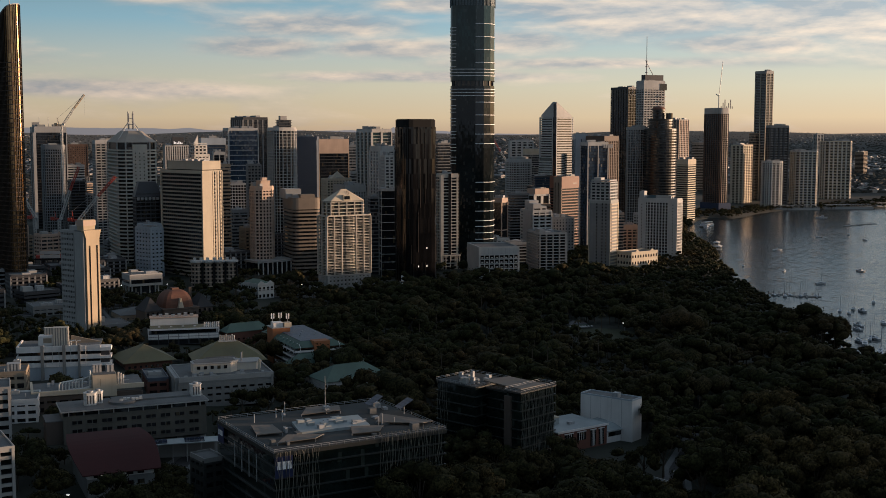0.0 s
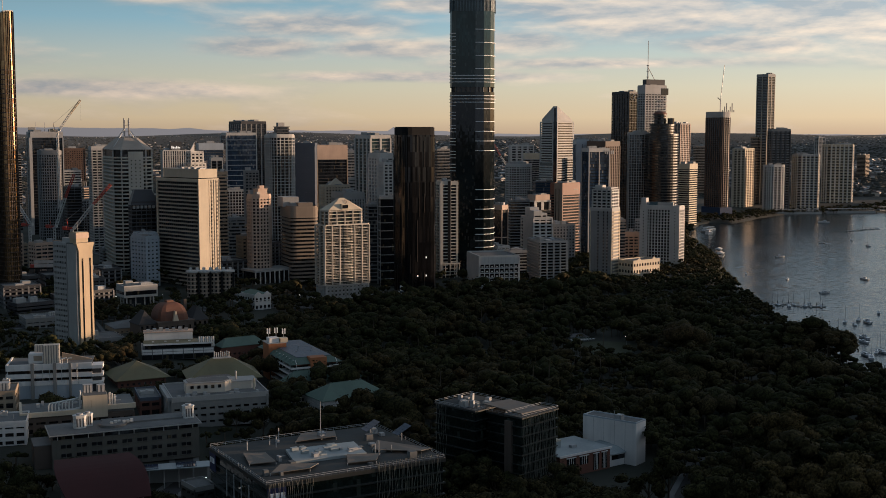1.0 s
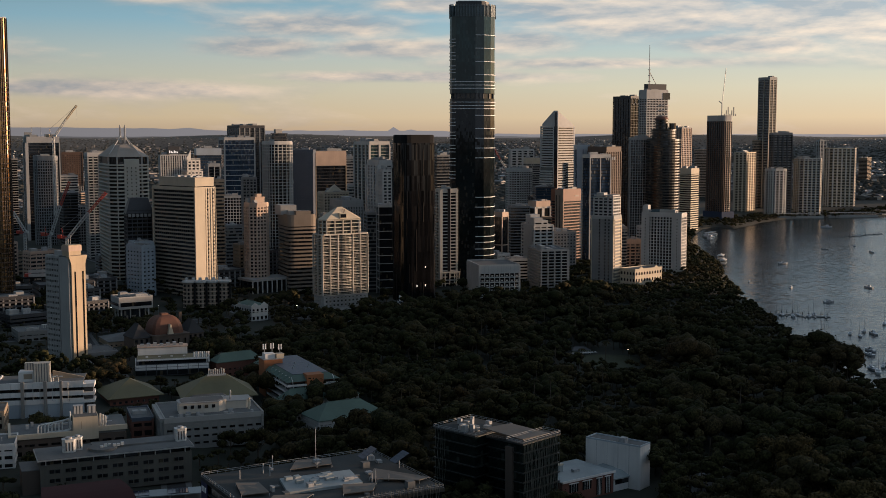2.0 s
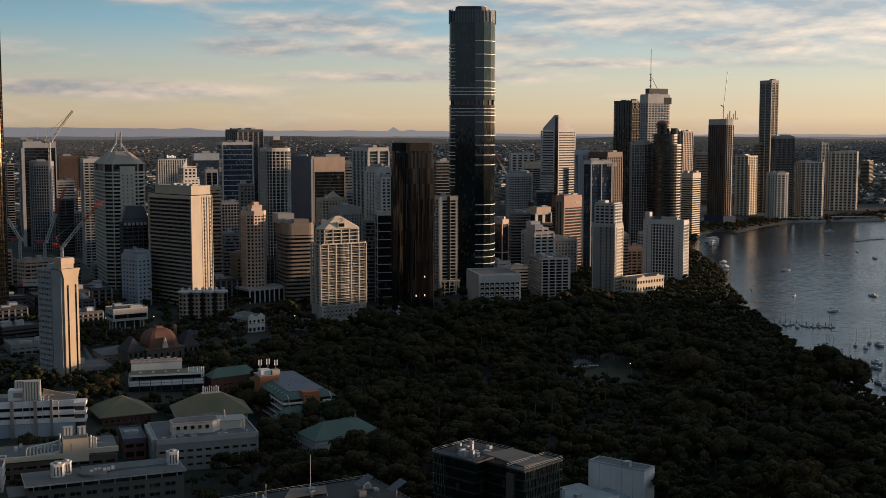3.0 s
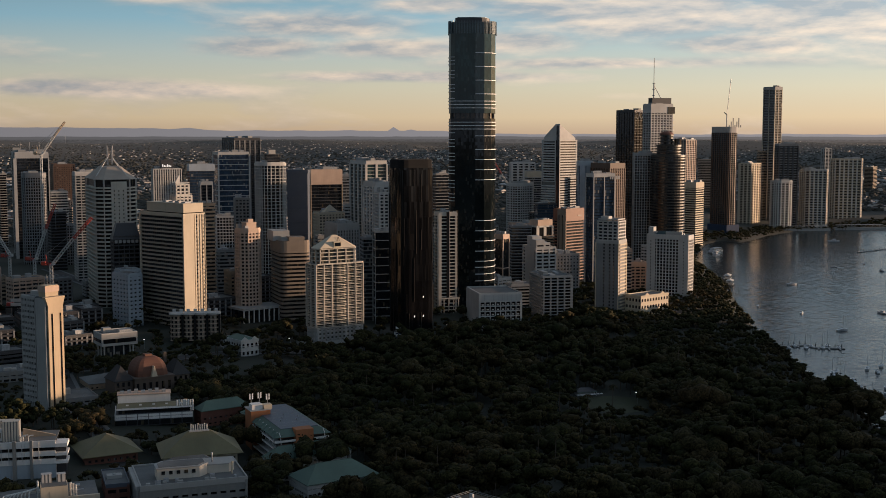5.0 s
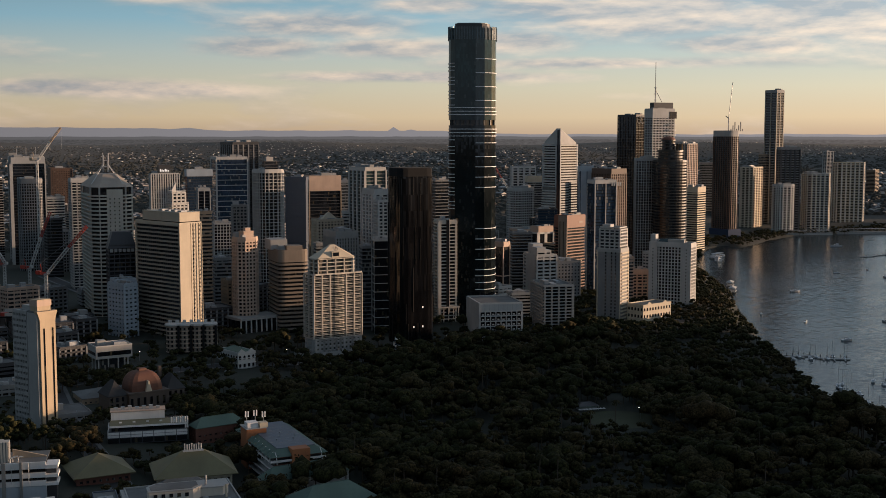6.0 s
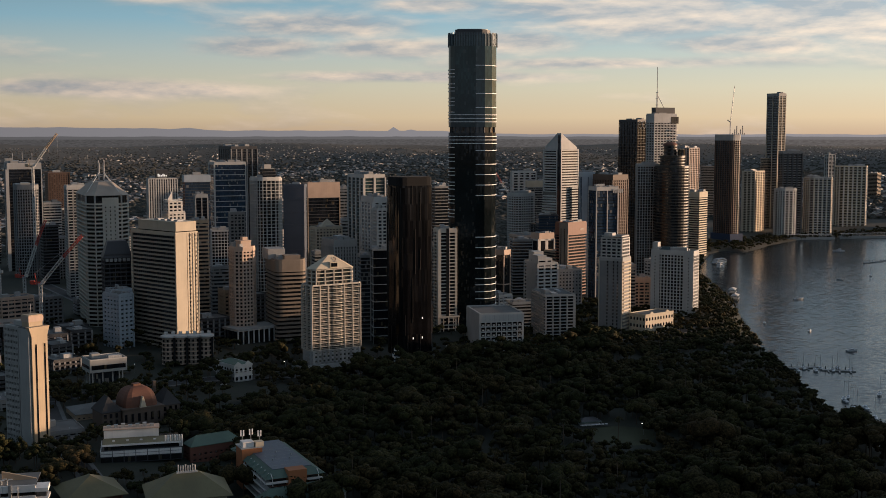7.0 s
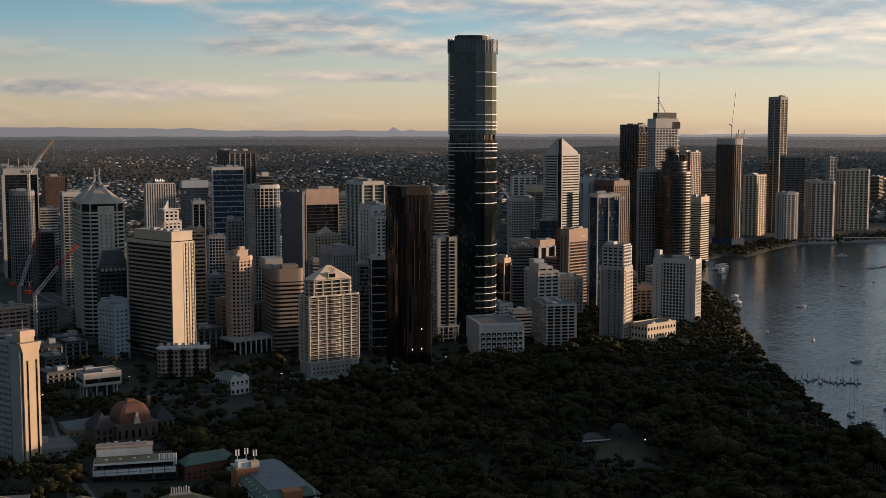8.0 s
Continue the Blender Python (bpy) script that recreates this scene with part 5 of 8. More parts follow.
for x0, y0, x1, y1, up in ((0.5, 1.0, 10, 16, 8.5), (10.5, 2, 17, 20, 5.5), (3.0, 17, 14, 30, 11.0)):
    part("upper_storey", box(x0, y0, h, x1, y1, h + up), WHITE, r)
    part("upper_window", box(x0 + 1.2, y0 - 0.12, h + 1.6, x1 - 1.2, y0 + 0.2, h + 3.0), GLASSBLACK, r)
part("blank_wall", box(-0.7, 4, 0, 0.5, 26, h + 0.6), WHITE, r)
r, h, _ = rust_tower
part("stone_side", box(-0.8, -0.3, 0, 0.7, 12.0, h + 0.6), TAUPE, r)
for k in (4.0, 9.0):
    part("stone_slot", box(-0.95, k, 4, -0.7, k + 0.9, h - 6), GLASSBLACK, r)
part("roof_sign", box(20, -0.75, h - 8, 27, -0.5, h - 6.6), BROWN, r)
r, h, _ = white_hotel
part("blank_pier", box(-0.8, 35.5, 0, 0.6, 44.4, h + 1.2), WHITE, r)
part("blank_pier", box(-0.8, -0.4, 0, 0.6, 9.5, h + 1.2), WHITE, r)
nook = box(-0.9, -0.45, -0.6, -0.7, 0.45, 0.6)
for i in range(2, int(h / 3.3)):
    for y in (4.5, 40.0):
        part("small_window", nook, GLASSBLACK, r, at=(0, y, i * 3.3))
part("lift_tower", box(1, 38, h, 9, 43.5, h + 8.5), WHITE, r)
part("roof_glazing", prism(rect(12, 26, 0.2, 9.8), h, h + 4.2, [(4, 11), (12, 11), (12, 34), (4, 34)]), GLASSTEAL, r)
r, h, _ = teal_tower
for i in range(5):
    part("sign_bar", box(20 + 2.6 * i, -0.6, h - 5.4, 21.6 + 2.6 * i, -0.1, h - 1.6), STEEL, r)
r, h, _ = bronze_tower
for i in range(3):
    for k in range(14):
        a, b = k * math.pi * 2 / 14, (k + 1) * math.pi * 2 / 14
        c = (5 + 7 * i, -0.3, h - 6)
        rod(r, "crown_ring", (c[0] + 3.2 * math.cos(a), c[1], c[2] + 5 * math.sin(a)), (c[0] + 3.2 * math.cos(b), c[1], c[2] + 5 * math.sin(b)), 0.35, STEEL)
r, h, _ = mast_tower
part("roof_box", box(3, 2, h, 34, 11, h + 9), DARK, r)
for i in range(int((h - 10) / 6.8)):
    part("curved_balcony", prism([(22, -0.9), (24.5, -2.6), (29, -3.2), (34, -2.6), (37, -0.9)], h - 62 + 6.8 * (i % 7) + 0.02 * (i // 7), h - 60.6 + 6.8 * (i % 7)), WHITE, r) if i < 7 else None
part("roof_window", box(26, -1.1, h - 12, 38, 0, h - 3), GLASSGOLD, r)
rod(r, "mast", (8, 6, h + 5), (8, 6, h + 28), 0.9, WHITESTEEL)
rod(r, "mast_top", (8, 6, h + 28), (8, 6, h + 62), 0.45, STEEL)
rod(r, "mast_stay", (22, 6, h + 5), (8, 6, h + 26), 0.5, WHITESTEEL)
for z in (12, 20, 28):
    part("mast_ring", prism(disc(2.0, 10, 8, 6), h + z, h + z + 0.8), STEEL, r)
r, h, _ = unfinished_tower
blue = metal_paint("blue_scaffold_net", (0.02, 0.04, 0.09), 0.9)
part("scaffold_net", prism(grow(rect(24, 44), 2.5), 0, 15), blue, r, "blue scaffold netting")
for i in range(7):
    part("column_stub", box(2 + 4.4 * i, 1, h, 3.2 + 4.4 * i, 2.4, h + 4 + 6 * (i % 3)), CONC, r)
rod(r, "crane_tower", (8, 14, h), (8, 14, h + 24), 1.0, WHITESTEEL)
rod(r, "crane_jib", (8, 14, h + 22), (14, 12, h + 84), 0.6, WHITESTEEL)
rod(r, "crane_counter_jib", (8, 14, h + 22), (3, 16, h + 26), 0.8, STEEL)


def lattice(root, name, a, b, w, mat, n=10):
    """A braced crane truss between two points."""
    a, b = Vector(a), Vector(b)
    q = (b - a).to_track_quat("Z", "Y")
    sides = [q @ Vector((sx * w, sy * w, 0)) for sx, sy in ((-1, -1), (1, -1), (1, 1), (-1, 1))]
    data = [bar_data(a + s, b + s, 0.26, 4) for s in sides]
    for i in range(n):
        p0, p1 = a + (b - a) * (i / n), a + (b - a) * ((i + 1) / n)
        for k in range(4):
            data.append(bar_data(p0 + sides[k], p1 + sides[(k + 1) % 4], 0.16, 4))
    part(name, joined(data), mat, root)


def crane(x, y, z, up, lean, length, jib_mat, label, head=0.0):
    root = thing("tower_crane", label, "crane", x, y, z, head)
    lattice(root, "mast", (0, 0, 0), (0, 0, up), 1.1, WHITESTEEL, 14)
    part("slewing_ring", prism(disc(1.9, 12), up, up + 1.2), STEEL, root)
    part("cab", box(1.4, -1.4, up + 1.2, 3.6, 1.0, up + 3.8), WHITESTEEL, root)
    part("counterweight", box(-8.5, -1.5, up + 1.0, -5.0, 1.5, up + 4.0), jib_mat, root)
    lattice(root, "counter_jib", (0, 0, up + 1.6), (-8.0, 0, up + 1.6), 0.9, jib_mat, 5)
    tip = (length * math.cos(radians(lean)), 0, up + 1.5 + length * math.sin(radians(lean)))
    mid = (tip[0] * 0.55, 0, up + 1.5 + (tip[2] - up - 1.5) * 0.55)
    lattice(root, "jib_foot", (1.5, 0, up + 1.5), mid, 1.1, WHITESTEEL, 10)
    lattice(root, "jib_head", mid, tip, 0.9, jib_mat, 10)
    rod(root, "frame_strut", (-3, 0, up + 1.5), (-4.5, 0, up + 10), 0.3, jib_mat)
    rod(root, "stay", (-4.5, 0, up + 10), tip, 0.12, STEEL)
    rod(root, "hoist_rope", tip, (tip[0], 0, max(2.0, tip[2] - 25)), 0.08, STEEL)
    return root


crane(-467.8, 1500, 60, 94, 52, 47, ORANGESTEEL, "white tower crane with a raised luffing jib")
crane(-395, 1250, 14, 42, 68, 58, REDSTEEL, "red and white luffing crane above a building site", 0)
crane(-346.7, 1150, 14, 48, 48, 56, REDSTEEL, "red and white luffing crane with a low jib", 0)
crane(-437, 1300, 14, 40, 118, 46, REDSTEEL, "red and white luffing crane beside the bronze tower", 0)
crane(110, 1990, 16, 70, 120, 60, REDSTEEL, "distant thin luffing crane between towers", 0)


def site_gantry(x, y, z, yaw):
    """Dark site deck on legs with white screen panels and a stack of sheds."""
    root = thing("site_gantry", "dark building-site deck with white screen panels", "scaffold", x, y, z, yaw)
    part("deck", box(-14, -6, 16, 14, 6, 17), MATTBLACK, root)
    for i in range(6):
        rod(root, "leg", (-13 + 5.2 * i, -5.5, 0), (-13 + 5.2 * i, -5.5, 16), 0.4, DARK)
    for k in range(2):
        part("screen_panel", box(-9, -6.4, 17.6 + 3.6 * k, 9, -6.1, 20.4 + 3.6 * k), WHITE, root)
    for i in range(4):
        part("shed", box(-13 + 7 * i, -2, 17, -8 + 7 * i, 4, 19.8 + 0.6 * (i % 2)), (REDSTEEL, DARK, GREY, REDSTEEL)[i], root)
    for i in range(9):
        part("edge_screen", box(-20 + 5 * i, 8, 0, -15.6 + 5 * i, 8.4, 13 + 2 * (i % 3)), (DARK, GREY, DARK)[i % 3], root)
    return root


site_gantry(-362, 1118, 14, 12)


# ---- lower blocks that fill the streets between the towers ----
TAKEN = [(o.matrix_world.translation.x, o.matrix_world.translation.y) for o in scene.objects if o.parent is None and o.type == "EMPTY"]


def clear_of(x, y, r):
    return all(math.hypot(x - a, y - b) > r for a, b in TAKEN)


rng = random.Random(21)
LOOKS = [(GLASS, CONC, CONC), (GLASS, WHITE, WHITE), (GLASSBLACK, GREY, GREY), (GLASS, TAN, TAN), (GLASS, PINK, PINK), (GLASSBLACK, DARK, GREY), (GLASS, BRICK, BRICK)]
WORDS = ["pale concrete", "white rendered", "grey concrete", "tan precast", "pink precast", "dark clad", "red brick"]
made = 0
for _ in range(2600):
    y = rng.uniform(900, 2150)
    x = rng.uniform(-0.40 * y, 0.22 * y)
    if made > 125:
        break
    if (y < 1135 + 0.62 * (x + 150) and not (x < -285 and y > 900)) or (x > 60 and y < 1330) or (y > 1300 and made > 80) or not clear_of(x, y, 30 if y < 1130 else 34) or to_line(np.array([x]), np.array([y]), LEFT_BANK)[0] < 60 or in_river(np.array([x]), np.array([y]))[0]:
        continue
    k = rng.choice((2, 5, 5, 5)) if y < 1130 else rng.randrange(7)
    core_m, band_m, pier_m = LOOKS[k]
    up = rng.uniform(9, 20) if y < 1130 else rng.uniform(14, 42) + (25 if y > 1350 and rng.random() < 0.5 else 0)
    wr, wl = rng.uniform(16, 30), rng.uniform(16, 30)
    tower(WORDS[k] + " low block with a flat roof between towers", (x, y), rng.choice((30, 36, 42)), wr, wl, high(x, y) + up, core_m, band_m, 3.6, rng.uniform(1.0, 2.0), 0.3, pier_m if rng.random() < 0.6 else None,
          rng.uniform(3, 6), rng.uniform(0.6, 1.6), 0.3, single=False, seed=made, name="city_block", boxes=2)
    TAKEN.append((x, y))
    made += 1


# ---- campus kit ----
def ribbed_box(root, x, y, z, w, d, h, mat):
    plant_unit = part("plant_box", box(x, y, z, x + w, y + d, z + h), GREY, root)
    n = max(2, int(w / 1.3))
    rib = box(-w / n * 0.3, -0.35, 0, w / n * 0.3, 0.1, h + 0.15)
    for i in range(n):
        part("rib", rib, mat, plant_unit, at=(x + (i + 0.5) * w / n, y, z))
    part("rib_cap", box(x - 0.1, y + 0.1, z + h, x + w + 0.1, y + d, z + h + 0.15), mat, plant_unit)
    part("rib_side", box(x - 0.15, y - 0.1, z, x, y + d, z + h), mat, plant_unit)


def flat_block(label, at, yaw, wr, wl, top, wall_mat, band_mat, plant_n=3, fl=3.8, bh=1.9, name="campus_building"):
    base = high(*at) - 0.5
    root = thing(name, label, "building", at[0], at[1], base, yaw)
    h = max(3.5, top - base)
    wl = max(wl, 12.0)
    poly = rect(wr, wl)
    clad(root, poly, 0, h, GLASSBLACK, wall_mat, fl, bh, 0.25, wall_mat, 4.6, 1.2, 0.22)
    part("fascia", prism(grow(poly, 0.35), h - 0.9, h + 0.01), band_mat, root)
    parapet(root, grow(poly, 0.35), h + 0.02, band_mat, 0.9)
    rng = random.Random(int(abs(at[0]) * 7))
    for i in range(plant_n):
        w, d, ph = rng.uniform(3, 7), rng.uniform(2.5, 5), rng.uniform(1.6, 4.0)
        if w > wr - 3 or d > wl - 3:
            continue
        x, y = rng.uniform(1, wr - w - 1), rng.uniform(1, wl - d - 1)
        if i % 2:
            ribbed_box(root, x, y, h + 0.25, w, d, ph, WHITE if i % 4 == 1 else STEEL)
        else:
            unit = part("plant_box", box(x, y, h + 0.25, x + w, y + d, h + ph), CONC, root)
            part("fan", prism(disc(0.8, 12, x + w / 2, y + d / 2), h + ph, h + ph + 0.5), STEEL, unit)
    for i in range(plant_n):
        x, y = rng.uniform(1, wr - 1), rng.uniform(1, wl - 1)
        part("vent_pipe", prism(disc(rng.uniform(0.15, 0.4), 8, x, y), h + 0.25, h + rng.uniform(1, 2.4)), STEEL, root)
    return root, h


def panel_hall(label, at, yaw, wr, wl, top):
    """Hall with white wall panels in a dark grid, an olive roof slab with skylights and a raised long box."""
    base = high(*at) - 0.5
    root = thing("campus_hall", label, "building", at[0], at[1], base, yaw)
    h = max(10.0, min(top, 30.0) - base)
    wl = max(wl, 22.0)
    part("core", box(0.3, 0.3, 0, wr - 0.3, wl - 0.3, h - 3.2), DARK, root)
    n, m = max(4, round(wr / 6.5)), max(2, round(wl / 6.5))
    lo, hi = 0.35 * h, h - 3.2
    for face, count, span in (("r", n, wr), ("l", m, wl)):
        step_x = span / count
        for i in range(count):
            for j in range(2):
                z0, z1 = lo + (hi - lo) * j / 2 + 0.15, lo + (hi - lo) * (j + 1) / 2 - 0.15
                a, b = i * step_x + 0.18, (i + 1) * step_x - 0.18
                part("wall_panel", box(a, -0.15, z0, b, 0.35, z1) if face == "r" else box(-0.15, a, z0, 0.35, b, z1), CAMPUSWHITE, root)
            part("glazing_bay", box(i * step_x + 0.3, 0.1, 0.5, (i + 1) * step_x - 0.3, 0.34, lo - 0.4) if face == "r" else box(0.1, i * step_x + 0.3, 0.5, 0.34, (i + 1) * step_x - 0.3, lo - 0.4), GLASSBLACK, root)
    part("recess", box(2.0, 2.2, h - 3.2, wr - 1.5, wl - 2, h - 0.7), GLASSBLACK, root)
    slab = part("roof_slab", box(1.0, 1.2, h - 0.7, wr - 0.6, wl * 0.62, h), OLIVEROOF, root)
    part("roof_edge", box(0.8, 1.0, h - 0.9, wr - 0.4, 1.2, h + 0.15), CAMPUSWHITE, root)
    for i in range(5):
        x = wr * (0.14 + 0.17 * i)
        part("skylight", box(x, wl * 0.30, h, x + 1.5, wl * 0.30 + 1.5, h + 0.5), CAMPUSWHITE, slab)
    part("raised_box", box(1.5, wl * 0.62, h - 3.2, wr * 0.72, wl - 1.0, h + 4.6), CAMPUSWHITE, root)
    part("raised_roof", box(1.1, wl * 0.60, h + 4.6, wr * 0.72 + 0.4, wl - 0.6, h + 5.1), PINK, root)
    for i in range(7):
        part("plant_box", box(3 + i * wr * 0.09, wl * 0.72, h + 5.1, 3 + i * wr * 0.09 + 2.2, wl * 0.82, h + 6.4 + 0.4 * (i % 3)), STEEL if i % 2 else CONC, root)
    for i in range(8):
        part("vent_stack", prism(disc(0.5, 8, wr * 0.80 + 1.25 * i, 3.0 + 0.2 * (i % 2)), h - 3.2, h + 3.2), CAMPUSWHITE, root)
    return root, h


def teach_block(label, at, yaw, wr, wl, top):
    """Dark brick teaching block: paired windows in three rows, a clerestory under an oversailing flat roof, white cooling units."""
    base = high(*at) - 0.5
    root = thing("campus_building", label, "building", at[0], at[1], base, yaw)
    h = top - base
    part("wall", box(0, 0, 0, wr, wl, h - 2.4), OLIVEBRICK, root)
    part("clerestory", box(0.5, 0.5, h - 2.4, wr - 0.5, wl - 0.5, h - 0.5), GLASSBLACK, root)
    roof = part("roof_slab", box(-1.2, -1.4, h - 0.5, wr + 1.0, wl + 0.8, h), CONC, root)
    part("roof_sheet", box(-0.8, -1.0, h, wr + 0.6, wl + 0.4, h + 0.15), ROOFING, roof)
    part("roof_step", box(wr * 0.36, 9.0, h + 0.15, wr * 0.97, wl - 1, h + 0.9), ROOFING, roof)
    n = 9
    pane, sill = box(-0.95, -0.14, 0, 0.95, 0.2, 1.5), box(-2.4, -0.28, -0.25, 2.4, 0.1, 0)
    for r in range(3):
        z = h - 6.2 - 3.9 * r
        if z < 1:
            continue
        for i in range(n):
            x = wr * (i + 0.9) / (n + 0.8)
            for d in (-1.15, 1.15):
                win = part("window", pane, GLASSBLACK, root, at=(x + d, 0, z))
            part("sill", sill, OLIVEBRICK, win, at=(-1.15, 0, 0))
    for i in range(n + 1):
        x = wr * (i + 0.35) / (n + 0.8)
        part("roof_prop", box(x - 0.15, -0.9, h - 2.4, x + 0.15, 0.4, h - 0.5), CONC, root)
    for x, y, w in ((wr * 0.20, 7.0, 5.4), (wr * 0.26, 10.0, 4.0), (wr * 0.955, 8.0, 5.0)):
        body = cut(rect(w, w * 0.8, x - w / 2, y), w * 0.18)
        unit = part("cooling_unit", prism(body, h + 0.15, h + 5.4), WHITESTEEL, root, "white ribbed cooling unit")
        part("cooling_rim", prism(grow(body, 0.2), h + 5.4, h + 5.8), WHITESTEEL, unit)
        part("fan_cowl", prism(disc(w * 0.26, 14, x, y + w * 0.4), h + 5.8, h + 6.5), STEEL, unit)
        for k in (-0.24, 0.0, 0.24):
            part("louvre_slot", box(x + k * w - 0.25, y - 0.06, h + 0.9, x + k * w + 0.25, y + 0.1, h + 4.6), DARK, unit)
    part("drum_skylight", prism(disc(6.0, 24, wr * 0.42, 8.0), h + 0.15, h + 1.3), ROOFING, root)
    for i in range(6):
        part("roof_box", box(wr * 0.40 + 1.8 * i, 6 + (i % 3), h + 1.0, wr * 0.40 + 1.8 * i + 1.3, 7.4 + (i % 3), h + 2.0 + 0.3 * (i % 2)), WHITESTEEL, root)
    part("end_wing", box(-7, 3, 0, -0.05, wl - 2, h - 5), SOOTSTONE, root)
    part("end_wing_roof", box(-7.3, 2.7, h - 5, -0.05, wl - 1.7, h - 4.6), ROOFING, root)
    return root, h


def duct_block(label, at, yaw, wr, wl, top):
    """Brown laboratory block: cream roof edge, a cream stair tower and banks of big bent white ducts."""
    base = high(*at) - 0.5
    root = thing("campus_building", label, "building", at[0], at[1], base, yaw)
    h = top - base
    clad(root, rect(wr, wl), 0, h - 1.6, GLASSBLACK, SOOTSTONE, 4.0, 2.0, 0.2, SOOTSTONE, 5.6, 1.6, 0.25)
    part("soffit", box(0.2, 0.2, h - 1.6, wr - 0.2, wl, h - 1.0), SOOTSTONE, root)
    x0, x1 = wr * 0.54, wr * 0.76
    part("fascia", box(-0.8, -1.0, h - 1.0, x0, 0.4, h + 1.2), CREAM, root)
    part("side_fascia", box(-0.8, 0.4, h - 1.0, 0.4, wl, h + 1.2), CREAM, root)
    part("fascia", box(x1, -0.6, h + 0.2, wr + 0.8, 0.8, h + 2.4), CREAM, root)
    part("roof_deck", box(0.4, 0.4, h - 1.0, wr, wl, h + 0.1), ROOFING, root)
    part("upper_deck", box(x1, 0.8, h + 0.1, wr + 0.4, wl - 2, h + 2.0), ROOFING, root)
    stair = part("stair_tower", prism([(x0, -1.2), (x1, -1.2), (x1, 8), (x0, 8)], h - 3.0, h + 7.6), CREAM, root, "cream stair tower")
    part("tower_roof", box(x0 + 0.4, -0.8, h + 7.6, x1 - 0.4, 7.6, h + 7.9), ROOFING, stair)
    part("tower_joint", box(x0 + 3.6, -1.26, h + 2.0, x0 + 3.8, -1.1, h + 5.6), TAN, stair)
    for i in range(8):
        a = x0 - 15.5 + 1.55 * i
        y = 1.0 + 0.25 * i
        part("duct", mesh_of("duct", *tube_data([(a, y, h), (a, y, h + 3.6 + 0.14 * i), (a + 0.5, y + 0.3, h + 4.5 + 0.14 * i), (a + 2.0, y + 1.6, h + 4.6 + 0.14 * i), (x0 - 0.6, y + 5.0, h + 4.7 + 0.14 * i)], 0.34, 8)), WHITESTEEL, root, "white bent roof duct")
    for i in range(4):
        part("duct", mesh_of("duct", *tube_data([(x0 - 13 + 0.8 * i, 0.4 + 0.9 * i, h + 0.7), (x0 - 4, 0.4 + 0.9 * i, h + 0.9), (x0 - 1.2, 0.9 + 0.9 * i, h + 1.6), (x0 - 1.0, 1.2 + 0.9 * i, h + 9.5)], 0.36, 8)), WHITESTEEL, root, "white bent roof duct")
    ribbed_box(root, x0 + 0.6, 5.0, h + 7.9, 4.2, 3.0, 3.6, WHITE)
    ribbed_box(root, x0 + 7.0, 5.0, h + 7.9, 3.6, 3.0, 3.2, WHITE)
    for i in range(3):
        part("flue", prism(disc(0.45, 10, x1 + 1.2 + 1.1 * i, 2.0), h + 2.0, h + 8.0 - 0.6 * i), WHITESTEEL, root)
    rg = random.Random(12)
    for i in range(9):
        x, y = rg.uniform(2, wr - 4), rg.uniform(9, wl - 4)
        part("plant_box", box(x, y, h + 0.1, x + rg.uniform(1.2, 3.4), y + rg.uniform(1, 2.6), h + rg.uniform(1.0, 2.8)), STEEL if i % 2 else WHITE, root)
    return root, h


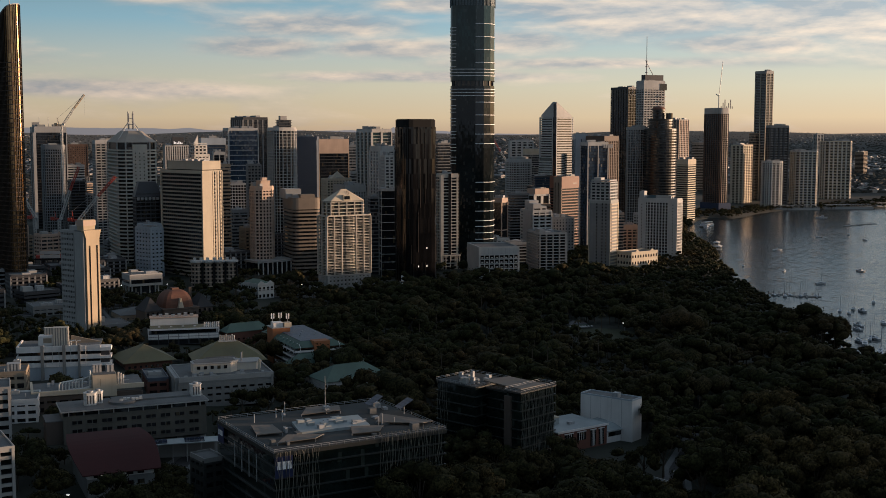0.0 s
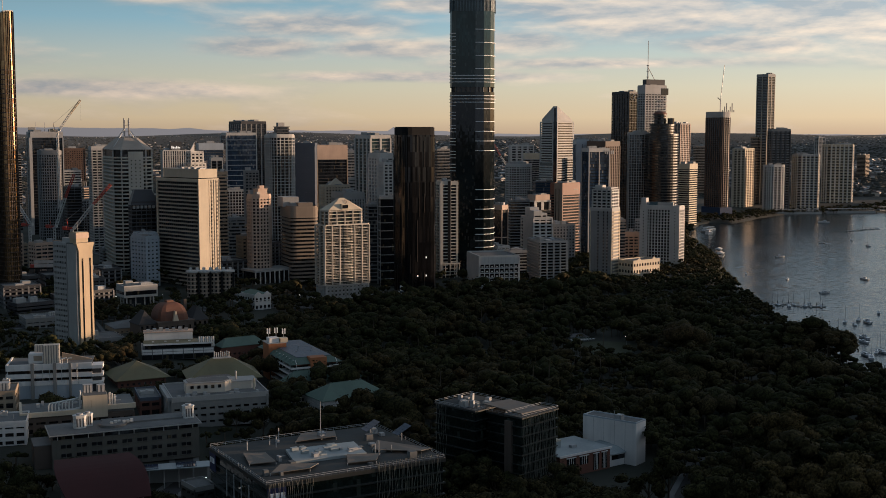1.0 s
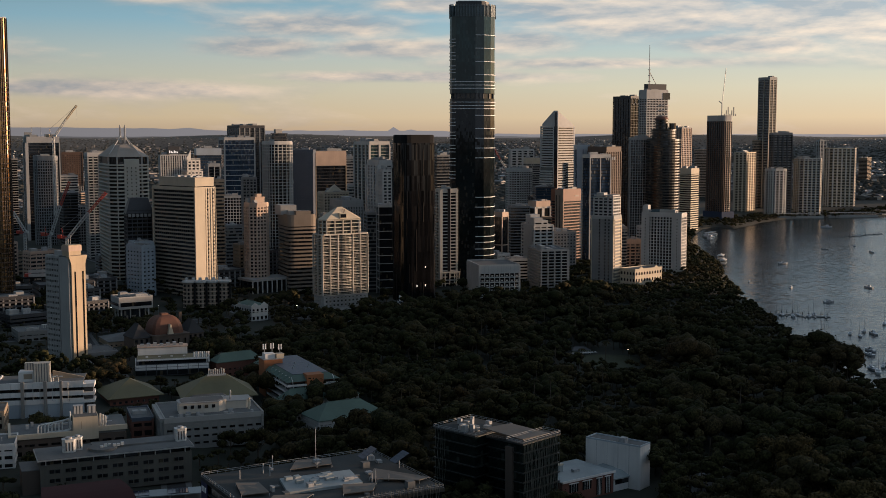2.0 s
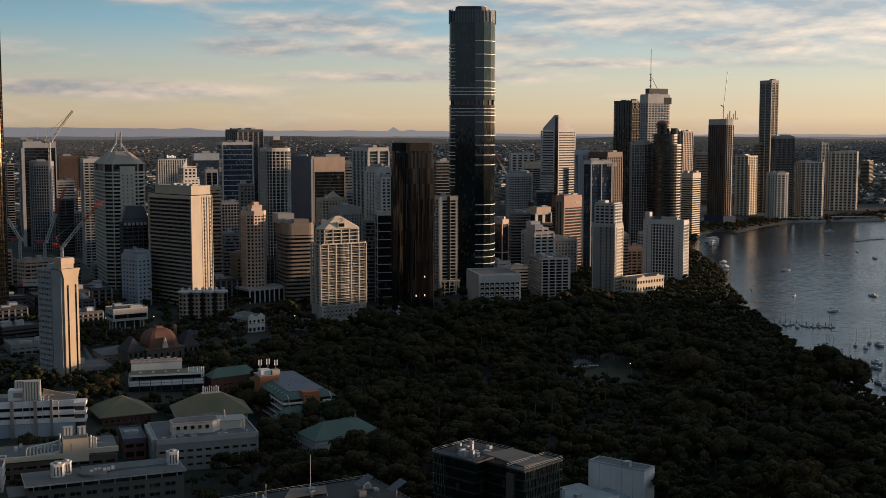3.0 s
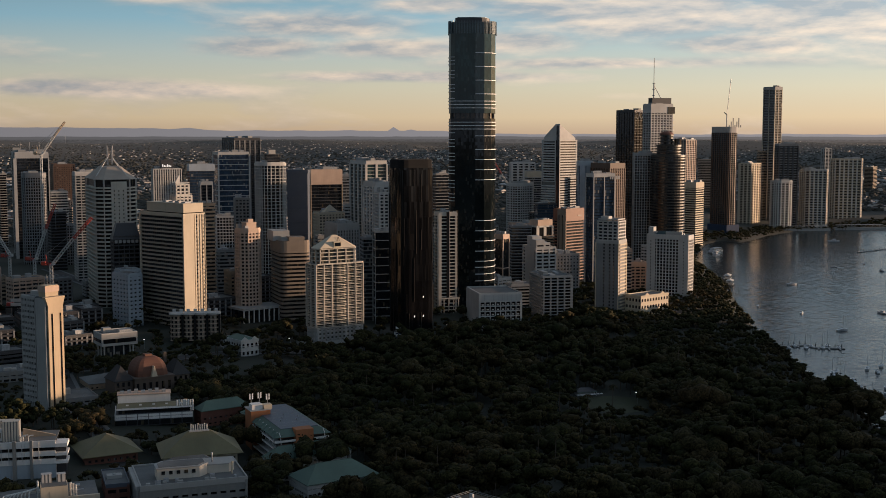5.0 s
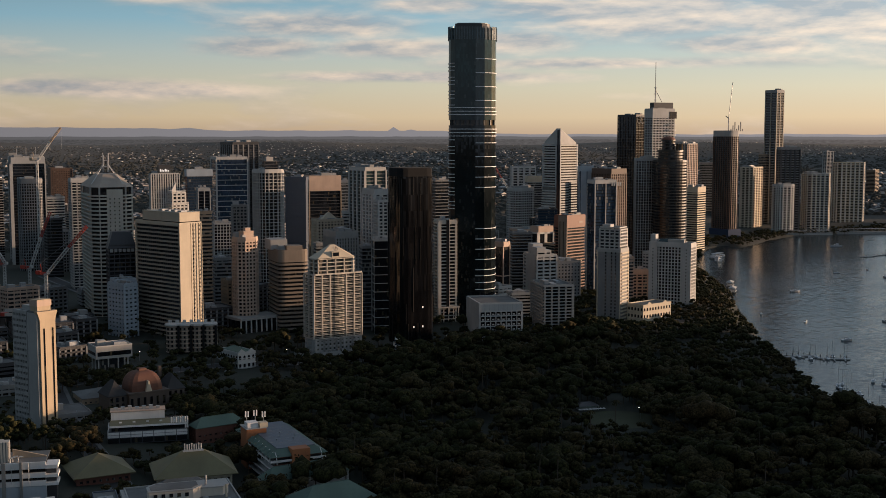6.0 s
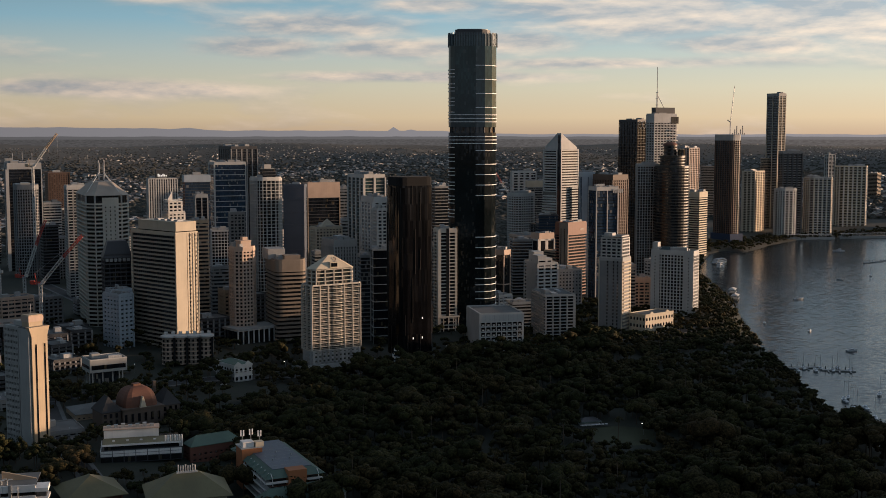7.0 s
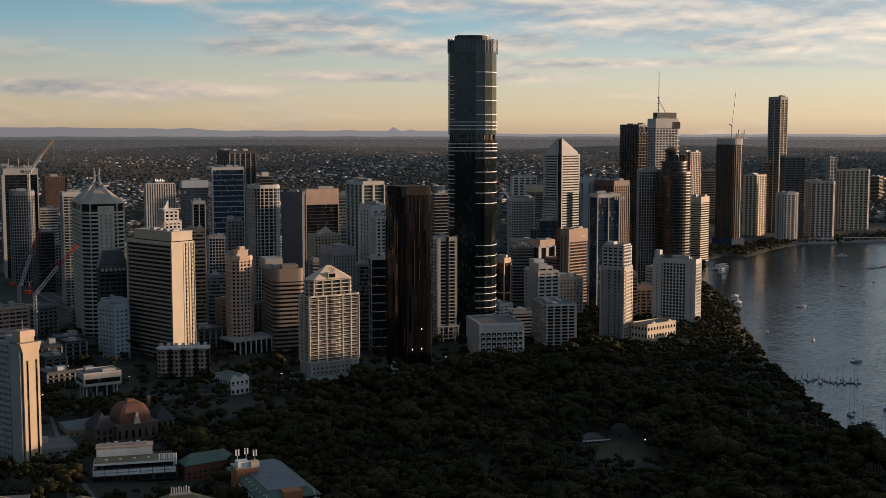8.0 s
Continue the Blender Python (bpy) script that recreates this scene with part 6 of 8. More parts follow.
def band_block(label, at, yaw, wr, wl, top):
    """White-banded block: three spandrel bands over a blue-grey wall, dark service shafts, end decks and ribbed roof plant."""
    base = high(*at) - 0.5
    root = thing("campus_building", label, "building", at[0], at[1], base, yaw)
    h = top - base
    part("core", box(0.6, 0.6, 0, wr - 0.6, wl - 0.6, h), GLASSBLACK, root)
    lower = h - 10.6
    part("lower_wall", box(0, 0, 0, wr, wl, lower), BLUEWHITE, root)
    for i, up in enumerate((3.2, 2.4, 2.4)):
        z = h + 0.8 - (0, 5.0, 8.9)[i]
        for k in range(6):
            part("spandrel", box(wr * k / 6 + 0.06, -0.5, z - up, wr * (k + 1) / 6 - 0.06, 0.4, z), CAMPUSWHITE, root)
        for k in range(3):
            part("side_spandrel", box(-0.5, wl * k / 3 + 0.06, z - up, 0.4, wl * (k + 1) / 3 - 0.06, z), CAMPUSWHITE, root)
        part("end_deck", box(wr - 0.2, -0.9, z - up, wr + 5.5, 9.0, z - up * 0.45), CAMPUSWHITE, root)
    part("end_core", box(wr - 0.1, 2.0, 0, wr + 4.5, 9.0, h - 1), DARK, root)
    for k, w in ((0.30, 1.6), (0.56, 1.6), (0.74, 1.2)):
        part("service_shaft", box(wr * k - w / 2, -1.6, 0, wr * k + w / 2, 0.2, h + 1.4), SMOKE, root)
    for k in (0.42, 0.50, 0.64, 0.82):
        rod(root, "downpipe", (wr * k, -0.8, h - 9), (wr * k, -0.8, h + 0.6), 0.14, WHITESTEEL)
    part("roof_deck", box(0.3, 0.4, h, wr - 0.2, wl, h + 0.2), ROOFING, root)
    plant_house = part("plant_house", box(wr * 0.24, 6, h, wr * 0.56, 14, h + 5.2), CAMPUSWHITE, root)
    part("plant_house_panel", box(wr * 0.30, 5.88, h + 1.6, wr * 0.40, 6.1, h + 4.2), TAN, plant_house)
    ribbed_box(root, wr * 0.42, 4.4, h + 0.2, 8.0, 5.0, 9.6, FLATWHITE)
    ribbed_box(root, wr * 0.30, 12.0, h + 5.2, 9.5, 3.0, 3.6, FLATWHITE)
    for i, (x, y) in enumerate(((wr * 0.62, 3.0), (wr * 0.64, 5.0), (wr * 0.7, 4.0))):
        part("duct", mesh_of("duct", *tube_data([(x, y, h), (x, y, h + 2.2), (x + 0.8, y, h + 2.8), (x + 2.4, y, h + 2.8)], 0.3, 7)), WHITESTEEL, root)
    part("raked_wall", mesh_of("raked_wall", *prism_data([(wr * 0.62, 12), (wr - 1, 12), (wr - 1, 13), (wr * 0.62, 13)], h, h + 1, [(wr * 0.62, 12, h + 4.5), (wr - 1, 12, h + 0.6), (wr - 1, 13, h + 0.6), (wr * 0.62, 13, h + 4.5)])), TAN, root)
    return root, h


def red_hall(label, at, yaw, wr, wl, top):
    """Hall under one broad curved red roof, with a white window strip below its front eave."""
    base = high(*at) - 0.5
    root = thing("campus_hall", label, "building", at[0], at[1], base, yaw)
    h = top - base
    part("wall", box(0.5, 1.0, 0, wr - 0.5, wl - 1, h - 2.6), SMOKE, root)
    part("upper_wall", box(0.7, 1.2, h - 2.6, wr - 0.7, wl - 1.2, h - 0.1), CAMPUSWHITE, root)
    n, v = 10, []
    for k in range(n + 1):
        y, z = -2.0 + (wl + 3.0) * k / n, h + 6.5 * math.sin(0.5 * math.pi * min(1.0, k / n * 1.25))
        side = 1.5 + 2.0 * math.sin(math.pi * k / n)
        v += [(-side, y, z), (wr + side, y, z), (-side, y, z - 0.4), (wr + side, y, z - 0.4)]
    f = []
    for k in range(n):
        a, b = 4 * k, 4 * k + 4
        f += [(a, a + 1, b + 1, b), (a + 2, b + 2, b + 3, a + 3), (a, b, b + 2, a + 2), (a + 1, a + 3, b + 3, b + 1)]
    f += [(0, 2, 3, 1), (4 * n, 4 * n + 1, 4 * n + 3, 4 * n + 2)]
    part("roof", mesh_of("roof", v, f), REDROOF, root, "broad curved dark red roof")
    part("back_wall", box(0.8, wl - 6, h - 2, wr - 0.8, wl - 1.4, h + 6.0), SMOKE, root)
    for i in range(5):
        x = 3 + i * (wr - 6) / 5
        for z in (h - 2.2, h - 6.2):
            part("window", box(x, 0.85 if z < h - 3 else 1.05, z, x + 2.6, 1.3, z + 1.7), GLASSBLACK, root)
    for x in (5.0, 12.0):
        part("wall_lamp", box(x, 0.6, h - 0.9, x + 1.2, 1.15, h - 0.5), LAMPGLOW, root, "lit white wall lamp")
    return root, h


def theatre_wing(label, at, yaw, wr, wl, top):
    """Brick wing with a pale flat roof, tall white-framed windows and a lower grey-roofed end."""
    base = high(*at) - 0.5
    root = thing("theatre_wing", label, "building", at[0], at[1], base, yaw)
    h = top - base
    part("wall", box(0, 0, 0, wr, wl, h - 0.3), BRICK, root)
    part("roof_slab", box(-0.4, -0.6, h - 0.3, wr + 0.4, wl, h + 0.1), PALEROOF, root)
    part("roof_edge", box(-0.5, -0.8, h - 0.5, wr + 0.5, -0.6, h + 0.5), CAMPUSWHITE, root)
    part("upper_room", box(0.5, 12, h + 0.1, 11, wl - 0.5, h + 3.0), PALEROOF, root)
    part("upper_edge", box(0.3, 11.8, h + 3.0, 11.2, wl - 0.3, h + 3.6), CREAM, root)
    for i, (x, w, z0) in enumerate(((4.0, 5.0, 4.2), (11.5, 5.0, 4.2), (19.5, 3.2, 0.6), (24.5, 3.2, 0.6))):
        win = part("window", box(x, -0.12, h - 6 + z0 - 3.4, x + w, 0.2, h - 1.6), GLASSBLACK, root)
        part("lintel", box(x - 0.3, -0.3, h - 1.6, x + w + 0.3, 0.1, h - 1.2), CAMPUSWHITE, win)
        for k in range(1, 4):
            part("mullion", box(x + w * k / 4 - 0.09, -0.22, h - 6 + z0 - 3.4, x + w * k / 4 + 0.09, 0.0, h - 1.6), CAMPUSWHITE, win)
    part("end_wall", box(wr + 0.05, 1.0, 0, wr + 12, 19.0, h - 4.0), CAMPUSWHITE, root)
    part("end_windows", box(wr + 2.0, 0.86, h - 6.6, wr + 11.6, 1.2, h - 4.6), GLASSBLACK, root)
    hip(root, rect(12, 18, wr + 0.3, 1.0), h - 4.0, 3.4, PALEROOF, 1.0)
    part("roof_box", box(14, 8, h + 0.1, 17, 10, h + 1.3), STEEL, root)
    return root, h


def terrace_block(label, at, yaw, wr, wl, top):
    """Brick block with white balcony decks and raking props, a hipped sheet roof, an orange stair box and an aerial tower."""
    base = high(*at) - 0.5
    root = thing("campus_building", label, "building", at[0], at[1], base, yaw)
    h = top - base
    part("core", box(1.2, 1.2, 0, wr - 1.0, wl - 1.0, h), GLASSBLACK, root)
    part("brick_wall", box(0.4, 40, 0, wr - 0.4, wl - 0.4, h - 0.2), BRICK, root)
    decks = max(2, int(h / 3.7))
    for i in range(decks):
        z = h - 3.7 * (i + 0.9)
        part("side_deck", box(-2.2, -0.6, z, 1.6, 39.0, z + 0.35), CAMPUSWHITE, root)
        part("side_balustrade", box(-2.4, -0.6, z + 0.3, -2.2, 39.0, z + 1.25), CAMPUSWHITE, root)
        part("front_deck", box(-2.2, -2.2, z - 0.02, wr + 0.6, 1.6, z + 0.33), CAMPUSWHITE, root)
        part("front_balustrade", box(-2.2, -2.4, z + 0.3, wr + 0.8, -2.2, z + 1.25), CAMPUSWHITE, root)
        part("back_wall", box(0.8, 0.8, z + 1.4, wr - 0.8, 1.3, z + 2.0), BRICK, root)
    for i in range(7):
        y = 0.5 + 6.2 * i
        part("prop", mesh_of("prop", *tube_data([(-2.6, y, h - 4.2), (-1.6, y, h - 0.2), (0.4, y + 1.2, h + 1.6)], 0.2, 5)), CAMPUSWHITE, root)
        part("roof_gablet", mesh_of("gablet", [(-2.6, y - 1.6, h - 0.9), (-2.6, y + 1.6, h - 0.9), (-0.2, y, h + 1.6), (2.6, y - 1.6, h + 0.4), (2.6, y + 1.6, h + 0.4)],
                                           [(0, 2, 1), (0, 3, 2), (1, 2, 4), (0, 1, 4, 3), (2, 3, 4)]), GREENROOF, root)
    for i in range(4):
        x = 1 + 8.0 * i
        if not 7 < x < 18:
            part("prop", mesh_of("prop", *tube_data([(x, -2.8, h - 4.2), (x, -1.8, h - 0.2), (x, 0.6, h + 1.4)], 0.2, 5)), CAMPUSWHITE, root)
    # sloped eave skirts and the flat upper sheet
    eave, up = rect(wr + 4.4, wl + 2.4, -2.4, -2.4), rect(wr - 6, wl - 8, 3, 4)
    part("roof_skirt", prism(eave, h - 0.6, h, [(x, y, h + 2.2) for x, y in up]), GREENROOF, root)
    part("roof_sheet", prism(up, h + 2.2, h + 2.5), SLATEBLUE, root, "blue-grey sheet roof")
    for i in range(1, 9):
        part("roof_seam", box(3, 4 + i * (wl - 8) / 9, h + 2.5, wr - 3, 4.12 + i * (wl - 8) / 9, h + 2.58), STEEL, root)
    part("stair_box", box(9.0, -3.2, 0, 18.5, 4.0, h + 2.9), ORANGE, root, "orange brick stair box")
    tower_part = part("lift_tower", box(-3.0, 38.5, 0, 8.0, 50.0, h + 5.0), ORANGE, root)
    part("tower_cap", box(-3.4, 38.2, h + 5.0, 8.4, 50.4, h + 5.4), CONC, tower_part)
    part("plant_screen", box(-2.0, 40.0, h + 5.4, 4.0, 46.0, h + 8.2), CAMPUSWHITE, root)
    part("plant_box", box(4.5, 38.8, h + 5.4, 9.0, 43.0, h + 8.0), CREAM, root)
    for i, (x, y) in enumerate(((0, 48.5), (5.0, 49.5), (8.2, 44.5))):
        rod(root, "aerial_pole", (x, y, h + 5), (x, y, h + 12.5), 0.16, STEEL)
        for k in range(2):
            part("aerial_panel", box(x - 1.0 + 1.5 * k, y - 0.35, h + 9.6, x - 0.4 + 1.5 * k, y - 0.05, h + 12.8), SIGNWHITE, root)
    for i in range(5):
        part("roof_vent", prism(disc(0.35, 8, 8 + 3 * i, 20 + 7 * (i % 3)), h + 2.5, h + 3.4), STEEL, root)
    return root, h


def crowned_block(label, at, yaw, wr, wl, top):
    """Grey block: slotted end portico, deep parapet and a pale raised storey with angled ends."""
    base = high(*at) - 0.5
    root = thing("campus_building", label, "building", at[0], at[1], base, yaw)
    h = top - base
    poly = rect(wr, wl)
    clad(root, poly, 0, h - 0.5, GLASSBLACK, SMOKE, 3.8, 2.2, 0.25, SMOKE, 4.2, 1.6, 0.3)
    part("fascia", prism(grow(poly, 0.45), h - 1.6, h), CONC, root)
    parapet(root, grow(poly, 0.45), h + 0.02, CONC, 0.9, 0.6)
    for i in range(7):
        part("portico_fin", box(-2.0, 2 + 4.6 * i, 0, 0.2, 3.2 + 4.6 * i, h - 1.4), CONC, root)
    part("portico_beam", box(-2.2, 1.2, h - 1.4, 0.4, wl - 1, h + 0.5), CONC, root)
    shell = [(8, 9), (27, 8), (31, 12), (31, 20), (12, 21), (8, 17)]
    storey = part("raised_storey", prism(shell, h, h + 5.2), FLATWHITE, root, "pale raised storey with angled ends")
    part("storey_cap", prism(grow(shell, 0.4), h + 5.2, h + 5.7), CONC, storey)
    part("storey_roof", prism(grow(shell, -1.0), h + 5.7, h + 5.9), ROOFING, storey)
    wing = [(29, 13), (41, 12), (44, 15), (44, 23), (31, 24)]
    storey = part("raised_wing", prism(wing, h, h + 4.0), FLATWHITE, root, "pale raised storey with angled ends")
    part("wing_cap", prism(grow(wing, 0.4), h + 4.0, h + 4.5), CONC, storey)
    for i in range(5):
        part("storey_window", box(10 + 3.4 * i, 8.55 - 0.18 * i, h + 2.6, 11.6 + 3.4 * i, 9.4, h + 4.2), GLASSBLACK, root)
    rod(root, "flue", (34, 16, h + 4), (34, 16, h + 9), 0.45, STEEL)
    rod(root, "flue", (42, 9, h), (42, 9, h + 6), 0.5, CREAM)
    hip(root, rect(26, 12, 12, wl - 13), h + 0.4, 4.5, ROOFING, 0.5)
    rg = random.Random(31)
    for i in range(10):
        x, y = rg.uniform(2, wr - 5), rg.uniform(1.5, 7)
        part("plant_box", box(x, y, h + 0.2, x + rg.uniform(1, 3), y + rg.uniform(0.8, 2), h + rg.uniform(0.8, 2.0)), STEEL if i % 2 else CONC, root)
    return root, h


def slant_fins(root, x0, x1, z0, z1, along, rng, mat, gap=0.85):
    """Thin wavering blades that lean to and fro over a facade: along 'r' the right face or 'l' the left one."""
    n = int((x1 - x0) / gap)
    for i in range(n):
        x = x0 + i * gap
        k, z = 0, z0
        pts = []
        while z < z1:
            pts.append((x + rng.uniform(-0.55, 0.55), z))
            z += rng.uniform(3.0, 6.0)
        pts.append((x + rng.uniform(-0.5, 0.5), z1))
        line = [(a, -0.55, za) if along == "r" else (-0.55, a, za) for a, za in pts]
        part("facade_fin", mesh_of("facade_fin", *tube_data(line, 0.10, 4)), mat, root)


def sail(root, pts, z, mat, lift=1.1):
    """A raised tan roof sheet over the deck, on short posts."""
    k = len(pts)
    v = [(x, y, z + lift + (0.5 if i % 2 else 0.0)) for i, (x, y) in enumerate(pts)] + [(x, y, z + lift - 0.25 + (0.5 if i % 2 else 0.0)) for i, (x, y) in enumerate(pts)]
    f = [tuple(range(k)), tuple(range(2 * k - 1, k - 1, -1))] + [(i, k + i, k + (i + 1) % k, (i + 1) % k) for i in range(k)]
    part("roof_sail", mesh_of("sail", v, f), mat, root, "tan raised roof sheet")
    for x, y in pts:
        rod(root, "sail_post", (x, y, z), (x, y, z + lift), 0.12, STEEL)


def rail(root, poly, z, mat, every=3.0):
    for i in range(len(poly)):
        a, b = Vector(poly[i]), Vector(poly[(i + 1) % len(poly)])
        for q in (0.6, 1.2):
            part("rail", mesh_of("rail", *bar_data((*a, z + q), (*b, z + q), 0.07, 4)), mat, root)
    for x, y, _ in pier_places(poly, every):
        part("rail_post", mesh_of("rail_post", *bar_data((x, y, z), (x, y, z + 1.2), 0.06, 4)), mat, root)


def science_block(label, at, yaw, wr, wl, top):
    base = high(*at) - 0.5
    root = thing("science_building", label, "building", at[0], at[1], base, yaw)
    h = top - base
    poly = rect(wr, wl)
    clad(root, poly, 0, h - 1, GLASSGREEN, SOOT, 4.0, 0.45, 0.15)
    part("fascia", prism(grow(poly, 0.25), h - 1.4, h), SOOT, root)
    part("roof_deck", prism(grow(poly, -0.2), h, h + 0.15), DARKDECK, root)
    rail(root, grow(poly, -0.1), h + 0.1, STEEL)
    rng = random.Random(3)
    slant_fins(root, 0.5, wr * 0.26, h - 22, h + 0.2, "r", rng, FINS)
    slant_fins(root, wr * 0.60, wr * 0.98, h - 26, h + 2.2, "r", rng, FINS)
    panel = part("sign_panel", box(0.2, -0.35, h - 9, wr * 0.10, -0.05, h - 1.4), NAVY, root, "navy sign panel")
    for k in range(3):
        x = 0.9 + 2.0 * k
        part("sign_shape", prism(cut(rect(1.6, 0.2, x, -0.55), 0.05), h - 6.0, h - 3.2), SIGNWHITE, panel)
    panel = part("side_sign_panel", box(-0.35, wl - 7, h - 8, -0.05, wl - 0.5, h - 1.4), NAVY, root, "navy sign panel")
    for k in range(3):
        part("sign_shape", box(-0.5, wl - 6 + 1.7 * k, h - 5, -0.3, wl - 4.9 + 1.7 * k, h - 3), SIGNWHITE, panel)
    for k in range(4):
        y = wl * (0.28 + 0.13 * k)
        part("white_window_frame", box(-0.4, y, h - 14, -0.1, y + 0.35, h - 4), STEEL, root)
    # roof: tan sheets, pale glazed court, plant and tilted panels
    sail(root, [(5, 9), (19, 7), (25, 13), (12, 17)], h, SAILTAN)
    sail(root, [(3, 24), (12, 21), (14, 36), (6, 38)], h, SAILTAN)
    sail(root, [(34, 8), (44, 5), (50, 14), (38, 17)], h, SAILTAN)
    sail(root, [(50, 20), (64, 8), (70, 11), (57, 30)], h, SAILTAN)
    sail(root, [(30, wl - 12), (46, wl - 14), (50, wl - 4), (36, wl - 3)], h, SAILTAN)
    part("court_roof", prism([(18, 19), (46, 17), (49, 34), (22, 36)], h + 0.15, h + 1.2), PALEROOF, root, "pale blue-grey membrane roof")
    rg = random.Random(8)
    for i in range(16):
        x, y = rg.uniform(21, 44), rg.uniform(20, 32)
        part("skylight_box", box(x, y, h + 1.2, x + rg.uniform(1.5, 4), y + rg.uniform(1.5, 3.5), h + 1.2 + rg.uniform(0.4, 1.4)), PALEROOF if i % 3 else STEEL, root)
    for i in range(22):
        x, y = rg.uniform(2, wr - 4), rg.uniform(3, wl - 6)
        part("plant_box", box(x, y, h + 0.1, x + rg.uniform(0.8, 3), y + rg.uniform(0.8, 3), h + rg.uniform(0.8, 2.6)), STEEL if i % 2 else ROOFING, root)
    for i in range(8):
        x, y = rg.uniform(3, wr - 3), rg.uniform(3, wl - 3)
        rod(root, "flue", (x, y, h), (x, y, h + rg.uniform(2.5, 6)), 0.22, STEEL)
    for px, py in ((wr * 0.86, wl * 0.72), (wr * 0.97, wl * 0.52)):
        rod(root, "panel_post", (px, py, h), (px, py, h + 4), 0.25, STEEL)
        for q in range(4):
            part("tilted_panel", tilted(px - 3 + 1.5 * q, py - 2.6, h + 3.0 + 0.8 * q), PANEL, root)
    rod(root, "flagpole", (wr * 0.62, wl * 0.9, h), (wr * 0.62, wl * 0.9, h + 14), 0.14, STEEL)
    return root, h


def tilted(x, y, z):
    v = [(x, y, z), (x + 1.4, y, z + 0.75), (x + 1.4, y + 5.2, z + 0.75), (x, y + 5.2, z)]
    v += [(a, b, c - 0.12) for a, b, c in v]
    return mesh_of("tilted", v, [(0, 1, 2, 3), (7, 6, 5, 4), (0, 4, 5, 1), (1, 5, 6, 2), (2, 6, 7, 3), (3, 7, 4, 0)])


def atrium_block(label, at, yaw, wr, wl, top):
    base = high(*at) - 0.5
    root = thing("science_building", label, "building", at[0], at[1], base, yaw)
    h = top - base
    a, b = wl * 0.18, wl * 0.52
    # two wings and a set-back atrium between them on the left face
    for k, (p, z1) in enumerate(((rect(wr, a), h), (rect(wr, wl - b, 0, b), h - 1.2), (rect(wr - 7, b - a, 7, a), h - 2.4))):
        clad(root, p, 0, z1, GLASSGREEN, SOOT, 4.0, 0.4, 0.12)
        part("roof_deck", prism(grow(p, 0.2), z1, z1 + 0.3), DARKDECK, root)
        rail(root, p, z1 + 0.3, STEEL)
    rng = random.Random(4)
    slant_fins(root, 0.3, wr, h - 26, h + 0.3, "r", rng, FINS, 0.75)
    slant_fins(root, wl - 7, wl, h - 26, h - 1, "l", rng, FINS, 1.4)
    part("stone_pier", box(-0.6, a - 3.5, 0, 0.6, a, h - 2), SOOTSTONE, root)
    part("roof_sail", mesh_of("deck", *prism_data([(wr * 0.15, 3), (wr * 0.8, 2), (wr * 0.9, wl * 0.5), (wr * 0.3, wl * 0.55)], h + 0.5, h + 0.9)), SAILTAN, root, "tan raised roof deck")
    rg = random.Random(9)
    for i in range(14):
        x, y = rg.uniform(1, wr - 4), rg.uniform(b, wl - 4)
        part("plant_box", box(x, y, h - 0.8, x + rg.uniform(0.8, 3), y + rg.uniform(0.8, 3), h + rg.uniform(0.4, 2.2)), STEEL if i % 2 else CONC, root)
    return root, h


def fly_tower(label, at, yaw, wr, wl, top):
    base = high(*at) - 0.5
    root = thing("theatre", label, "building", at[0], at[1], base, yaw)
    h = top - base
    wr = max(wr, 9.0)
    part("wall", box(0, 0, 0, wr, wl, h), CAMPUSWHITE, root)
    parapet(root, rect(wr, wl), h + 0.01, BLUEWHITE, 0.7)
    for k in range(1, 5):
        part("panel_joint", box(-0.04, wl * k / 5 - 0.05, 1, 0.05, wl * k / 5 + 0.05, h - 0.1), GREY, root)
    for y in (wl * 0.3, wl * 0.75):
        part("roof_box", box(1, y, h, 4, y + 3, h + 2.6), STEEL, root)
        rod(root, "aerial", (2, y + 4, h), (2, y + 4, h + 4), 0.1, STEEL)
        return root, h


def solar_walk(label, at, yaw, wr, wl, top):
    base = high(*at) - 0.5
    root = thing("covered_walk", label, "walkway", at[0], at[1], base, yaw)
    h = max(4.0, top - base)
    part("canopy", box(0, 0, h - 0.35, wr, 9, h), PALEROOF, root)
    for i in range(int(wr / 6) + 1):
        for y in (0.6, 8.4):
            rod(root, "post", (0.5 + 6 * i, y, 0), (0.5 + 6 * i, y, h - 0.3), 0.18, CONC)
    for x0 in (2, wr * 0.55):
        for i in range(4):
            for j in range(2):
                part("solar_panel", box(x0 + 2.1 * i, 1 + 3.6 * j, h + 0.15, x0 + 2.0 + 2.1 * i, 4.4 + 3.6 * j, h + 0.3), PANEL, root)
    part("back_wall", box(0, 9, 0, wr, 9.5, h - 0.4), CONC, root)
    return root, h


FINS = metal_paint("weathered_fin_metal", (0.20, 0.19, 0.16), 0.6, 0.1)
OLIVEBRICK = wall("dark_olive_brick", (0.115, 0.110, 0.095), 0.9, 0.35)
SOOTSTONE = wall("dark_brown_stone", (0.10, 0.075, 0.060), 0.7)
SOOT = wall("black_panel", (0.022, 0.026, 0.025), 0.5)
DARKDECK = wall("dark_roof_deck", (0.045, 0.05, 0.05), 0.9, 0.5)
GLASSGREEN = glazing("green_black_glass", (0.010, 0.017, 0.016), share=0.05, blind=(0.06, 0.07, 0.06), tilt=0.02)
SMOKE = wall("smoke_grey_concrete", (0.23, 0.23, 0.22))
SAILTAN = wall("tan_roof_sheet", (0.17, 0.145, 0.12), 0.7, 0.3)
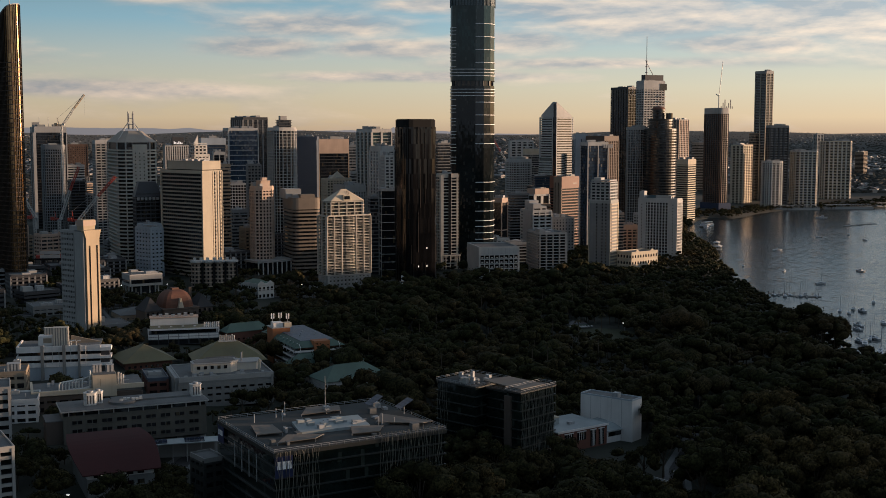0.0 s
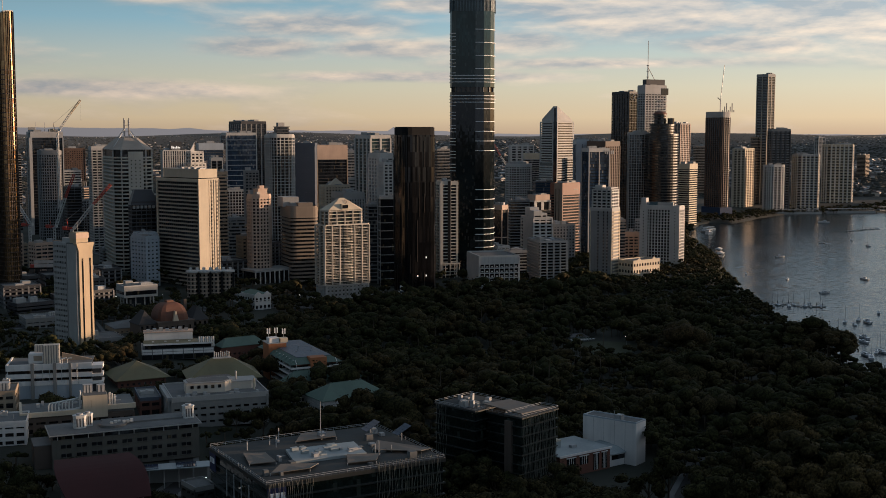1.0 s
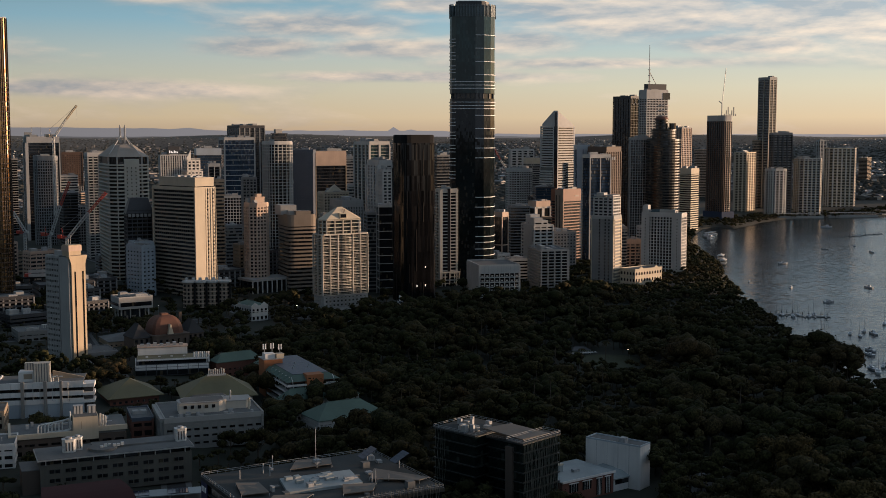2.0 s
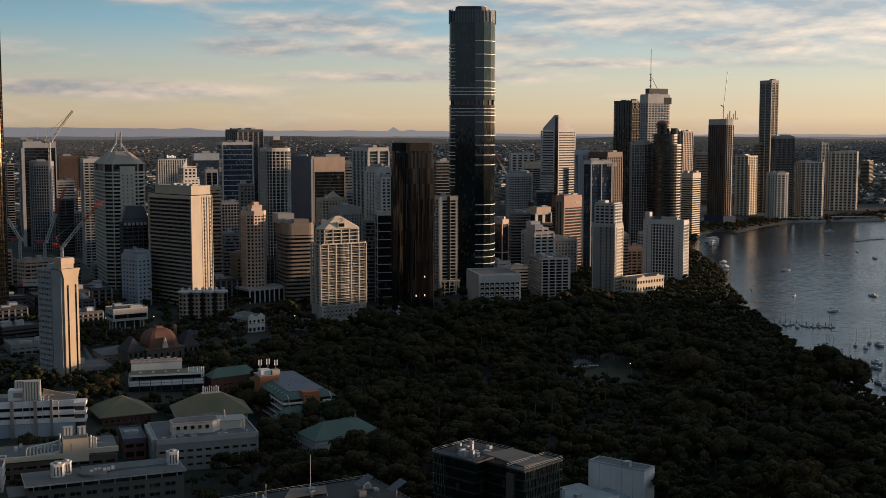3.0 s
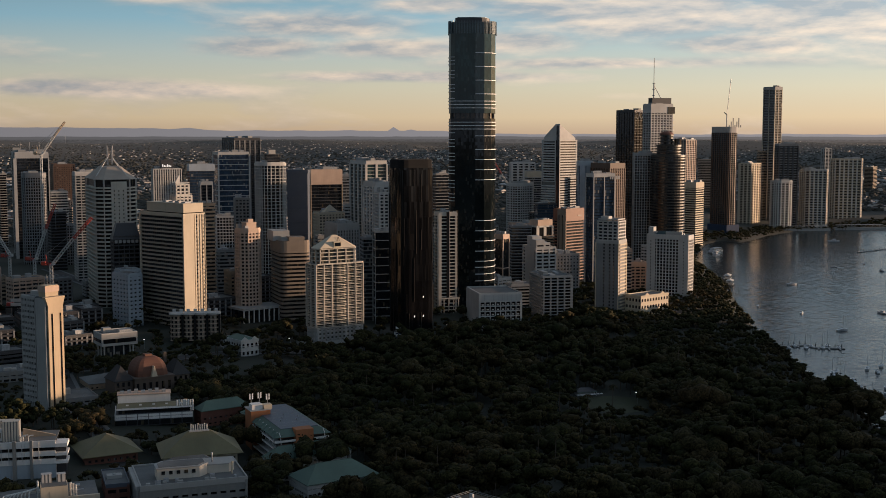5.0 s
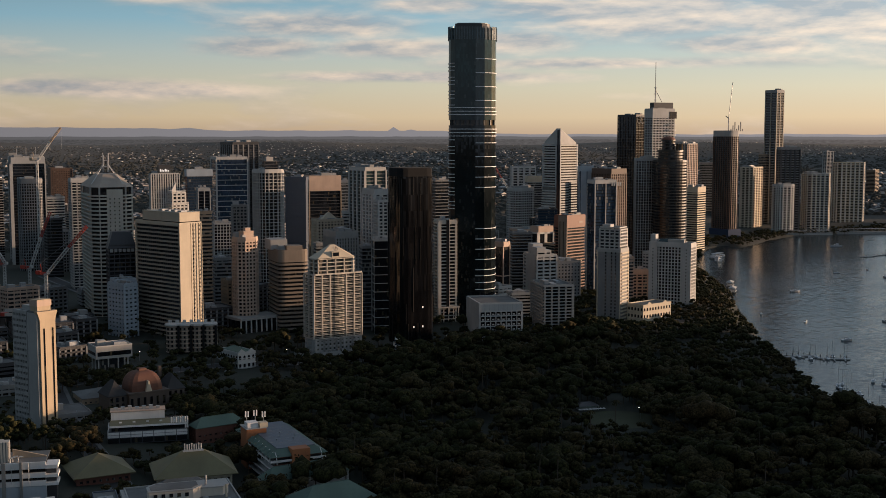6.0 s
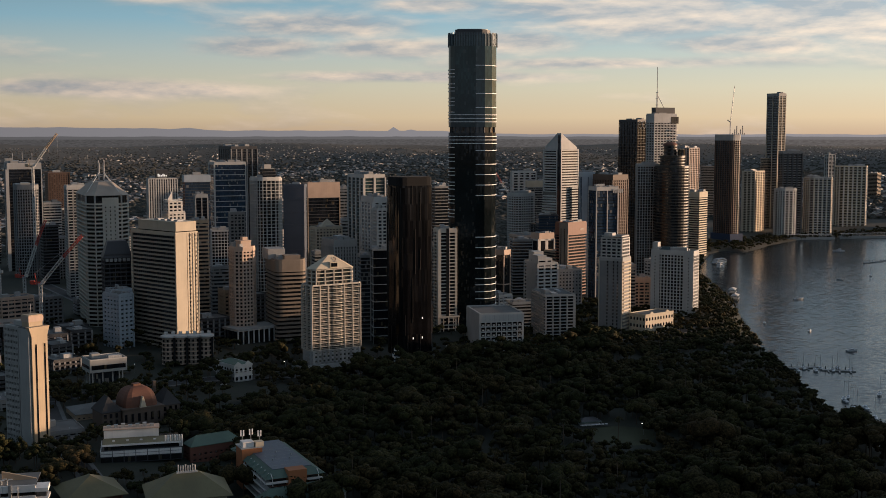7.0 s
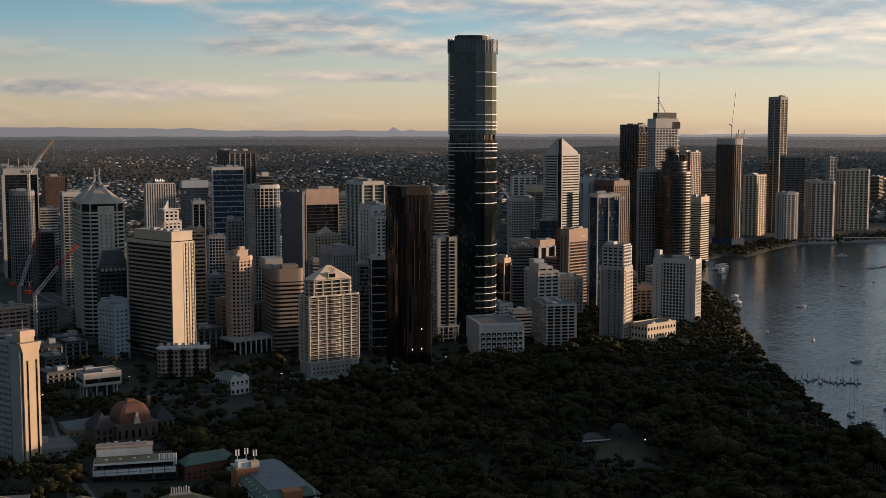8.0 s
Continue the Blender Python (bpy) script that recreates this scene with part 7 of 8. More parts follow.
PALEROOF = wall("pale_roof_membrane", (0.33, 0.37, 0.38), 0.6, 0.35)
PANEL = glazing("solar_cells", (0.02, 0.03, 0.06), share=0.0, cell=(1.0, 1.7, 1.0), tilt=0.0)


# ---- the campus in the foreground ----
science_block("dark glass campus building with slanted facade fins and a busy roof", (-59.0, 416.0), 30, 69.5, 57.3, 34.6, )
atrium_block("dark glass campus block with slanted fins and a roof deck", (32.0, 492.0), 47, 23.4, 47.8, 39.4, )
fly_tower("white rendered windowless theatre fly tower", (86.3, 546.0), 52, 4.2, 27.4, 24.0, )
theatre_wing("red brick theatre wing with pale roofs and white-framed windows", (50.6, 525.6), 36, 29.5, 24.0, 14.5)
teach_block("dark olive brick teaching block with paired windows", (-166.7, 525.0), 23, 63.0, 19.6, 24.2)
duct_block("brown laboratory block with a cream tower and white rooftop ducts", (-195.9, 572.0), 20, 51.1, 26.0, 21.5)
band_block("white-banded campus block with ribbed rooftop plant", (-226.9, 640.0), 12, 43.0, 24.0, 31.5)
panel_hall("white panelled flat-roofed hall", (-184.2, 752.0), 14, 43.5, 26.0, 21.2, )
terrace_block("orange brick campus building with white balconies and a blue-grey roof", (-83.6, 691.6), 25, 26.5, 64.0, 23.6)
flat_block("plain dark red brick campus block", (-150.4, 612.0), 20, 9.9, 26.0, 20.5, BRICK, SLATEBLUE, plant_n=1)
crowned_block("grey flat-roofed campus block with a pale raised storey", (-131.7, 600.0), 20, 47.0, 36.0, 23.2)
flat_block("small white flat-roofed block with strip windows", (-203.7, 556.0), 15, 14.5, 20.0, 21.5, CAMPUSWHITE, CAMPUSWHITE, plant_n=1)
flat_block("tan office block with window strips", (-223.8, 600.0), 15, 14.2, 20.0, 26.0, TAN, TAN, plant_n=2)
flat_block("white-railed terraced apartment block", (-162.0, 420.0), 30, 10.3, 26.0, 34.2, CONC, CONC, fl=3.2, bh=1.2, plant_n=1)
flat_block("pale concrete block at the edge of the campus", (-195.2, 520.0), 20, 6.7, 20.0, 35.1, CONC, CONC, plant_n=1)
flat_block("low dark pavilion beside the science building", (-91.6, 458.0), 37, 8.1, 6.9, 20.5, SOOT, SMOKE, plant_n=0)
flat_block("small white pavilion among trees", (80.7, 464.0), 40, 10.9, 3.4, 5.8, WHITE, WHITE, plant_n=0)
solar_walk("covered walk with solar panels on its roof", (-126.7, 503.0), 15, 32.0, 26.0, 14.7, )
house("brick house with an olive hipped roof", (-177.0, 672.0), 28, 25.3, 26.0, 17.6, BRICK, OLIVEROOF, 8.0, over=2.6)
hall, hall_h = house("cream hall under a wide olive hipped roof with white vent stacks", (-135.7, 668.0), 18, 34.7, 26.0, 18.6, CREAM, OLIVEROOF, 9.6, over=3.0)
for i in range(8):                                   # vent stacks in a row along the ridge
    rod(hall, "vent_stack", (13.4 + 1.15 * i, 13.0, hall_h + 8.0), (13.4 + 1.15 * i, 13.0, hall_h + 12.6 + 0.5 * (i % 3 == 0)), 0.36, WHITE)
part("vent_plinth", box(12.4, 12.0, hall_h + 7.4, 22.6, 14.0, hall_h + 9.7), WHITE, hall)
house("white verandah building with a green hipped roof", (-61.4, 632.0), 32, 37.6, 20.4, 14.8, WHITE, GREENROOF, 7.0, gap=2.4, pw=0.5)
house("low building with a green hipped roof", (-83.0, 668.0), 32, 43.5, 11.2, 16.3, WHITE, GREENROOF, 6.0)
house("brick building with a green hipped roof", (-137.2, 765.0), 35, 29.5, 10.2, 19.3, BRICK, GREENROOF, 5.0)
red_hall("grey hall under a broad curved dark red roof", (-136.5, 455.0), 25, 26.8, 40.0, 16.0)
flat_block("low flat block at the foot of the cream tower", (-238.0, 800.0), 30, 30.2, 26.0, 17.3, SMOKE, GREY, plant_n=3)
house("low stone wing with a slate roof", (-226.7, 850.0), 30, 47.2, 26.0, 17.3, TAN, ROOFING, 4.0)
flat_block("low grey concrete podium block", (-295.1, 870.0), 30, 36.2, 26.0, 20.4, SMOKE, SMOKE, plant_n=4)


# ---- parliament quarter ----
def domed_hall(x, y, z):
    root = thing("parliament_house", "stone hall under a brown copper dome with slate wings", "building", x, y, z, 35)
    part("wall", box(-13, -12, 0, 13, 12, 10), SOOTSTONE, root)
    part("cornice", box(-13.5, -12.5, 9.6, 13.5, 12.5, 10.4), SOOTSTONE, root)
    v = []
    for j in range(9):
        a = j * math.pi / 2 / 9
        w = math.cos(a) ** 0.7
        v += [(px, py, 10.4 + 12 * math.sin(a)) for px, py in cut(rect(22 * w, 20 * w, -11 * w, -10 * w), 4.0 * w, 2)]
    k = 12
    f = [(k * j + i, k * j + (i + 1) % k, k * (j + 1) + (i + 1) % k, k * (j + 1) + i) for j in range(8) for i in range(k)] + [tuple(range(8 * k, 9 * k))]
    part("dome", mesh_of("dome", v, f), COPPER, root, "weathered brown copper dome")
    part("lantern", box(-2.4, -2.2, 21.5, 2.4, 2.2, 23.5), COPPER, root)
    part("dormer", prism([(-2.0, -12), (2.0, -12), (2.0, -7), (-2.0, -7)], 10.4, 16, [(-0.3, -12, 17), (0.3, -12, 17), (0.3, -7, 17), (-0.3, -7, 17)]), CREAM, root)
    for s in (-1, 1):
        part("wing_wall", box(s * 25 if s < 0 else 13.2, -9, 0, -13.2 if s < 0 else 25, 9, 9), SOOTSTONE, root)
        p = rect(12, 18, -25.2 if s < 0 else 13.2, -9)
        hip(root, p, 9, 9.0, ROOFSLATE, 0.5)
        for i in range(3):
            for r in range(2):
                xx = (-24 if s < 0 else 14.5) + 3.6 * i
                part("window", box(xx, -9.15, 1.5 + 4 * r, xx + 1.6, -8.9, 4.2 + 4 * r), GLASSBLACK, root)
    for i in range(6):
        part("arch_window", box(-12 + 4.2 * i, -12.15, 2, -10.4 + 4.2 * i, -11.9, 7), GLASSBLACK, root)
    part("chimney", box(14, 7, 15, 16, 9, 22), SOOTSTONE, root)
    return root


ROOFSLATE = wall("slate_roof", (0.034, 0.034, 0.037), 0.8, 0.4)
domed_hall(-189.6, 852, 14)


def box_on_stilts(x, y, z, yaw):
    root = thing("office_pavilion", "white box-shaped building raised on slender columns", "building", x, y, z, yaw)
    part("upper_box", box(0, 0, 12, 26, 20, 20.5), CONC, root)
    part("strip_window", box(1.2, -0.15, 14, 25, 0.2, 17.0), GLASSBLACK, root)
    part("side_strip_window", box(-0.15, 1, 14.4, 0.2, 19, 16.6), GLASS, root)
    parapet(root, rect(26, 20), 20.51, WHITE, 0.8)
    for i in range(4):
        for j in range(3):
            part("column", box(2 + 7.0 * i, 2 + 7.5 * j, 0, 2.8 + 7.0 * i, 2.8 + 7.5 * j, 12), CONC, root)
    part("lobby", box(5, 5, 0, 21, 18, 11.9), GLASS, root)
    plant(root, 26, 20, 20.6, 77, n=3)


box_on_stilts(-241, 930, 16, 32)


def scallop_flats(x, y, z, yaw):
    root = thing("apartment_block", "brown apartment block with a scalloped pale roof edge", "building", x, y, z, yaw)
    for i in range(4):
        c = (5 + 9.6 * i, 4)
        bay = part("bay", prism(disc(4.6, 14, *c), 0, 21), TAUPE, root)
        part("bay_roof", prism(disc(6.0, 16, *c), 21 - 0.01 * i, 22.2 + 0.01 * i), WHITE, root)
        for q in range(6):
            part("bay_slab", prism(disc(5.1, 14, *c), 3.3 * q + 0.1, 3.3 * q + 0.5), PINK, bay)
            for a in (-2.3, -1.57, -0.8):
                x, y = c[0] + 4.55 * math.cos(a), c[1] + 4.55 * math.sin(a)
                part("window", box(-0.7, -0.2, 0, 0.7, 0.2, 1.7), GLASSBLACK, bay, at=(x, y, 3.3 * q + 1.2), rz=a + math.pi / 2)
        part("slot", box(c[0] + 4.1, -0.4, 0, c[0] + 5.5, 3, 20.8), MATTBLACK, root)
    part("back_block", box(0, 6, 0, 39, 16, 21.5), TAUPE, root)
    for i in range(7):
        rod(root, "roof_pole", (3 + 5.5 * i, 5, 22), (3 + 5.5 * i, 5, 25), 0.18, WHITESTEEL)
        part("roof_hood", box(1.5 + 5.5 * i, 9, 21.5, 4 + 5.5 * i, 12, 24), WHITE, root)


scallop_flats(-214, 1026, 15.5, 8)


# ---- trees ----
LEAF = leafage("dark_leaves", (0.033, 0.037, 0.014), (0.066, 0.062, 0.023), (0.080, 0.056, 0.024))
# olive leaves with golden sunlight put into the base colour
LEAFGOLD = leafage("olive_sunlit_leaves", (0.080, 0.068, 0.028), (0.16, 0.120, 0.048), (0.125, 0.076, 0.030))
# far leaves greyed and lightened: distance haze put into the colour
LEAFFAR = leafage("hazed_far_leaves", (0.105, 0.108, 0.094), (0.120, 0.118, 0.104), (0.120, 0.108, 0.094))
BARK = wall("bark", (0.10, 0.075, 0.055), 0.9)


def clump_points(rng, r, h, lobes):
    """Centres of the crown's lobes: uneven, with gaps between them."""
    outl = []
    for i in range(lobes):
        a, q = rng.uniform(0, 6.283), math.sqrt(rng.random())
        z = h * (0.44 + 0.42 * math.sqrt(max(0.0, 1 - q * q)) + rng.uniform(-0.10, 0.10))
        outl.append((q * r * 0.92 * math.cos(a), q * r * 0.92 * math.sin(a), z, rng.uniform(0.30, 0.48) * r))
    return outl


def crown_data(seed, r, h, lobes, leaves, size):
    """Leaf sprays as small bent quads, set on the skins of the lobes."""
    rng = np.random.default_rng(seed)
    prng = random.Random(seed)
    pts = clump_points(prng, r, h, lobes)
    k = leaves // lobes
    V, N = [], []
    for x, y, z, s in pts:
        d = rng.normal(size=(k, 3))
        d[:, 2] = np.abs(d[:, 2]) * 0.9 - 0.25
        d /= np.linalg.norm(d, axis=1)[:, None]
        rad = s * rng.uniform(0.75, 1.12, (k, 1))
        V.append(np.array([x, y, z]) + d * rad * np.array([1, 1, 0.85]))
        N.append(d)
    V, N = np.concatenate(V), np.concatenate(N)
    N = N + rng.normal(scale=0.30, size=N.shape)
    N /= np.linalg.norm(N, axis=1)[:, None]
    t1 = np.cross(N, rng.normal(size=N.shape))
    t1 /= np.linalg.norm(t1, axis=1)[:, None]
    t2 = np.cross(N, t1)
    sz = size * rng.uniform(0.6, 1.4, (len(V), 1))
    q = np.stack([V - t1 * sz, V - t2 * sz * 0.7 + N * sz * 0.2, V + t1 * sz, V + t2 * sz * 0.7 + N * sz * 0.2], 1)
    return q.reshape(-1, 3)


def quads(name, verts):
    me = bpy.data.meshes.new(name)
    n = len(verts) // 4
    me.vertices.add(len(verts))
    me.vertices.foreach_set("co", verts.astype(np.float32).ravel())
    me.loops.add(len(verts))
    me.loops.foreach_set("vertex_index", np.arange(len(verts), dtype=np.int32))
    me.polygons.add(n)
    me.polygons.foreach_set("loop_start", np.arange(0, len(verts), 4, dtype=np.int32))
    me.polygons.foreach_set("loop_total", np.full(n, 4, dtype=np.int32))
    me.update(calc_edges=True)
    return me


def polys(name, verts, faces, smooth=False):
    """A mesh from arrays, all faces with the same number of corners."""
    me = bpy.data.meshes.new(name)
    n, c = faces.shape
    me.vertices.add(len(verts))
    me.vertices.foreach_set("co", verts.astype(np.float32).ravel())
    me.loops.add(n * c)
    me.loops.foreach_set("vertex_index", faces.astype(np.int32).ravel())
    me.polygons.add(n)
    me.polygons.foreach_set("loop_start", np.arange(0, n * c, c, dtype=np.int32))
    me.polygons.foreach_set("loop_total", np.full(n, c, dtype=np.int32))
    me.update(calc_edges=True)
    if smooth:
        me.polygons.foreach_set("use_smooth", np.ones(n, bool))
    return me


def limbs(seed, r, h):
    rng = random.Random(seed)
    data = []
    for i in range(6):
        a = i * 1.05 + rng.uniform(-0.3, 0.3)
        data.append(bar_data((0, 0, h * rng.uniform(0.25, 0.4)), (r * 0.6 * math.cos(a), r * 0.6 * math.sin(a), h * rng.uniform(0.6, 0.85)), 0.16, 5))
    v, f = [], []
    for j, (z, q) in enumerate(((0, 0.55), (h * 0.2, 0.4), (h * 0.45, 0.3), (h * 0.75, 0.12))):
        v += [(q * math.cos(i * math.pi / 4), q * math.sin(i * math.pi / 4), z) for i in range(8)]
    f = [(8 * j + i, 8 * j + (i + 1) % 8, 8 * j + 8 + (i + 1) % 8, 8 * j + 8 + i) for j in range(3) for i in range(8)]
    data.append((v, f))
    return joined(data)


bm = bmesh.new()
bmesh.ops.create_icosphere(bm, subdivisions=1, radius=1.0)
ICO1_V = np.array([tuple(v.co) for v in bm.verts])
ICO1_F = np.array([[v.index for v in f.verts] for f in bm.faces])
bm.free()


def lump_data(seed, r, h, lobes, base_v, base_f):
    """The closed, knobbly body of a crown under its leaf sprays."""
    rng = np.random.default_rng(seed + 900)
    V, F, o = [], [], 0
    for x, y, z, s in clump_points(random.Random(seed), r, h, lobes):
        k = rng.uniform(0.68, 1.15, (len(base_v), 1))
        V.append(np.array([x, y, z]) + base_v * k * s * np.array([0.94, 0.94, 0.80]))
        F.append(base_f + o)
        o += len(base_v)
    return np.concatenate(V), np.concatenate(F)


def crown_mesh(seed, r, h, lobes, leaves, size):
    v, f = lump_data(seed, r, h, lobes, ICO1_V, ICO1_F)
    q = crown_data(seed, r, h, lobes, leaves, size)
    n = len(v)
    tri = np.arange(len(q)).reshape(-1, 4) + n
    return polys("crown", np.concatenate([v, q]), np.concatenate([f, tri[:, [0, 1, 2]], tri[:, [0, 2, 3]]]))


KINDS = []
for k in range(10):
    r, h = (5.0 + 0.7 * k, 11 + 1.1 * ((k * 7) % 9))
    KINDS.append((crown_mesh(k, r, h, 12 + k % 5, 1150, 0.44), limbs(k, r, h), r, h))
GOLD = [(crown_mesh(50 + k, 6.5 + k, 16 + 2 * k, 16, 1500, 0.40), limbs(50 + k, 6.5, 16 + 2 * k), 6.5 + k, 16 + 2 * k) for k in range(3)]


def tree(kind, x, y, turn, size, leaf, label, z=None):
    crown_me, limb_me, r, h = kind
    root = thing("tree", label, "tree", x, y, high(x, y) - 0.3 if z is None else z, turn, group="garden trees")
    root.scale = (size, size, size)
    part("trunk", limb_me, BARK, root)
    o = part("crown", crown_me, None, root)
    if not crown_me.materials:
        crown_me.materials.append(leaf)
    return root


BOXES = []
for o in scene.objects:
    if o.parent is None and o.type == "EMPTY":
        lo, hi = [1e9, 1e9], [-1e9, -1e9]
        for c in o.children:
            if c.type == "MESH" and c.name.split(".")[0] in ("core", "wall", "podium", "canopy", "front_wall", "back_block", "lobby", "side_wing"):
                for q in c.bound_box:
                    lo = [min(lo[0], q[0]), min(lo[1], q[1])]
                    hi = [max(hi[0], q[0]), max(hi[1], q[1])]
        if hi[0] > lo[0]:
            BOXES.append((o.matrix_world.inverted(), lo, hi))


def on_building(x, y, gap):
    for m, lo, hi in BOXES:
        p = m @ Vector((x, y, 0))
        if lo[0] - gap < p.x < hi[0] + gap and lo[1] - gap < p.y < hi[1] + gap:
            return True
    return False


rng = random.Random(11)
spots = []
grid = {}
cand = np.random.default_rng(12).uniform((-330, 300), (300, 1190), (60000, 2))
bank_far = to_line(cand[:, 0], cand[:, 1], LEFT_BANK)
cand = cand[~in_river(cand[:, 0], cand[:, 1]) & (bank_far > 6.5)]
for x, y in cand.tolist():
    if len(spots) >= 2900:
        break
    street = 985 + 0.60 * (x + 150)                  # line of the street behind the gardens
    garden = y < min(street, 1175) and y > 560 and x > np.interp(y, [560, 700, 850, 960, 1010], [-60, -95, -158, -215, -215])
    bottom = y <= 560 and x > -30
    campus = not garden and not bottom
    if y > street + (25 if x > -150 else 0):
        continue
    if 1165 < y and x < 60:
        continue
    if campus and rng.random() < (0.35 if y < 700 else 0.08):
        continue
    if garden and (math.hypot((x - 114) / 22, (y - 842) / 36) < 1 or math.hypot((x - 97) / 13, (y - 852) / 32) < 1):   # lawn with a kiosk
        continue
    if -162 < x < -106 and 930 < y < 990:                              # forecourt of the mansion
        continue
    if abs(x - (92 + 0.1 * (y - 460))) < 4 and y < 520:
        continue
    grove = noise.noise(Vector((x * 0.017, y * 0.017, 3.0)))
    need = 6.6 + 2.6 * grove if not campus else 5.6
    if (x > 150 and y > 1000) or (x > 225 and y > 860) or (745 < y < 812 and 66 < x < 146):
        need = 4.8
    if garden and noise.noise(Vector((x * 0.03, y * 0.03, 9.0))) < -0.56:
        continue
    if 34 < x < 96 and 494 < y < 548:                               # open ground before the theatre
        continue
    cell = (int(x // 8), int(y // 8))
    if any(math.hypot(x - a, y - b) < need for i in (-1, 0, 1) for j in (-1, 0, 1) for a, b in grid.get((cell[0] + i, cell[1] + j), ())):
        continue
    if on_building(x, y, 6.5 if campus else 3.5):
        continue
    if campus and (on_building(x, y + 13, 2.5) or on_building(x, y + 22, 2.5)):
        continue
    grid.setdefault(cell, []).append((x, y))
    spots.append((x, y, campus))
far_bank = np.random.default_rng(14).uniform((250, 1180), (900, 2500), (16000, 2))
fb = to_line(far_bank[:, 0], far_bank[:, 1], LEFT_BANK)
far_bank = far_bank[~in_river(far_bank[:, 0], far_bank[:, 1]) & (fb > 2.5) & (fb < np.where(far_bank[:, 1] > 1750, 60, 75))]
for x, y in far_bank.tolist():
    if rng.random() < 0.75 or y < 1500:
        cell = (int(x // 8), int(y // 8))
        if not on_building(x, y, 4) and not any(math.hypot(x - a, y - b) < 7 for i in (-1, 0, 1) for j in (-1, 0, 1) for a, b in grid.get((cell[0] + i, cell[1] + j), ())):
            grid.setdefault(cell, []).append((x, y))
            spots.append((x, y, True))
kerbs = np.random.default_rng(17).uniform((-420, 860), (60, 1230), (2200, 2))
added = 0
for x, y in kerbs.tolist():
    if added < 300 and y > 960 + 0.60 * (x + 150) and not on_building(x, y, 3):
        cell = (int(x // 8), int(y // 8))
        if not any(math.hypot(x - a, y - b) < 6 for i in (-1, 0, 1) for j in (-1, 0, 1) for a, b in grid.get((cell[0] + i, cell[1] + j), ())):
            grid.setdefault(cell, []).append((x, y))
            spots.append((x, y, True))
            added += 1
streets = np.random.default_rng(15).uniform((-420, 860), (300, 1900), (5000, 2))
for x, y in streets.tolist():
    if y > 1000 + 0.60 * (x + 150) and len(spots) < 3400 and rng.random() < 0.35 and x < 0.2 * y - 10:
        if not on_building(x, y, 3):
            spots.append((x, y, True))
parks = np.random.default_rng(16).uniform((30, 1130), (300, 1420), (1500, 2))
for x, y in parks.tolist():
    if not on_building(x, y, 2.5) and not in_river(np.array([x]), np.array([y]))[0] and to_line(np.array([x]), np.array([y]), LEFT_BANK)[0] > 6:
        cell = (int(x // 8), int(y // 8))
        if not any(math.hypot(x - a, y - b) < 6 for i in (-1, 0, 1) for j in (-1, 0, 1) for a, b in grid.get((cell[0] + i, cell[1] + j), ())):
            grid.setdefault(cell, []).append((x, y))
            spots.append((x, y, True))
spots.sort(key=lambda s: s[1] - (0 if not s[2] else 0))
near = [s for s in spots if s[1] > 400][:290]
rest = spots[len([s for s in spots if s[1] <= 400]) + 290:] + [s for s in spots if s[1] <= 400]
for i, (x, y, campus) in enumerate(near):
    gold = (60 < x < 95 and y < 560 and rng.random() < 0.25) or (x > 95 and y < 660 and rng.random() < 0.5) or rng.random() < 0.04
    kind = rng.choice(GOLD) if gold else KINDS[rng.randrange(10)]
    tree(kind, x, y, rng.uniform(0, 360), rng.choice((0.6, 0.75, 0.9, 1.0, 1.15, 1.35)) * rng.uniform(0.9, 1.1) * (0.68 if x < -160 and y > 600 else 0.75 if campus else 1.0), LEAFGOLD if gold else LEAF, "olive leafy tree with golden light in its leaf colour and pale limbs" if gold else "dark green broad-crowned garden tree")
for x, y, size, kind in ((153, 541, 1.35, 2), (147, 560, 1.15, 1), (160, 566, 1.0, 0), (262, 800, 1.1, 2), (119, 486, 0.85, 0), (110, 495, 0.8, 1), (163, 494, 0.9, 0), (196, 560, 0.95, 1), (142, 470, 0.85, 2), (128, 478, 0.8, 0),
                         (178, 512, 0.9, 1), (60, 478, 0.7, 0), (36, 478, 0.7, 1), (12, 470, 0.7, 2), (210, 600, 0.9, 0)):
    tree(GOLD[kind], x, y, (x * 37) % 360, size, LEAFGOLD, "olive leafy tree with golden light in its leaf colour and pale limbs")
for x, y, size in ((-78, 582, 0.8), (-86, 590, 0.9), (-70, 590, 0.75), (-92, 578, 0.8), (-100, 596, 0.7), (-66, 606, 0.8), (-56, 600, 0.7), (-74, 615, 0.8), (-50, 612, 0.75), (-40, 600, 0.8), (-84, 640, 0.7), (-92, 648, 0.7), (-176, 706, 0.6), (-160, 712, 0.6), (-138, 716, 0.6)):
    tree(KINDS[int(abs(x) + y) % 10], x, y, (x * 53) % 360, size, LEAF, "dark green broad-crowned campus tree")
# the rest of the gardens as one canopy
BASES = []
for k in range(9):
    r, h, lobes = 5.2 + 0.7 * k, 11 + (k * 5) % 8, 8 + k % 3
    v, f = lump_data(100 + k, r, h, lobes, ICO1_V, ICO1_F)
    q = crown_data(100 + k, r, h, lobes, 150, 0.62)
    tri = np.arange(len(q)).reshape(-1, 4) + len(v)
    BASES.append((np.concatenate([v, q]), np.concatenate([f, tri[:, [0, 1, 2]], tri[:, [0, 2, 3]]])))


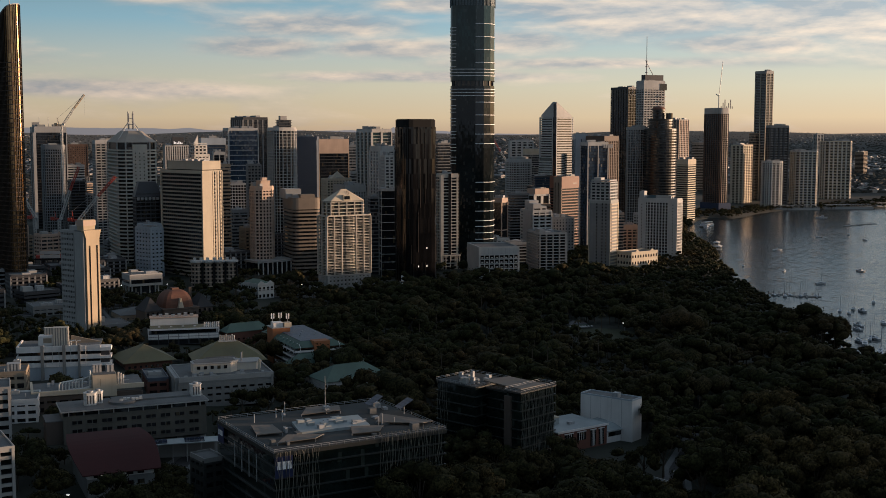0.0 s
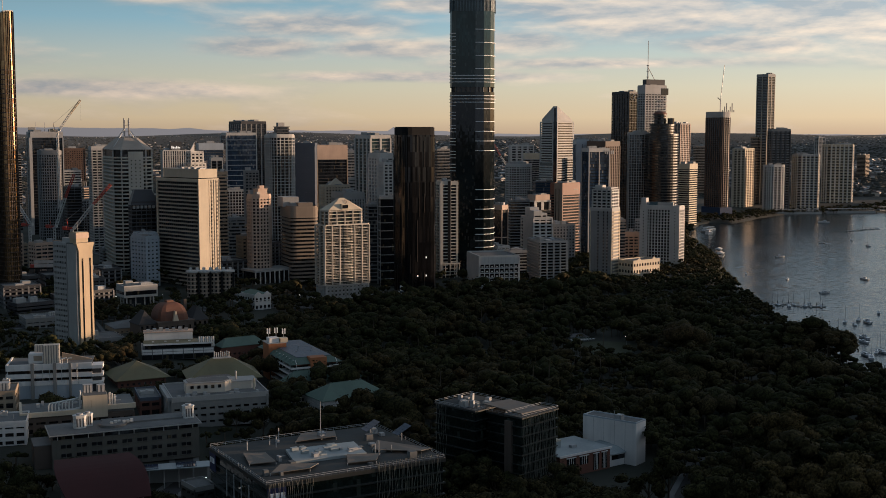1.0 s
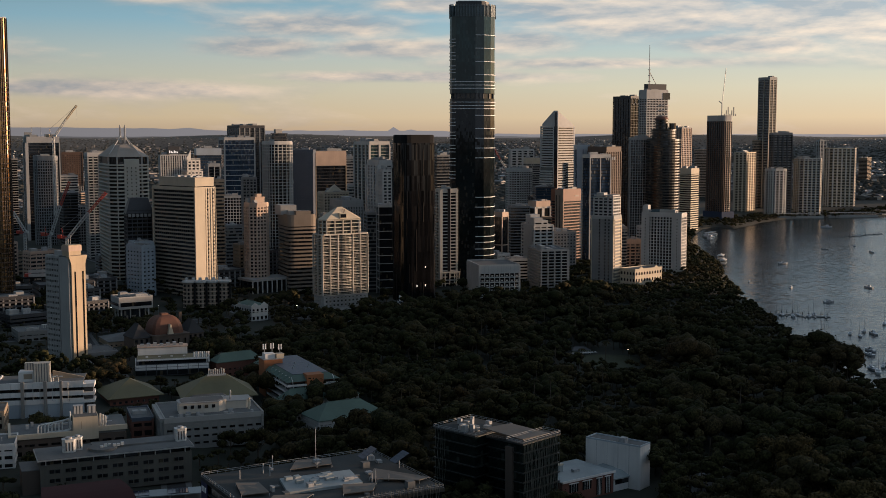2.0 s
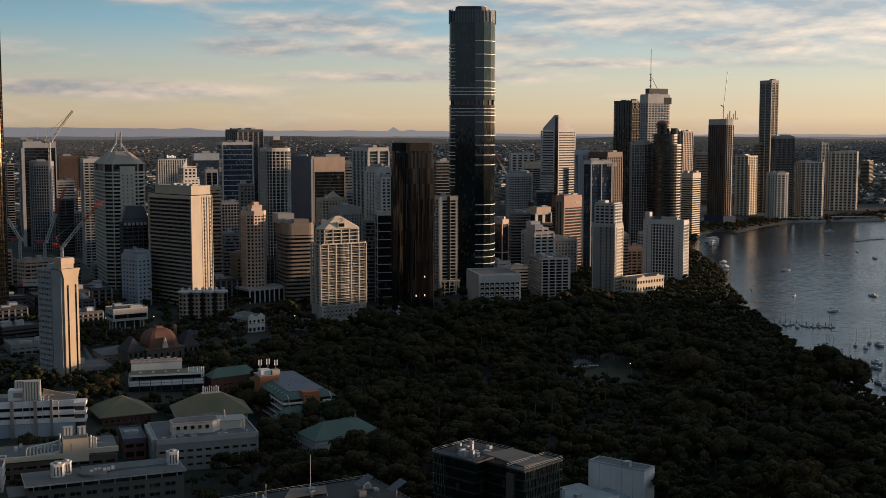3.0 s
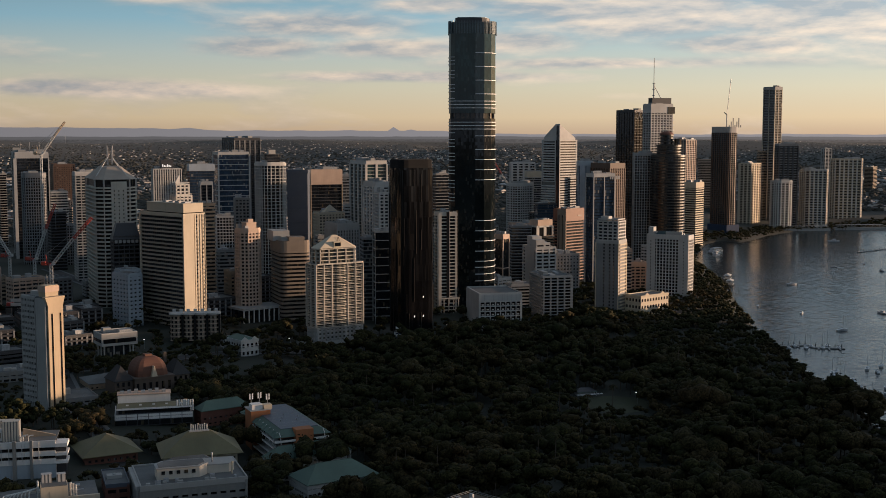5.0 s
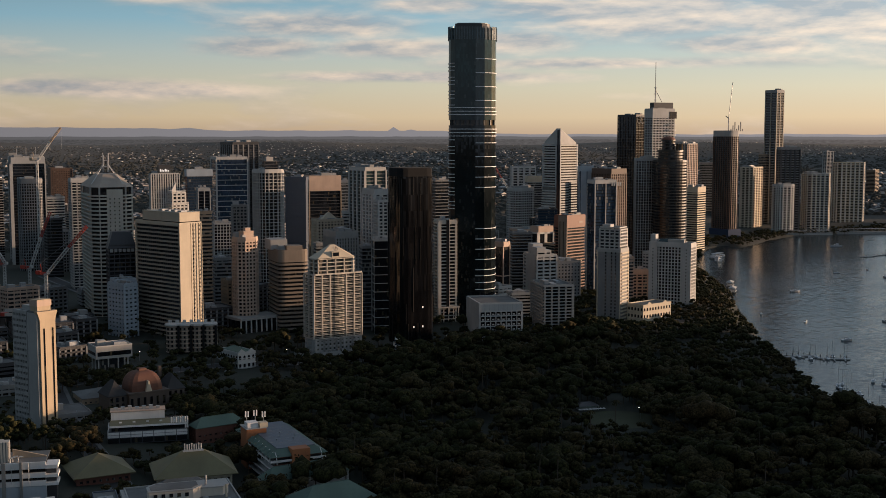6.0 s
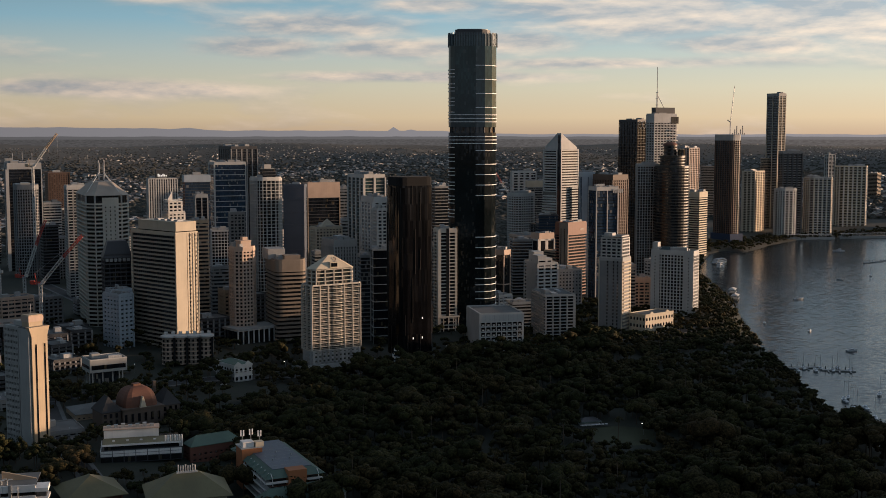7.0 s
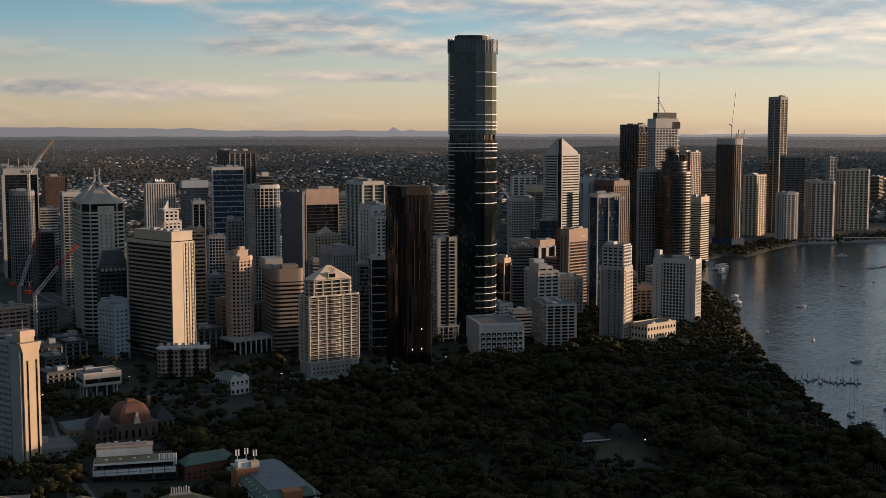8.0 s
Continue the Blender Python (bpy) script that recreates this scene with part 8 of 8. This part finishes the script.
def canopy_of(places, label, leaf):
    """One sheet of crowns: places are (kind, x, y, z, turn, size)."""
    V, F, o = [], [], 0
    for k, x, y, z, a, s in places:
        v, f = BASES[k]
        ca, sa = math.cos(a) * s, math.sin(a) * s
        V.append(np.stack([x + v[:, 0] * ca - v[:, 1] * sa, y + v[:, 0] * sa + v[:, 1] * ca, z + v[:, 2] * s * (0.62 + 0.38 * abs(math.sin(x * 12.9 + y * 7.3)))], 1))
        F.append(f + o)
        o += len(v)
    ob = new("tree_canopy", polys("tree_canopy", np.concatenate(V), np.concatenate(F)))
    ob.data.materials.append(leaf)
    tagged(ob, label, "trees", kind="stuff")


green, olive, trunks = [], [], []
for x, y, campus in rest:
    far = y > 1190
    s = 0.55 if far else 0.62 if (x > 150 and y > 1000) else 0.55 if (x > 225 and y > 860) else 0.62 if (752 < y < 830 and 66 < x < 146) else (1.0 + 0.75 * noise.noise(Vector((x * 0.017, y * 0.017, 3.0)))) * rng.choice((0.7, 0.85, 1.0, 1.15, 1.3)) * rng.uniform(0.9, 1.1) * (0.6 if x < -160 and y > 600 else 0.66 if campus else 1.0)
    z = high(x, y)
    (olive if rng.random() < 0.14 and not far else green).append((rng.randrange(9), x, y, z, rng.uniform(0, 6.283), s))
    trunks.append(bar_data((x, y, z - 0.5), (x, y, z + 8 * s), 0.3, 5))
for i in range(200):                                 # shrubs down to the water along the garden bank
    y = 500 + 3.0 * i
    x = float(np.interp(y, [420, 600, 781, 909, 1009, 1104], [225, 255, 269, 268, 276, 280])) - rng.uniform(2.5, 7.5)
    green.append((rng.randrange(4), x, y, high(x, y) - 1.8, rng.uniform(0, 6.283), rng.uniform(0.40, 0.62)))
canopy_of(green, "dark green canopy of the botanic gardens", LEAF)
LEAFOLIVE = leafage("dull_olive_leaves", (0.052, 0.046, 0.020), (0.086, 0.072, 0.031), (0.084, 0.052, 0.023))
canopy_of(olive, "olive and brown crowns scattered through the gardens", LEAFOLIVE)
ob = new("tree_trunks", joined(trunks))
ob.data.materials.append(BARK)
tagged(ob, "brown trunks under the garden canopy", "trees", kind="stuff")


def palm(x, y, h, seed):
    root = thing("palm_tree", "tall slender palm above the garden canopy", "tree", x, y, None, seed * 37)
    rod(root, "trunk", (0, 0, 0), (0.3, 0.2, h), 0.25, BARK)
    prng = random.Random(seed)
    V = []
    for i in range(18):
        a, up = i * 2.4, prng.uniform(-0.2, 1.1)
        for j in range(5):
            q0, q1 = j / 5, (j + 1) / 5
            p = [Vector((0.3 + 3.4 * q * math.cos(a), 0.2 + 3.4 * q * math.sin(a), h + 1.6 * up * q - 2.6 * q * q)) for q in (q0, q1)]
            w = Vector((-math.sin(a), math.cos(a), 0)) * (0.5 * (1 - 0.6 * q0))
            V += [p[0] - w, p[0] + w, p[1] + w * 0.8, p[1] - w * 0.8]
    part("fronds", quads("fronds", np.array([tuple(p) for p in V])), LEAF, root)


prng = random.Random(4)
for i in range(34):
    x, y = prng.uniform(-60, 190), prng.uniform(640, 1000)
    if not on_building(x, y, 3):
        palm(x, y, prng.uniform(17, 25), i)


# ---- suburbs, boats and quays ----
rng = np.random.default_rng(5)


reach = np.linspace(2000, 4880, 60)
fall = (173.0 - 5.0 - 137 * step(2200, 5000, reach)) / reach


def spread(n):
    """Places over the rising plain, spaced evenly as seen from the height of the walk; small far up the slopes."""
    r = np.interp(-rng.uniform(fall[-1], fall[0], n), -fall, reach)
    a = rng.uniform(-0.42, 0.42, n)
    x, y = r * np.sin(a), r * np.cos(a)
    clear = ~in_river(x, y) & (to_line(x, y, LEFT_BANK) > 40) & ~((x > 380) & (x < 1000) & (y < 2560))
    x, y = x[clear], y[clear]
    z = height(x, y)
    return x, y, z, np.clip((173.0 - z) / 150.0, 0.2, 1.0)


hx, hy, hz, hs = spread(26000)
dens = np.sin(hx * 0.0061 + 1.3) * np.sin(hy * 0.0083) + 0.6 * np.sin(hx * 0.0031 + hy * 0.0037) + rng.normal(scale=0.35, size=len(hx))
hx, hy, hz, hs = (v[(dens > 0.15) & ((hy > 2900) | (np.sin(hx * 0.05) > 0.2))] for v in (hx, hy, hz, hs))
wv, wf, rv, rf = [], [], [], []
for x, y, z, k in zip(hx, hy, hz, hs):
    w, d, h, a = rng.uniform(9, 17) * k, rng.uniform(8, 12) * k, rng.uniform(3, 6) * k, rng.uniform(0, 3.14)
    if rng.random() < 0.05:
        w, d, h = w * 2.2, d * 1.6, h * 1.6
    ca, sa = math.cos(a), math.sin(a)
    p = [(x + (px * w) * ca - (py * d) * sa, y + (px * w) * sa + (py * d) * ca) for px, py in ((-0.5, -0.5), (0.5, -0.5), (0.5, 0.5), (-0.5, 0.5))]
    o = len(wv)
    wv += [(*q, z - 2) for q in p] + [(*q, z + h) for q in p]
    wf += [(o + i, o + (i + 1) % 4, o + 4 + (i + 1) % 4, o + 4 + i) for i in range(4)]
    o = len(rv)
    rise = h + rng.uniform(1.5, 3.0) * k
    rv += [(*q, z + h) for q in p] + [((p[0][0] + p[3][0]) / 2, (p[0][1] + p[3][1]) / 2, z + rise), ((p[1][0] + p[2][0]) / 2, (p[1][1] + p[2][1]) / 2, z + rise)]
    rf += [(o, o + 1, o + 5, o + 4), (o + 2, o + 3, o + 4, o + 5), (o + 1, o + 2, o + 5), (o + 3, o, o + 4)]
m, t, b = shader("suburb_walls")
g = t.nodes.new("ShaderNodeNewGeometry")
t.links.new(mixed(t, ramp(t, g.outputs["Random Per Island"], 0.45, 1.0), (0.14, 0.13, 0.12), (0.62, 0.58, 0.52)), b.inputs["Base Color"])
ob = new("suburb_houses", mesh_of("suburb_houses", wv, wf))
ob.data.materials.append(m)
tagged(ob, "pale walls of far suburban houses", "houses", kind="stuff")
m, t, b = shader("suburb_roofs")
g = t.nodes.new("ShaderNodeNewGeometry")
t.links.new(mixed(t, ramp(t, g.outputs["Random Per Island"], 0.5, 1.0), (0.10, 0.085, 0.08), (0.42, 0.42, 0.42)), b.inputs["Base Color"])
b.inputs["Roughness"].default_value = 0.7
ob = new("suburb_roofs", mesh_of("suburb_roofs", rv, rf))
ob.data.materials.append(m)
tagged(ob, "mixed metal and tile roofs of far suburbs", "houses", kind="stuff")
# woods between the houses: low uneven domes of leaves
tx, ty, tz, ts = spread(36000)
k = len(tx)
wide = rng.uniform(5.0, 13.0, k) * ts * rng.uniform(0.8, 1.3, k)
tall = rng.uniform(3.0, 6.5, k) * ts
ring = np.arange(6) * math.pi / 3
V = np.zeros((k, 13, 3))
for lvl, (q, up) in enumerate(((1.0, 0.15), (0.78, 0.72))):
    turn = ring[None, :] + rng.uniform(0, 1, (k, 1))
    rad = wide[:, None] * q * rng.uniform(0.65, 1.25, (k, 6))
    V[:, lvl * 6:lvl * 6 + 6, 0] = tx[:, None] + rad * np.cos(turn)
    V[:, lvl * 6:lvl * 6 + 6, 1] = ty[:, None] + rad * np.sin(turn)
    V[:, lvl * 6:lvl * 6 + 6, 2] = tz[:, None] + tall[:, None] * up * rng.uniform(0.75, 1.2, (k, 6)) - (1.0 if lvl == 0 else 0.0)
V[:, 12] = np.stack([tx, ty, tz + tall * rng.uniform(0.85, 1.1, k)], 1)
dome = [(i, (i + 1) % 6, 6 + (i + 1) % 6) for i in range(6)] + [(i, 6 + (i + 1) % 6, 6 + i) for i in range(6)] + [(6 + i, 6 + (i + 1) % 6, 12) for i in range(6)]
faces = (np.arange(k)[:, None, None] * 13 + np.array(dome)[None]).reshape(-1, 3)
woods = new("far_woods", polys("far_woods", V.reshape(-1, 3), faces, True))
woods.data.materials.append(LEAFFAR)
tagged(woods, "dull green woods between far suburbs, haze paled into their colour", "trees", kind="stuff")

HULL = metal_paint("white_hull", (0.65, 0.66, 0.68), 0.3)
SAILCOVER = metal_paint("blue_sail_cover", (0.05, 0.08, 0.14), 0.8)


def hull_data(l, w, h):
    prof = [(-l / 2, w * 0.42), (-l * 0.1, w * 0.5), (l * 0.25, w * 0.38), (l / 2, 0.05)]
    top = [(x, -y) for x, y in prof] + [(x, y) for x, y in reversed(prof)]
    low = [(x * 0.9, y * 0.6) for x, y in top]
    return prism_data(low, -0.5, h, [(x, y, h + (0.35 if x > 0 else 0)) for x, y in top])


def boat(x, y, turn, l, sail_boat, label):
    root = thing("sailing_boat" if sail_boat else "motor_boat", label, "boat", x, y, 0.05, turn, group="moored boats")
    w = l * 0.3
    part("hull", mesh_of("hull", *hull_data(l, w, l * 0.11)), HULL, root)
    cabin = part("cabin", prism(rect(l * 0.4, w * 0.55, -l * 0.22, -w * 0.275), l * 0.11, l * 0.19, [(-l * 0.2, -w * 0.22), (l * 0.1, -w * 0.22), (l * 0.1, w * 0.22), (-l * 0.2, w * 0.22)]), HULL, root)
    part("cabin_window", box(-l * 0.16, -w * 0.285, l * 0.135, l * 0.1, w * 0.285, l * 0.165), GLASSBLACK, cabin)
    if sail_boat:
        rod(root, "mast", (l * 0.08, 0, l * 0.1), (l * 0.08, 0, l * 1.25), 0.09, STEEL)
        rod(root, "boom", (l * 0.08, 0, l * 0.26), (-l * 0.4, 0, l * 0.26), 0.16, SAILCOVER)
        rod(root, "forestay", (l * 0.48, 0, l * 0.12), (l * 0.08, 0, l * 1.22), 0.03, STEEL)
    else:
        part("flybridge", box(-l * 0.2, -w * 0.2, l * 0.19, 0.0, w * 0.2, l * 0.25), HULL, root)


brng = random.Random(2)
moored = 0
while moored < 58:                                   # moored along the garden bank
    x, y = brng.uniform(262, 380), brng.uniform(600, 1010)
    off = to_line(np.array([x]), np.array([y]), LEFT_BANK)[0]
    if not in_river(np.array([x]), np.array([y]))[0] or not 13 < off < 24 + 70 * brng.random():
        continue
    boat(x, y, brng.uniform(60, 110), brng.uniform(8, 14), brng.random() < 0.75, "white moored sailing boat with a bare mast")
    moored += 1

for x, y, turn, l, sb in ((417, 1510, 10, 13, False), (361, 1279, 60, 10, False), (366, 1171, 20, 12, True), (441, 1279, 120, 12, False), (582, 1742, 80, 11, True), (575, 1654, 95, 13, True), (526, 1697, 160, 9, False),
                          (649, 2083, 175, 20, False), (330, 1330, 75, 9, False), (371, 1040, 70, 11, True), (388, 985, 80, 12, True)):
    boat(x, y, turn, l, sb, "small white sailing boat on the open river" if sb else "white motor boat on the open river")


def ferry(x, y, turn, l):
    root = thing("ferry", "long white two-decked river ferry at a quay", "boat", x, y, 0.05, turn)
    part("hull", mesh_of("hull", *hull_data(l, l * 0.22, 2.2)), HULL, root)
    deck = part("lower_deck", box(-l * 0.4, -l * 0.085, 2.2, l * 0.3, l * 0.085, 4.8), HULL, root)
    part("lower_windows", box(-l * 0.38, -l * 0.088, 3.0, l * 0.28, l * 0.088, 4.1), GLASSBLACK, deck)
    deck = part("upper_deck", box(-l * 0.35, -l * 0.075, 4.8, l * 0.2, l * 0.075, 7.2), HULL, root)
    part("upper_windows", box(-l * 0.33, -l * 0.078, 5.4, l * 0.18, l * 0.078, 6.5), GLASSBLACK, deck)
    part("roof", box(-l * 0.36, -l * 0.09, 7.2, l * 0.21, l * 0.09, 7.5), HULL, root)


ferry(415, 1903, 52, 46)
ferry(404, 1850, 60, 30)


def pontoon(x, y, turn, l, piles, label):
    root = thing("pontoon", label, "jetty", x, y, 0.0, turn)
    part("deck", box(-l / 2, -1.6, 0.3, l / 2, 1.6, 0.9), CONC, root)
    for i in range(piles):
        rod(root, "pile", (-l / 2 + l * (i + 0.5) / piles, 1.9, -3), (-l / 2 + l * (i + 0.5) / piles, 1.9, 3.6), 0.3, DARK)
    for i in range(3):
        part("finger", box(-l / 2 + l * (i + 0.5) / 3 - 0.6, -9, 0.25, -l / 2 + l * (i + 0.5) / 3 + 0.6, -1.5, 0.75), CONC, root)


pontoon(300, 1092, 12, 26, 5, "low marina pontoon with fingers and dark piles")
pontoon(325, 1080, -12, 26, 5, "low marina pontoon with fingers and dark piles")
for i in range(7):
    boat(292 + 7 * i, 1086 + (4 if i % 2 else -5), 85, 9 + i % 3, True, "white sailing boat tied to a marina pontoon")
pontoon(645, 1915, 35, 40, 6, "dark timber jetty on the river")
pontoon(680, 1945, 35, 40, 6, "dark timber jetty on the river")


def boathouse(x, y, turn):
    root = thing("ferry_shelter", "white roofed ferry shelter on piles over the river", "shelter", x, y, 1.0, turn)
    part("deck", box(-9, -4, 0.6, 9, 4, 1.1), CONC, root)
    hip(root, rect(16, 7, -8, -3.5), 4.6, 2.0, WHITE, 0.6)
    for i in range(5):
        for yy in (-3.2, 3.2):
            rod(root, "pile", (-7.5 + 3.75 * i, yy, -5), (-7.5 + 3.75 * i, yy, 4.6), 0.22, WHITE)


boathouse(342, 1505, 70)
boathouse(352, 1560, 70)


def quay(x, y, turn, l, label):
    root = thing("riverside_terrace", label, "quay", x, y, 2.0, turn)
    part("wall", box(0, 0, -4, l, 10, 2.5), CONC, root)
    part("pergola_roof", box(4, 3, 7.0, l - 4, 9, 7.5), WHITE, root)
    for i in range(int(l / 7)):
        rod(root, "post", (5 + 7 * i, 3.5, 2.5), (5 + 7 * i, 3.5, 7.0), 0.25, WHITE)
        part("awning", box(5 + 7 * i, 0.5, 5.0, 9.5 + 7 * i, 3.0, 5.2), CREAM if i % 2 else WHITE, root)


quay(628, 2296, 10, 90, "pale riverside terrace with awnings below the towers")
quay(730, 2326, 8, 100, "pale riverside terrace with awnings below the towers")
quay(850, 2378, 22, 110, "long low white riverside building")


def kiosk(x, y):
    root = thing("garden_kiosk", "white kiosk with a dark hipped roof beside a garden lawn", "kiosk", x, y, None, 15)
    part("wall", box(-6, -3, 0, 6, 3, 3), WHITE, root)
    hip(root, rect(13, 7, -6.5, -3.5), 3.0, 2.4, DARK, 0.8)
    for i in range(5):
        rod(root, "post", (-6.6 + 3.3 * i, -4.6, 0), (-6.6 + 3.3 * i, -4.6, 3), 0.12, WHITE)
    part("verandah_roof", box(-7, -5, 3.0, 7, -3.4, 3.15), GREENROOF, root)
    for i in range(8):
        part("parasol", prism(disc(1.2, 8, -8 + 2.4 * i, -8), 2.2, 2.3, [(-8 + 2.4 * i + 0.05 * math.cos(k), -8 + 0.05 * math.sin(k), 2.9) for k in range(8)]), WHITE, root)


kiosk(97, 877)


# ---- lamps, cars, roads ----
ASPHALT = wall("asphalt", (0.045, 0.045, 0.047), 0.9, 0.4)
def street_lamp(x, y, label="tall street lamp with a small lit head", up=8.0):
    root = thing("street_lamp", label, "lamp", x, y, None, (x * 13) % 360, group="street lamps")
    rod(root, "pole", (0, 0, 0), (0, 0, up), 0.09, STEEL)
    rod(root, "arm", (0, 0, up), (1.2, 0, up + 0.25), 0.06, STEEL)
    head = part("head", box(0.9, -0.25, up + 0.1, 1.9, 0.25, up + 0.35), STEEL, root)
    part("lit_lens", box(0.95, -0.3, up - 0.08, 1.85, 0.3, up + 0.09), LAMPGLOW, head, "white lit lamp lens")


for x, y in ((-272, 935), (-300, 960), (-250, 905), (-318, 1010), (-285, 1040), (-262, 990), (-350, 930), (-228, 1000), (-160, 1015), (-120, 1035), (-75, 1060), (-110, 470), (-140, 440), (-95, 500),
             (-158, 505), (128, 850), (180, 990), (-20, 1110), (5, 1118), (88, 1150), (140, 1185), (195, 1230), (92, 470), (-215, 610), (-330, 880)):
    street_lamp(x, y)


def road(pts, w, label):
    """A strip of asphalt draped on the ground, with kerbs that stand up beside it."""
    P = []
    for (ax, ay), (bx, by) in zip(pts[:-1], pts[1:]):
        n = max(1, int(math.hypot(bx - ax, by - ay) / 8))
        P += [(ax + (bx - ax) * i / n, ay + (by - ay) * i / n) for i in range(n)]
    P.append(pts[-1])
    v, f, kv, kf = [], [], [], []
    for i, (x, y) in enumerate(P):
        a, b = P[max(0, i - 1)], P[min(len(P) - 1, i + 1)]
        d = Vector((b[0] - a[0], b[1] - a[1])).normalized()
        nx, ny = -d.y, d.x
        z = high(x, y) + 0.3
        v += [(x + nx * w / 2, y + ny * w / 2, z), (x - nx * w / 2, y - ny * w / 2, z)]
        for s in (1, -1):
            for q, up in ((w / 2, 0.16), (w / 2 + 2.5, 0.16), (w / 2, -0.4), (w / 2 + 2.5, -0.4)):
                kv.append((x + s * nx * q, y + s * ny * q, z + up))
        if i:
            f.append((2 * i - 2, 2 * i - 1, 2 * i + 1, 2 * i))
            for s in (0, 4):
                o, p = 8 * (i - 1) + s, 8 * i + s
                kf += [(o, p, p + 1, o + 1), (o + 2, p + 2, p, o), (o + 1, p + 1, p + 3, o + 3)]
    ob = new("road", mesh_of("road", v, f))
    ob.data.materials.append(ASPHALT)
    tagged(ob, label, "road", kind="structure")
    ob = new("pavement", mesh_of("pavement", kv, kf))
    ob.data.materials.append(ROOFING)
    tagged(ob, "grey concrete footpath with a raised kerb", "pavement", kind="structure")


road([(-330, 860), (-150, 995), (20, 1105), (200, 1215), (262, 1250)], 14, "dark asphalt street along the gardens")
road([(-150, 995), (-215, 1100), (-330, 1290), (-470, 1520)], 12, "dark asphalt street between towers")
road([(-140, 430), (-118, 470), (-108, 520), (-140, 640), (-215, 790), (-262, 905)], 8, "narrow asphalt campus road")
road([(78, 395), (88, 440), (98, 500), (130, 590)], 6, "narrow path through trees beside the campus")

PAINTS = [metal_paint("car_white", (0.55, 0.55, 0.55), 0.3), metal_paint("car_grey", (0.12, 0.12, 0.13), 0.3), metal_paint("car_red", (0.25, 0.02, 0.02), 0.3), metal_paint("car_blue", (0.03, 0.06, 0.15), 0.3)]
TYRE = metal_paint("tyre_rubber", (0.02, 0.02, 0.02), 0.9)
prof = [(-2.1, 0.35), (2.1, 0.35), (2.15, 0.75), (1.3, 0.92), (0.55, 1.42), (-1.2, 1.45), (-1.9, 0.98), (-2.15, 0.8)]
BODY = mesh_of("car_body", [(x, -0.85, z) for x, z in prof] + [(x, 0.85, z) for x, z in prof], [tuple(range(8)), tuple(range(15, 7, -1))] + [(i, 8 + i, 8 + (i + 1) % 8, (i + 1) % 8) for i in range(8)])
BODIES = []
for paint in PAINTS:
    me = BODY.copy()
    me.materials.append(paint)
    BODIES.append(me)
wp = [(0.33 * math.cos(i * math.pi / 6), 0.33 * math.sin(i * math.pi / 6)) for i in range(12)]
WHEEL = mesh_of("wheel", [(x, -0.12, z) for x, z in wp] + [(x, 0.12, z) for x, z in wp], [tuple(range(12)), tuple(range(23, 11, -1))] + [(i, 12 + i, 12 + (i + 1) % 12, (i + 1) % 12) for i in range(12)])
rp = [(0.2 * math.cos(i * math.pi / 4), 0.2 * math.sin(i * math.pi / 4)) for i in range(8)]
RIM = mesh_of("rim", [(x, -0.135, z) for x, z in rp] + [(x, 0.135, z) for x, z in rp], [tuple(range(8)), tuple(range(15, 7, -1))] + [(i, 8 + i, 8 + (i + 1) % 8, (i + 1) % 8) for i in range(8)])
SCREEN = box(-1.05, -0.87, 1.0, 0.75, 0.87, 1.36)
crng = random.Random(6)


def car(x, y, turn):
    k = crng.choice((0, 0, 0, 1, 1, 2, 3))
    root = thing("car", ("white", "dark grey", "red", "dark blue")[k] + " car parked beside the road", "car", x, y, high(x, y) + 0.3, turn, group="parked cars")
    part("body", BODIES[k], None, root)
    part("windows", SCREEN, GLASSBLACK, root)
    for wx in (-1.3, 1.3):
        for wy in (-0.8, 0.8):
            wheel = part("wheel", WHEEL, TYRE, root, at=(wx, wy, 0.33))
            part("rim", RIM, STEEL, wheel)


for i in range(12):
    car(-119 + crng.uniform(-1, 1) + (i % 3) * 5.5, 450 + (i // 3) * 3.2, 20 + crng.uniform(-4, 4))
for i in range(15):
    q = crng.random()
    car(-330 + 480 * q + 3.2, 860 + 300 * q - 3.4, 33 + (180 if i % 2 else 0))
for i in range(8):
    q = crng.random()
    car(-150 - 180 * q + 4, 995 + 295 * q, 121)


# lawn around the kiosk in the gardens
LAWN = wall("mown_lawn", (0.048, 0.055, 0.026), 0.95, 0.4)
pts = [(114 + 21 * math.cos(a) * (1 + 0.08 * math.sin(3 * a)), 848 + 27 * math.sin(a) * (1 + 0.1 * math.cos(2 * a))) for a in [i * math.pi / 18 for i in range(36)]]
lawn = new("lawn", mesh_of("lawn", [(114, 848, high(114, 848) + 0.06)] + [(x, y, high(x, y) + 0.06) for x, y in pts], [(0, 1 + i, 1 + (i + 1) % 36) for i in range(36)]))
lawn.data.materials.append(LAWN)
tagged(lawn, "mown green lawn in the botanic gardens", "lawn", kind="structure")
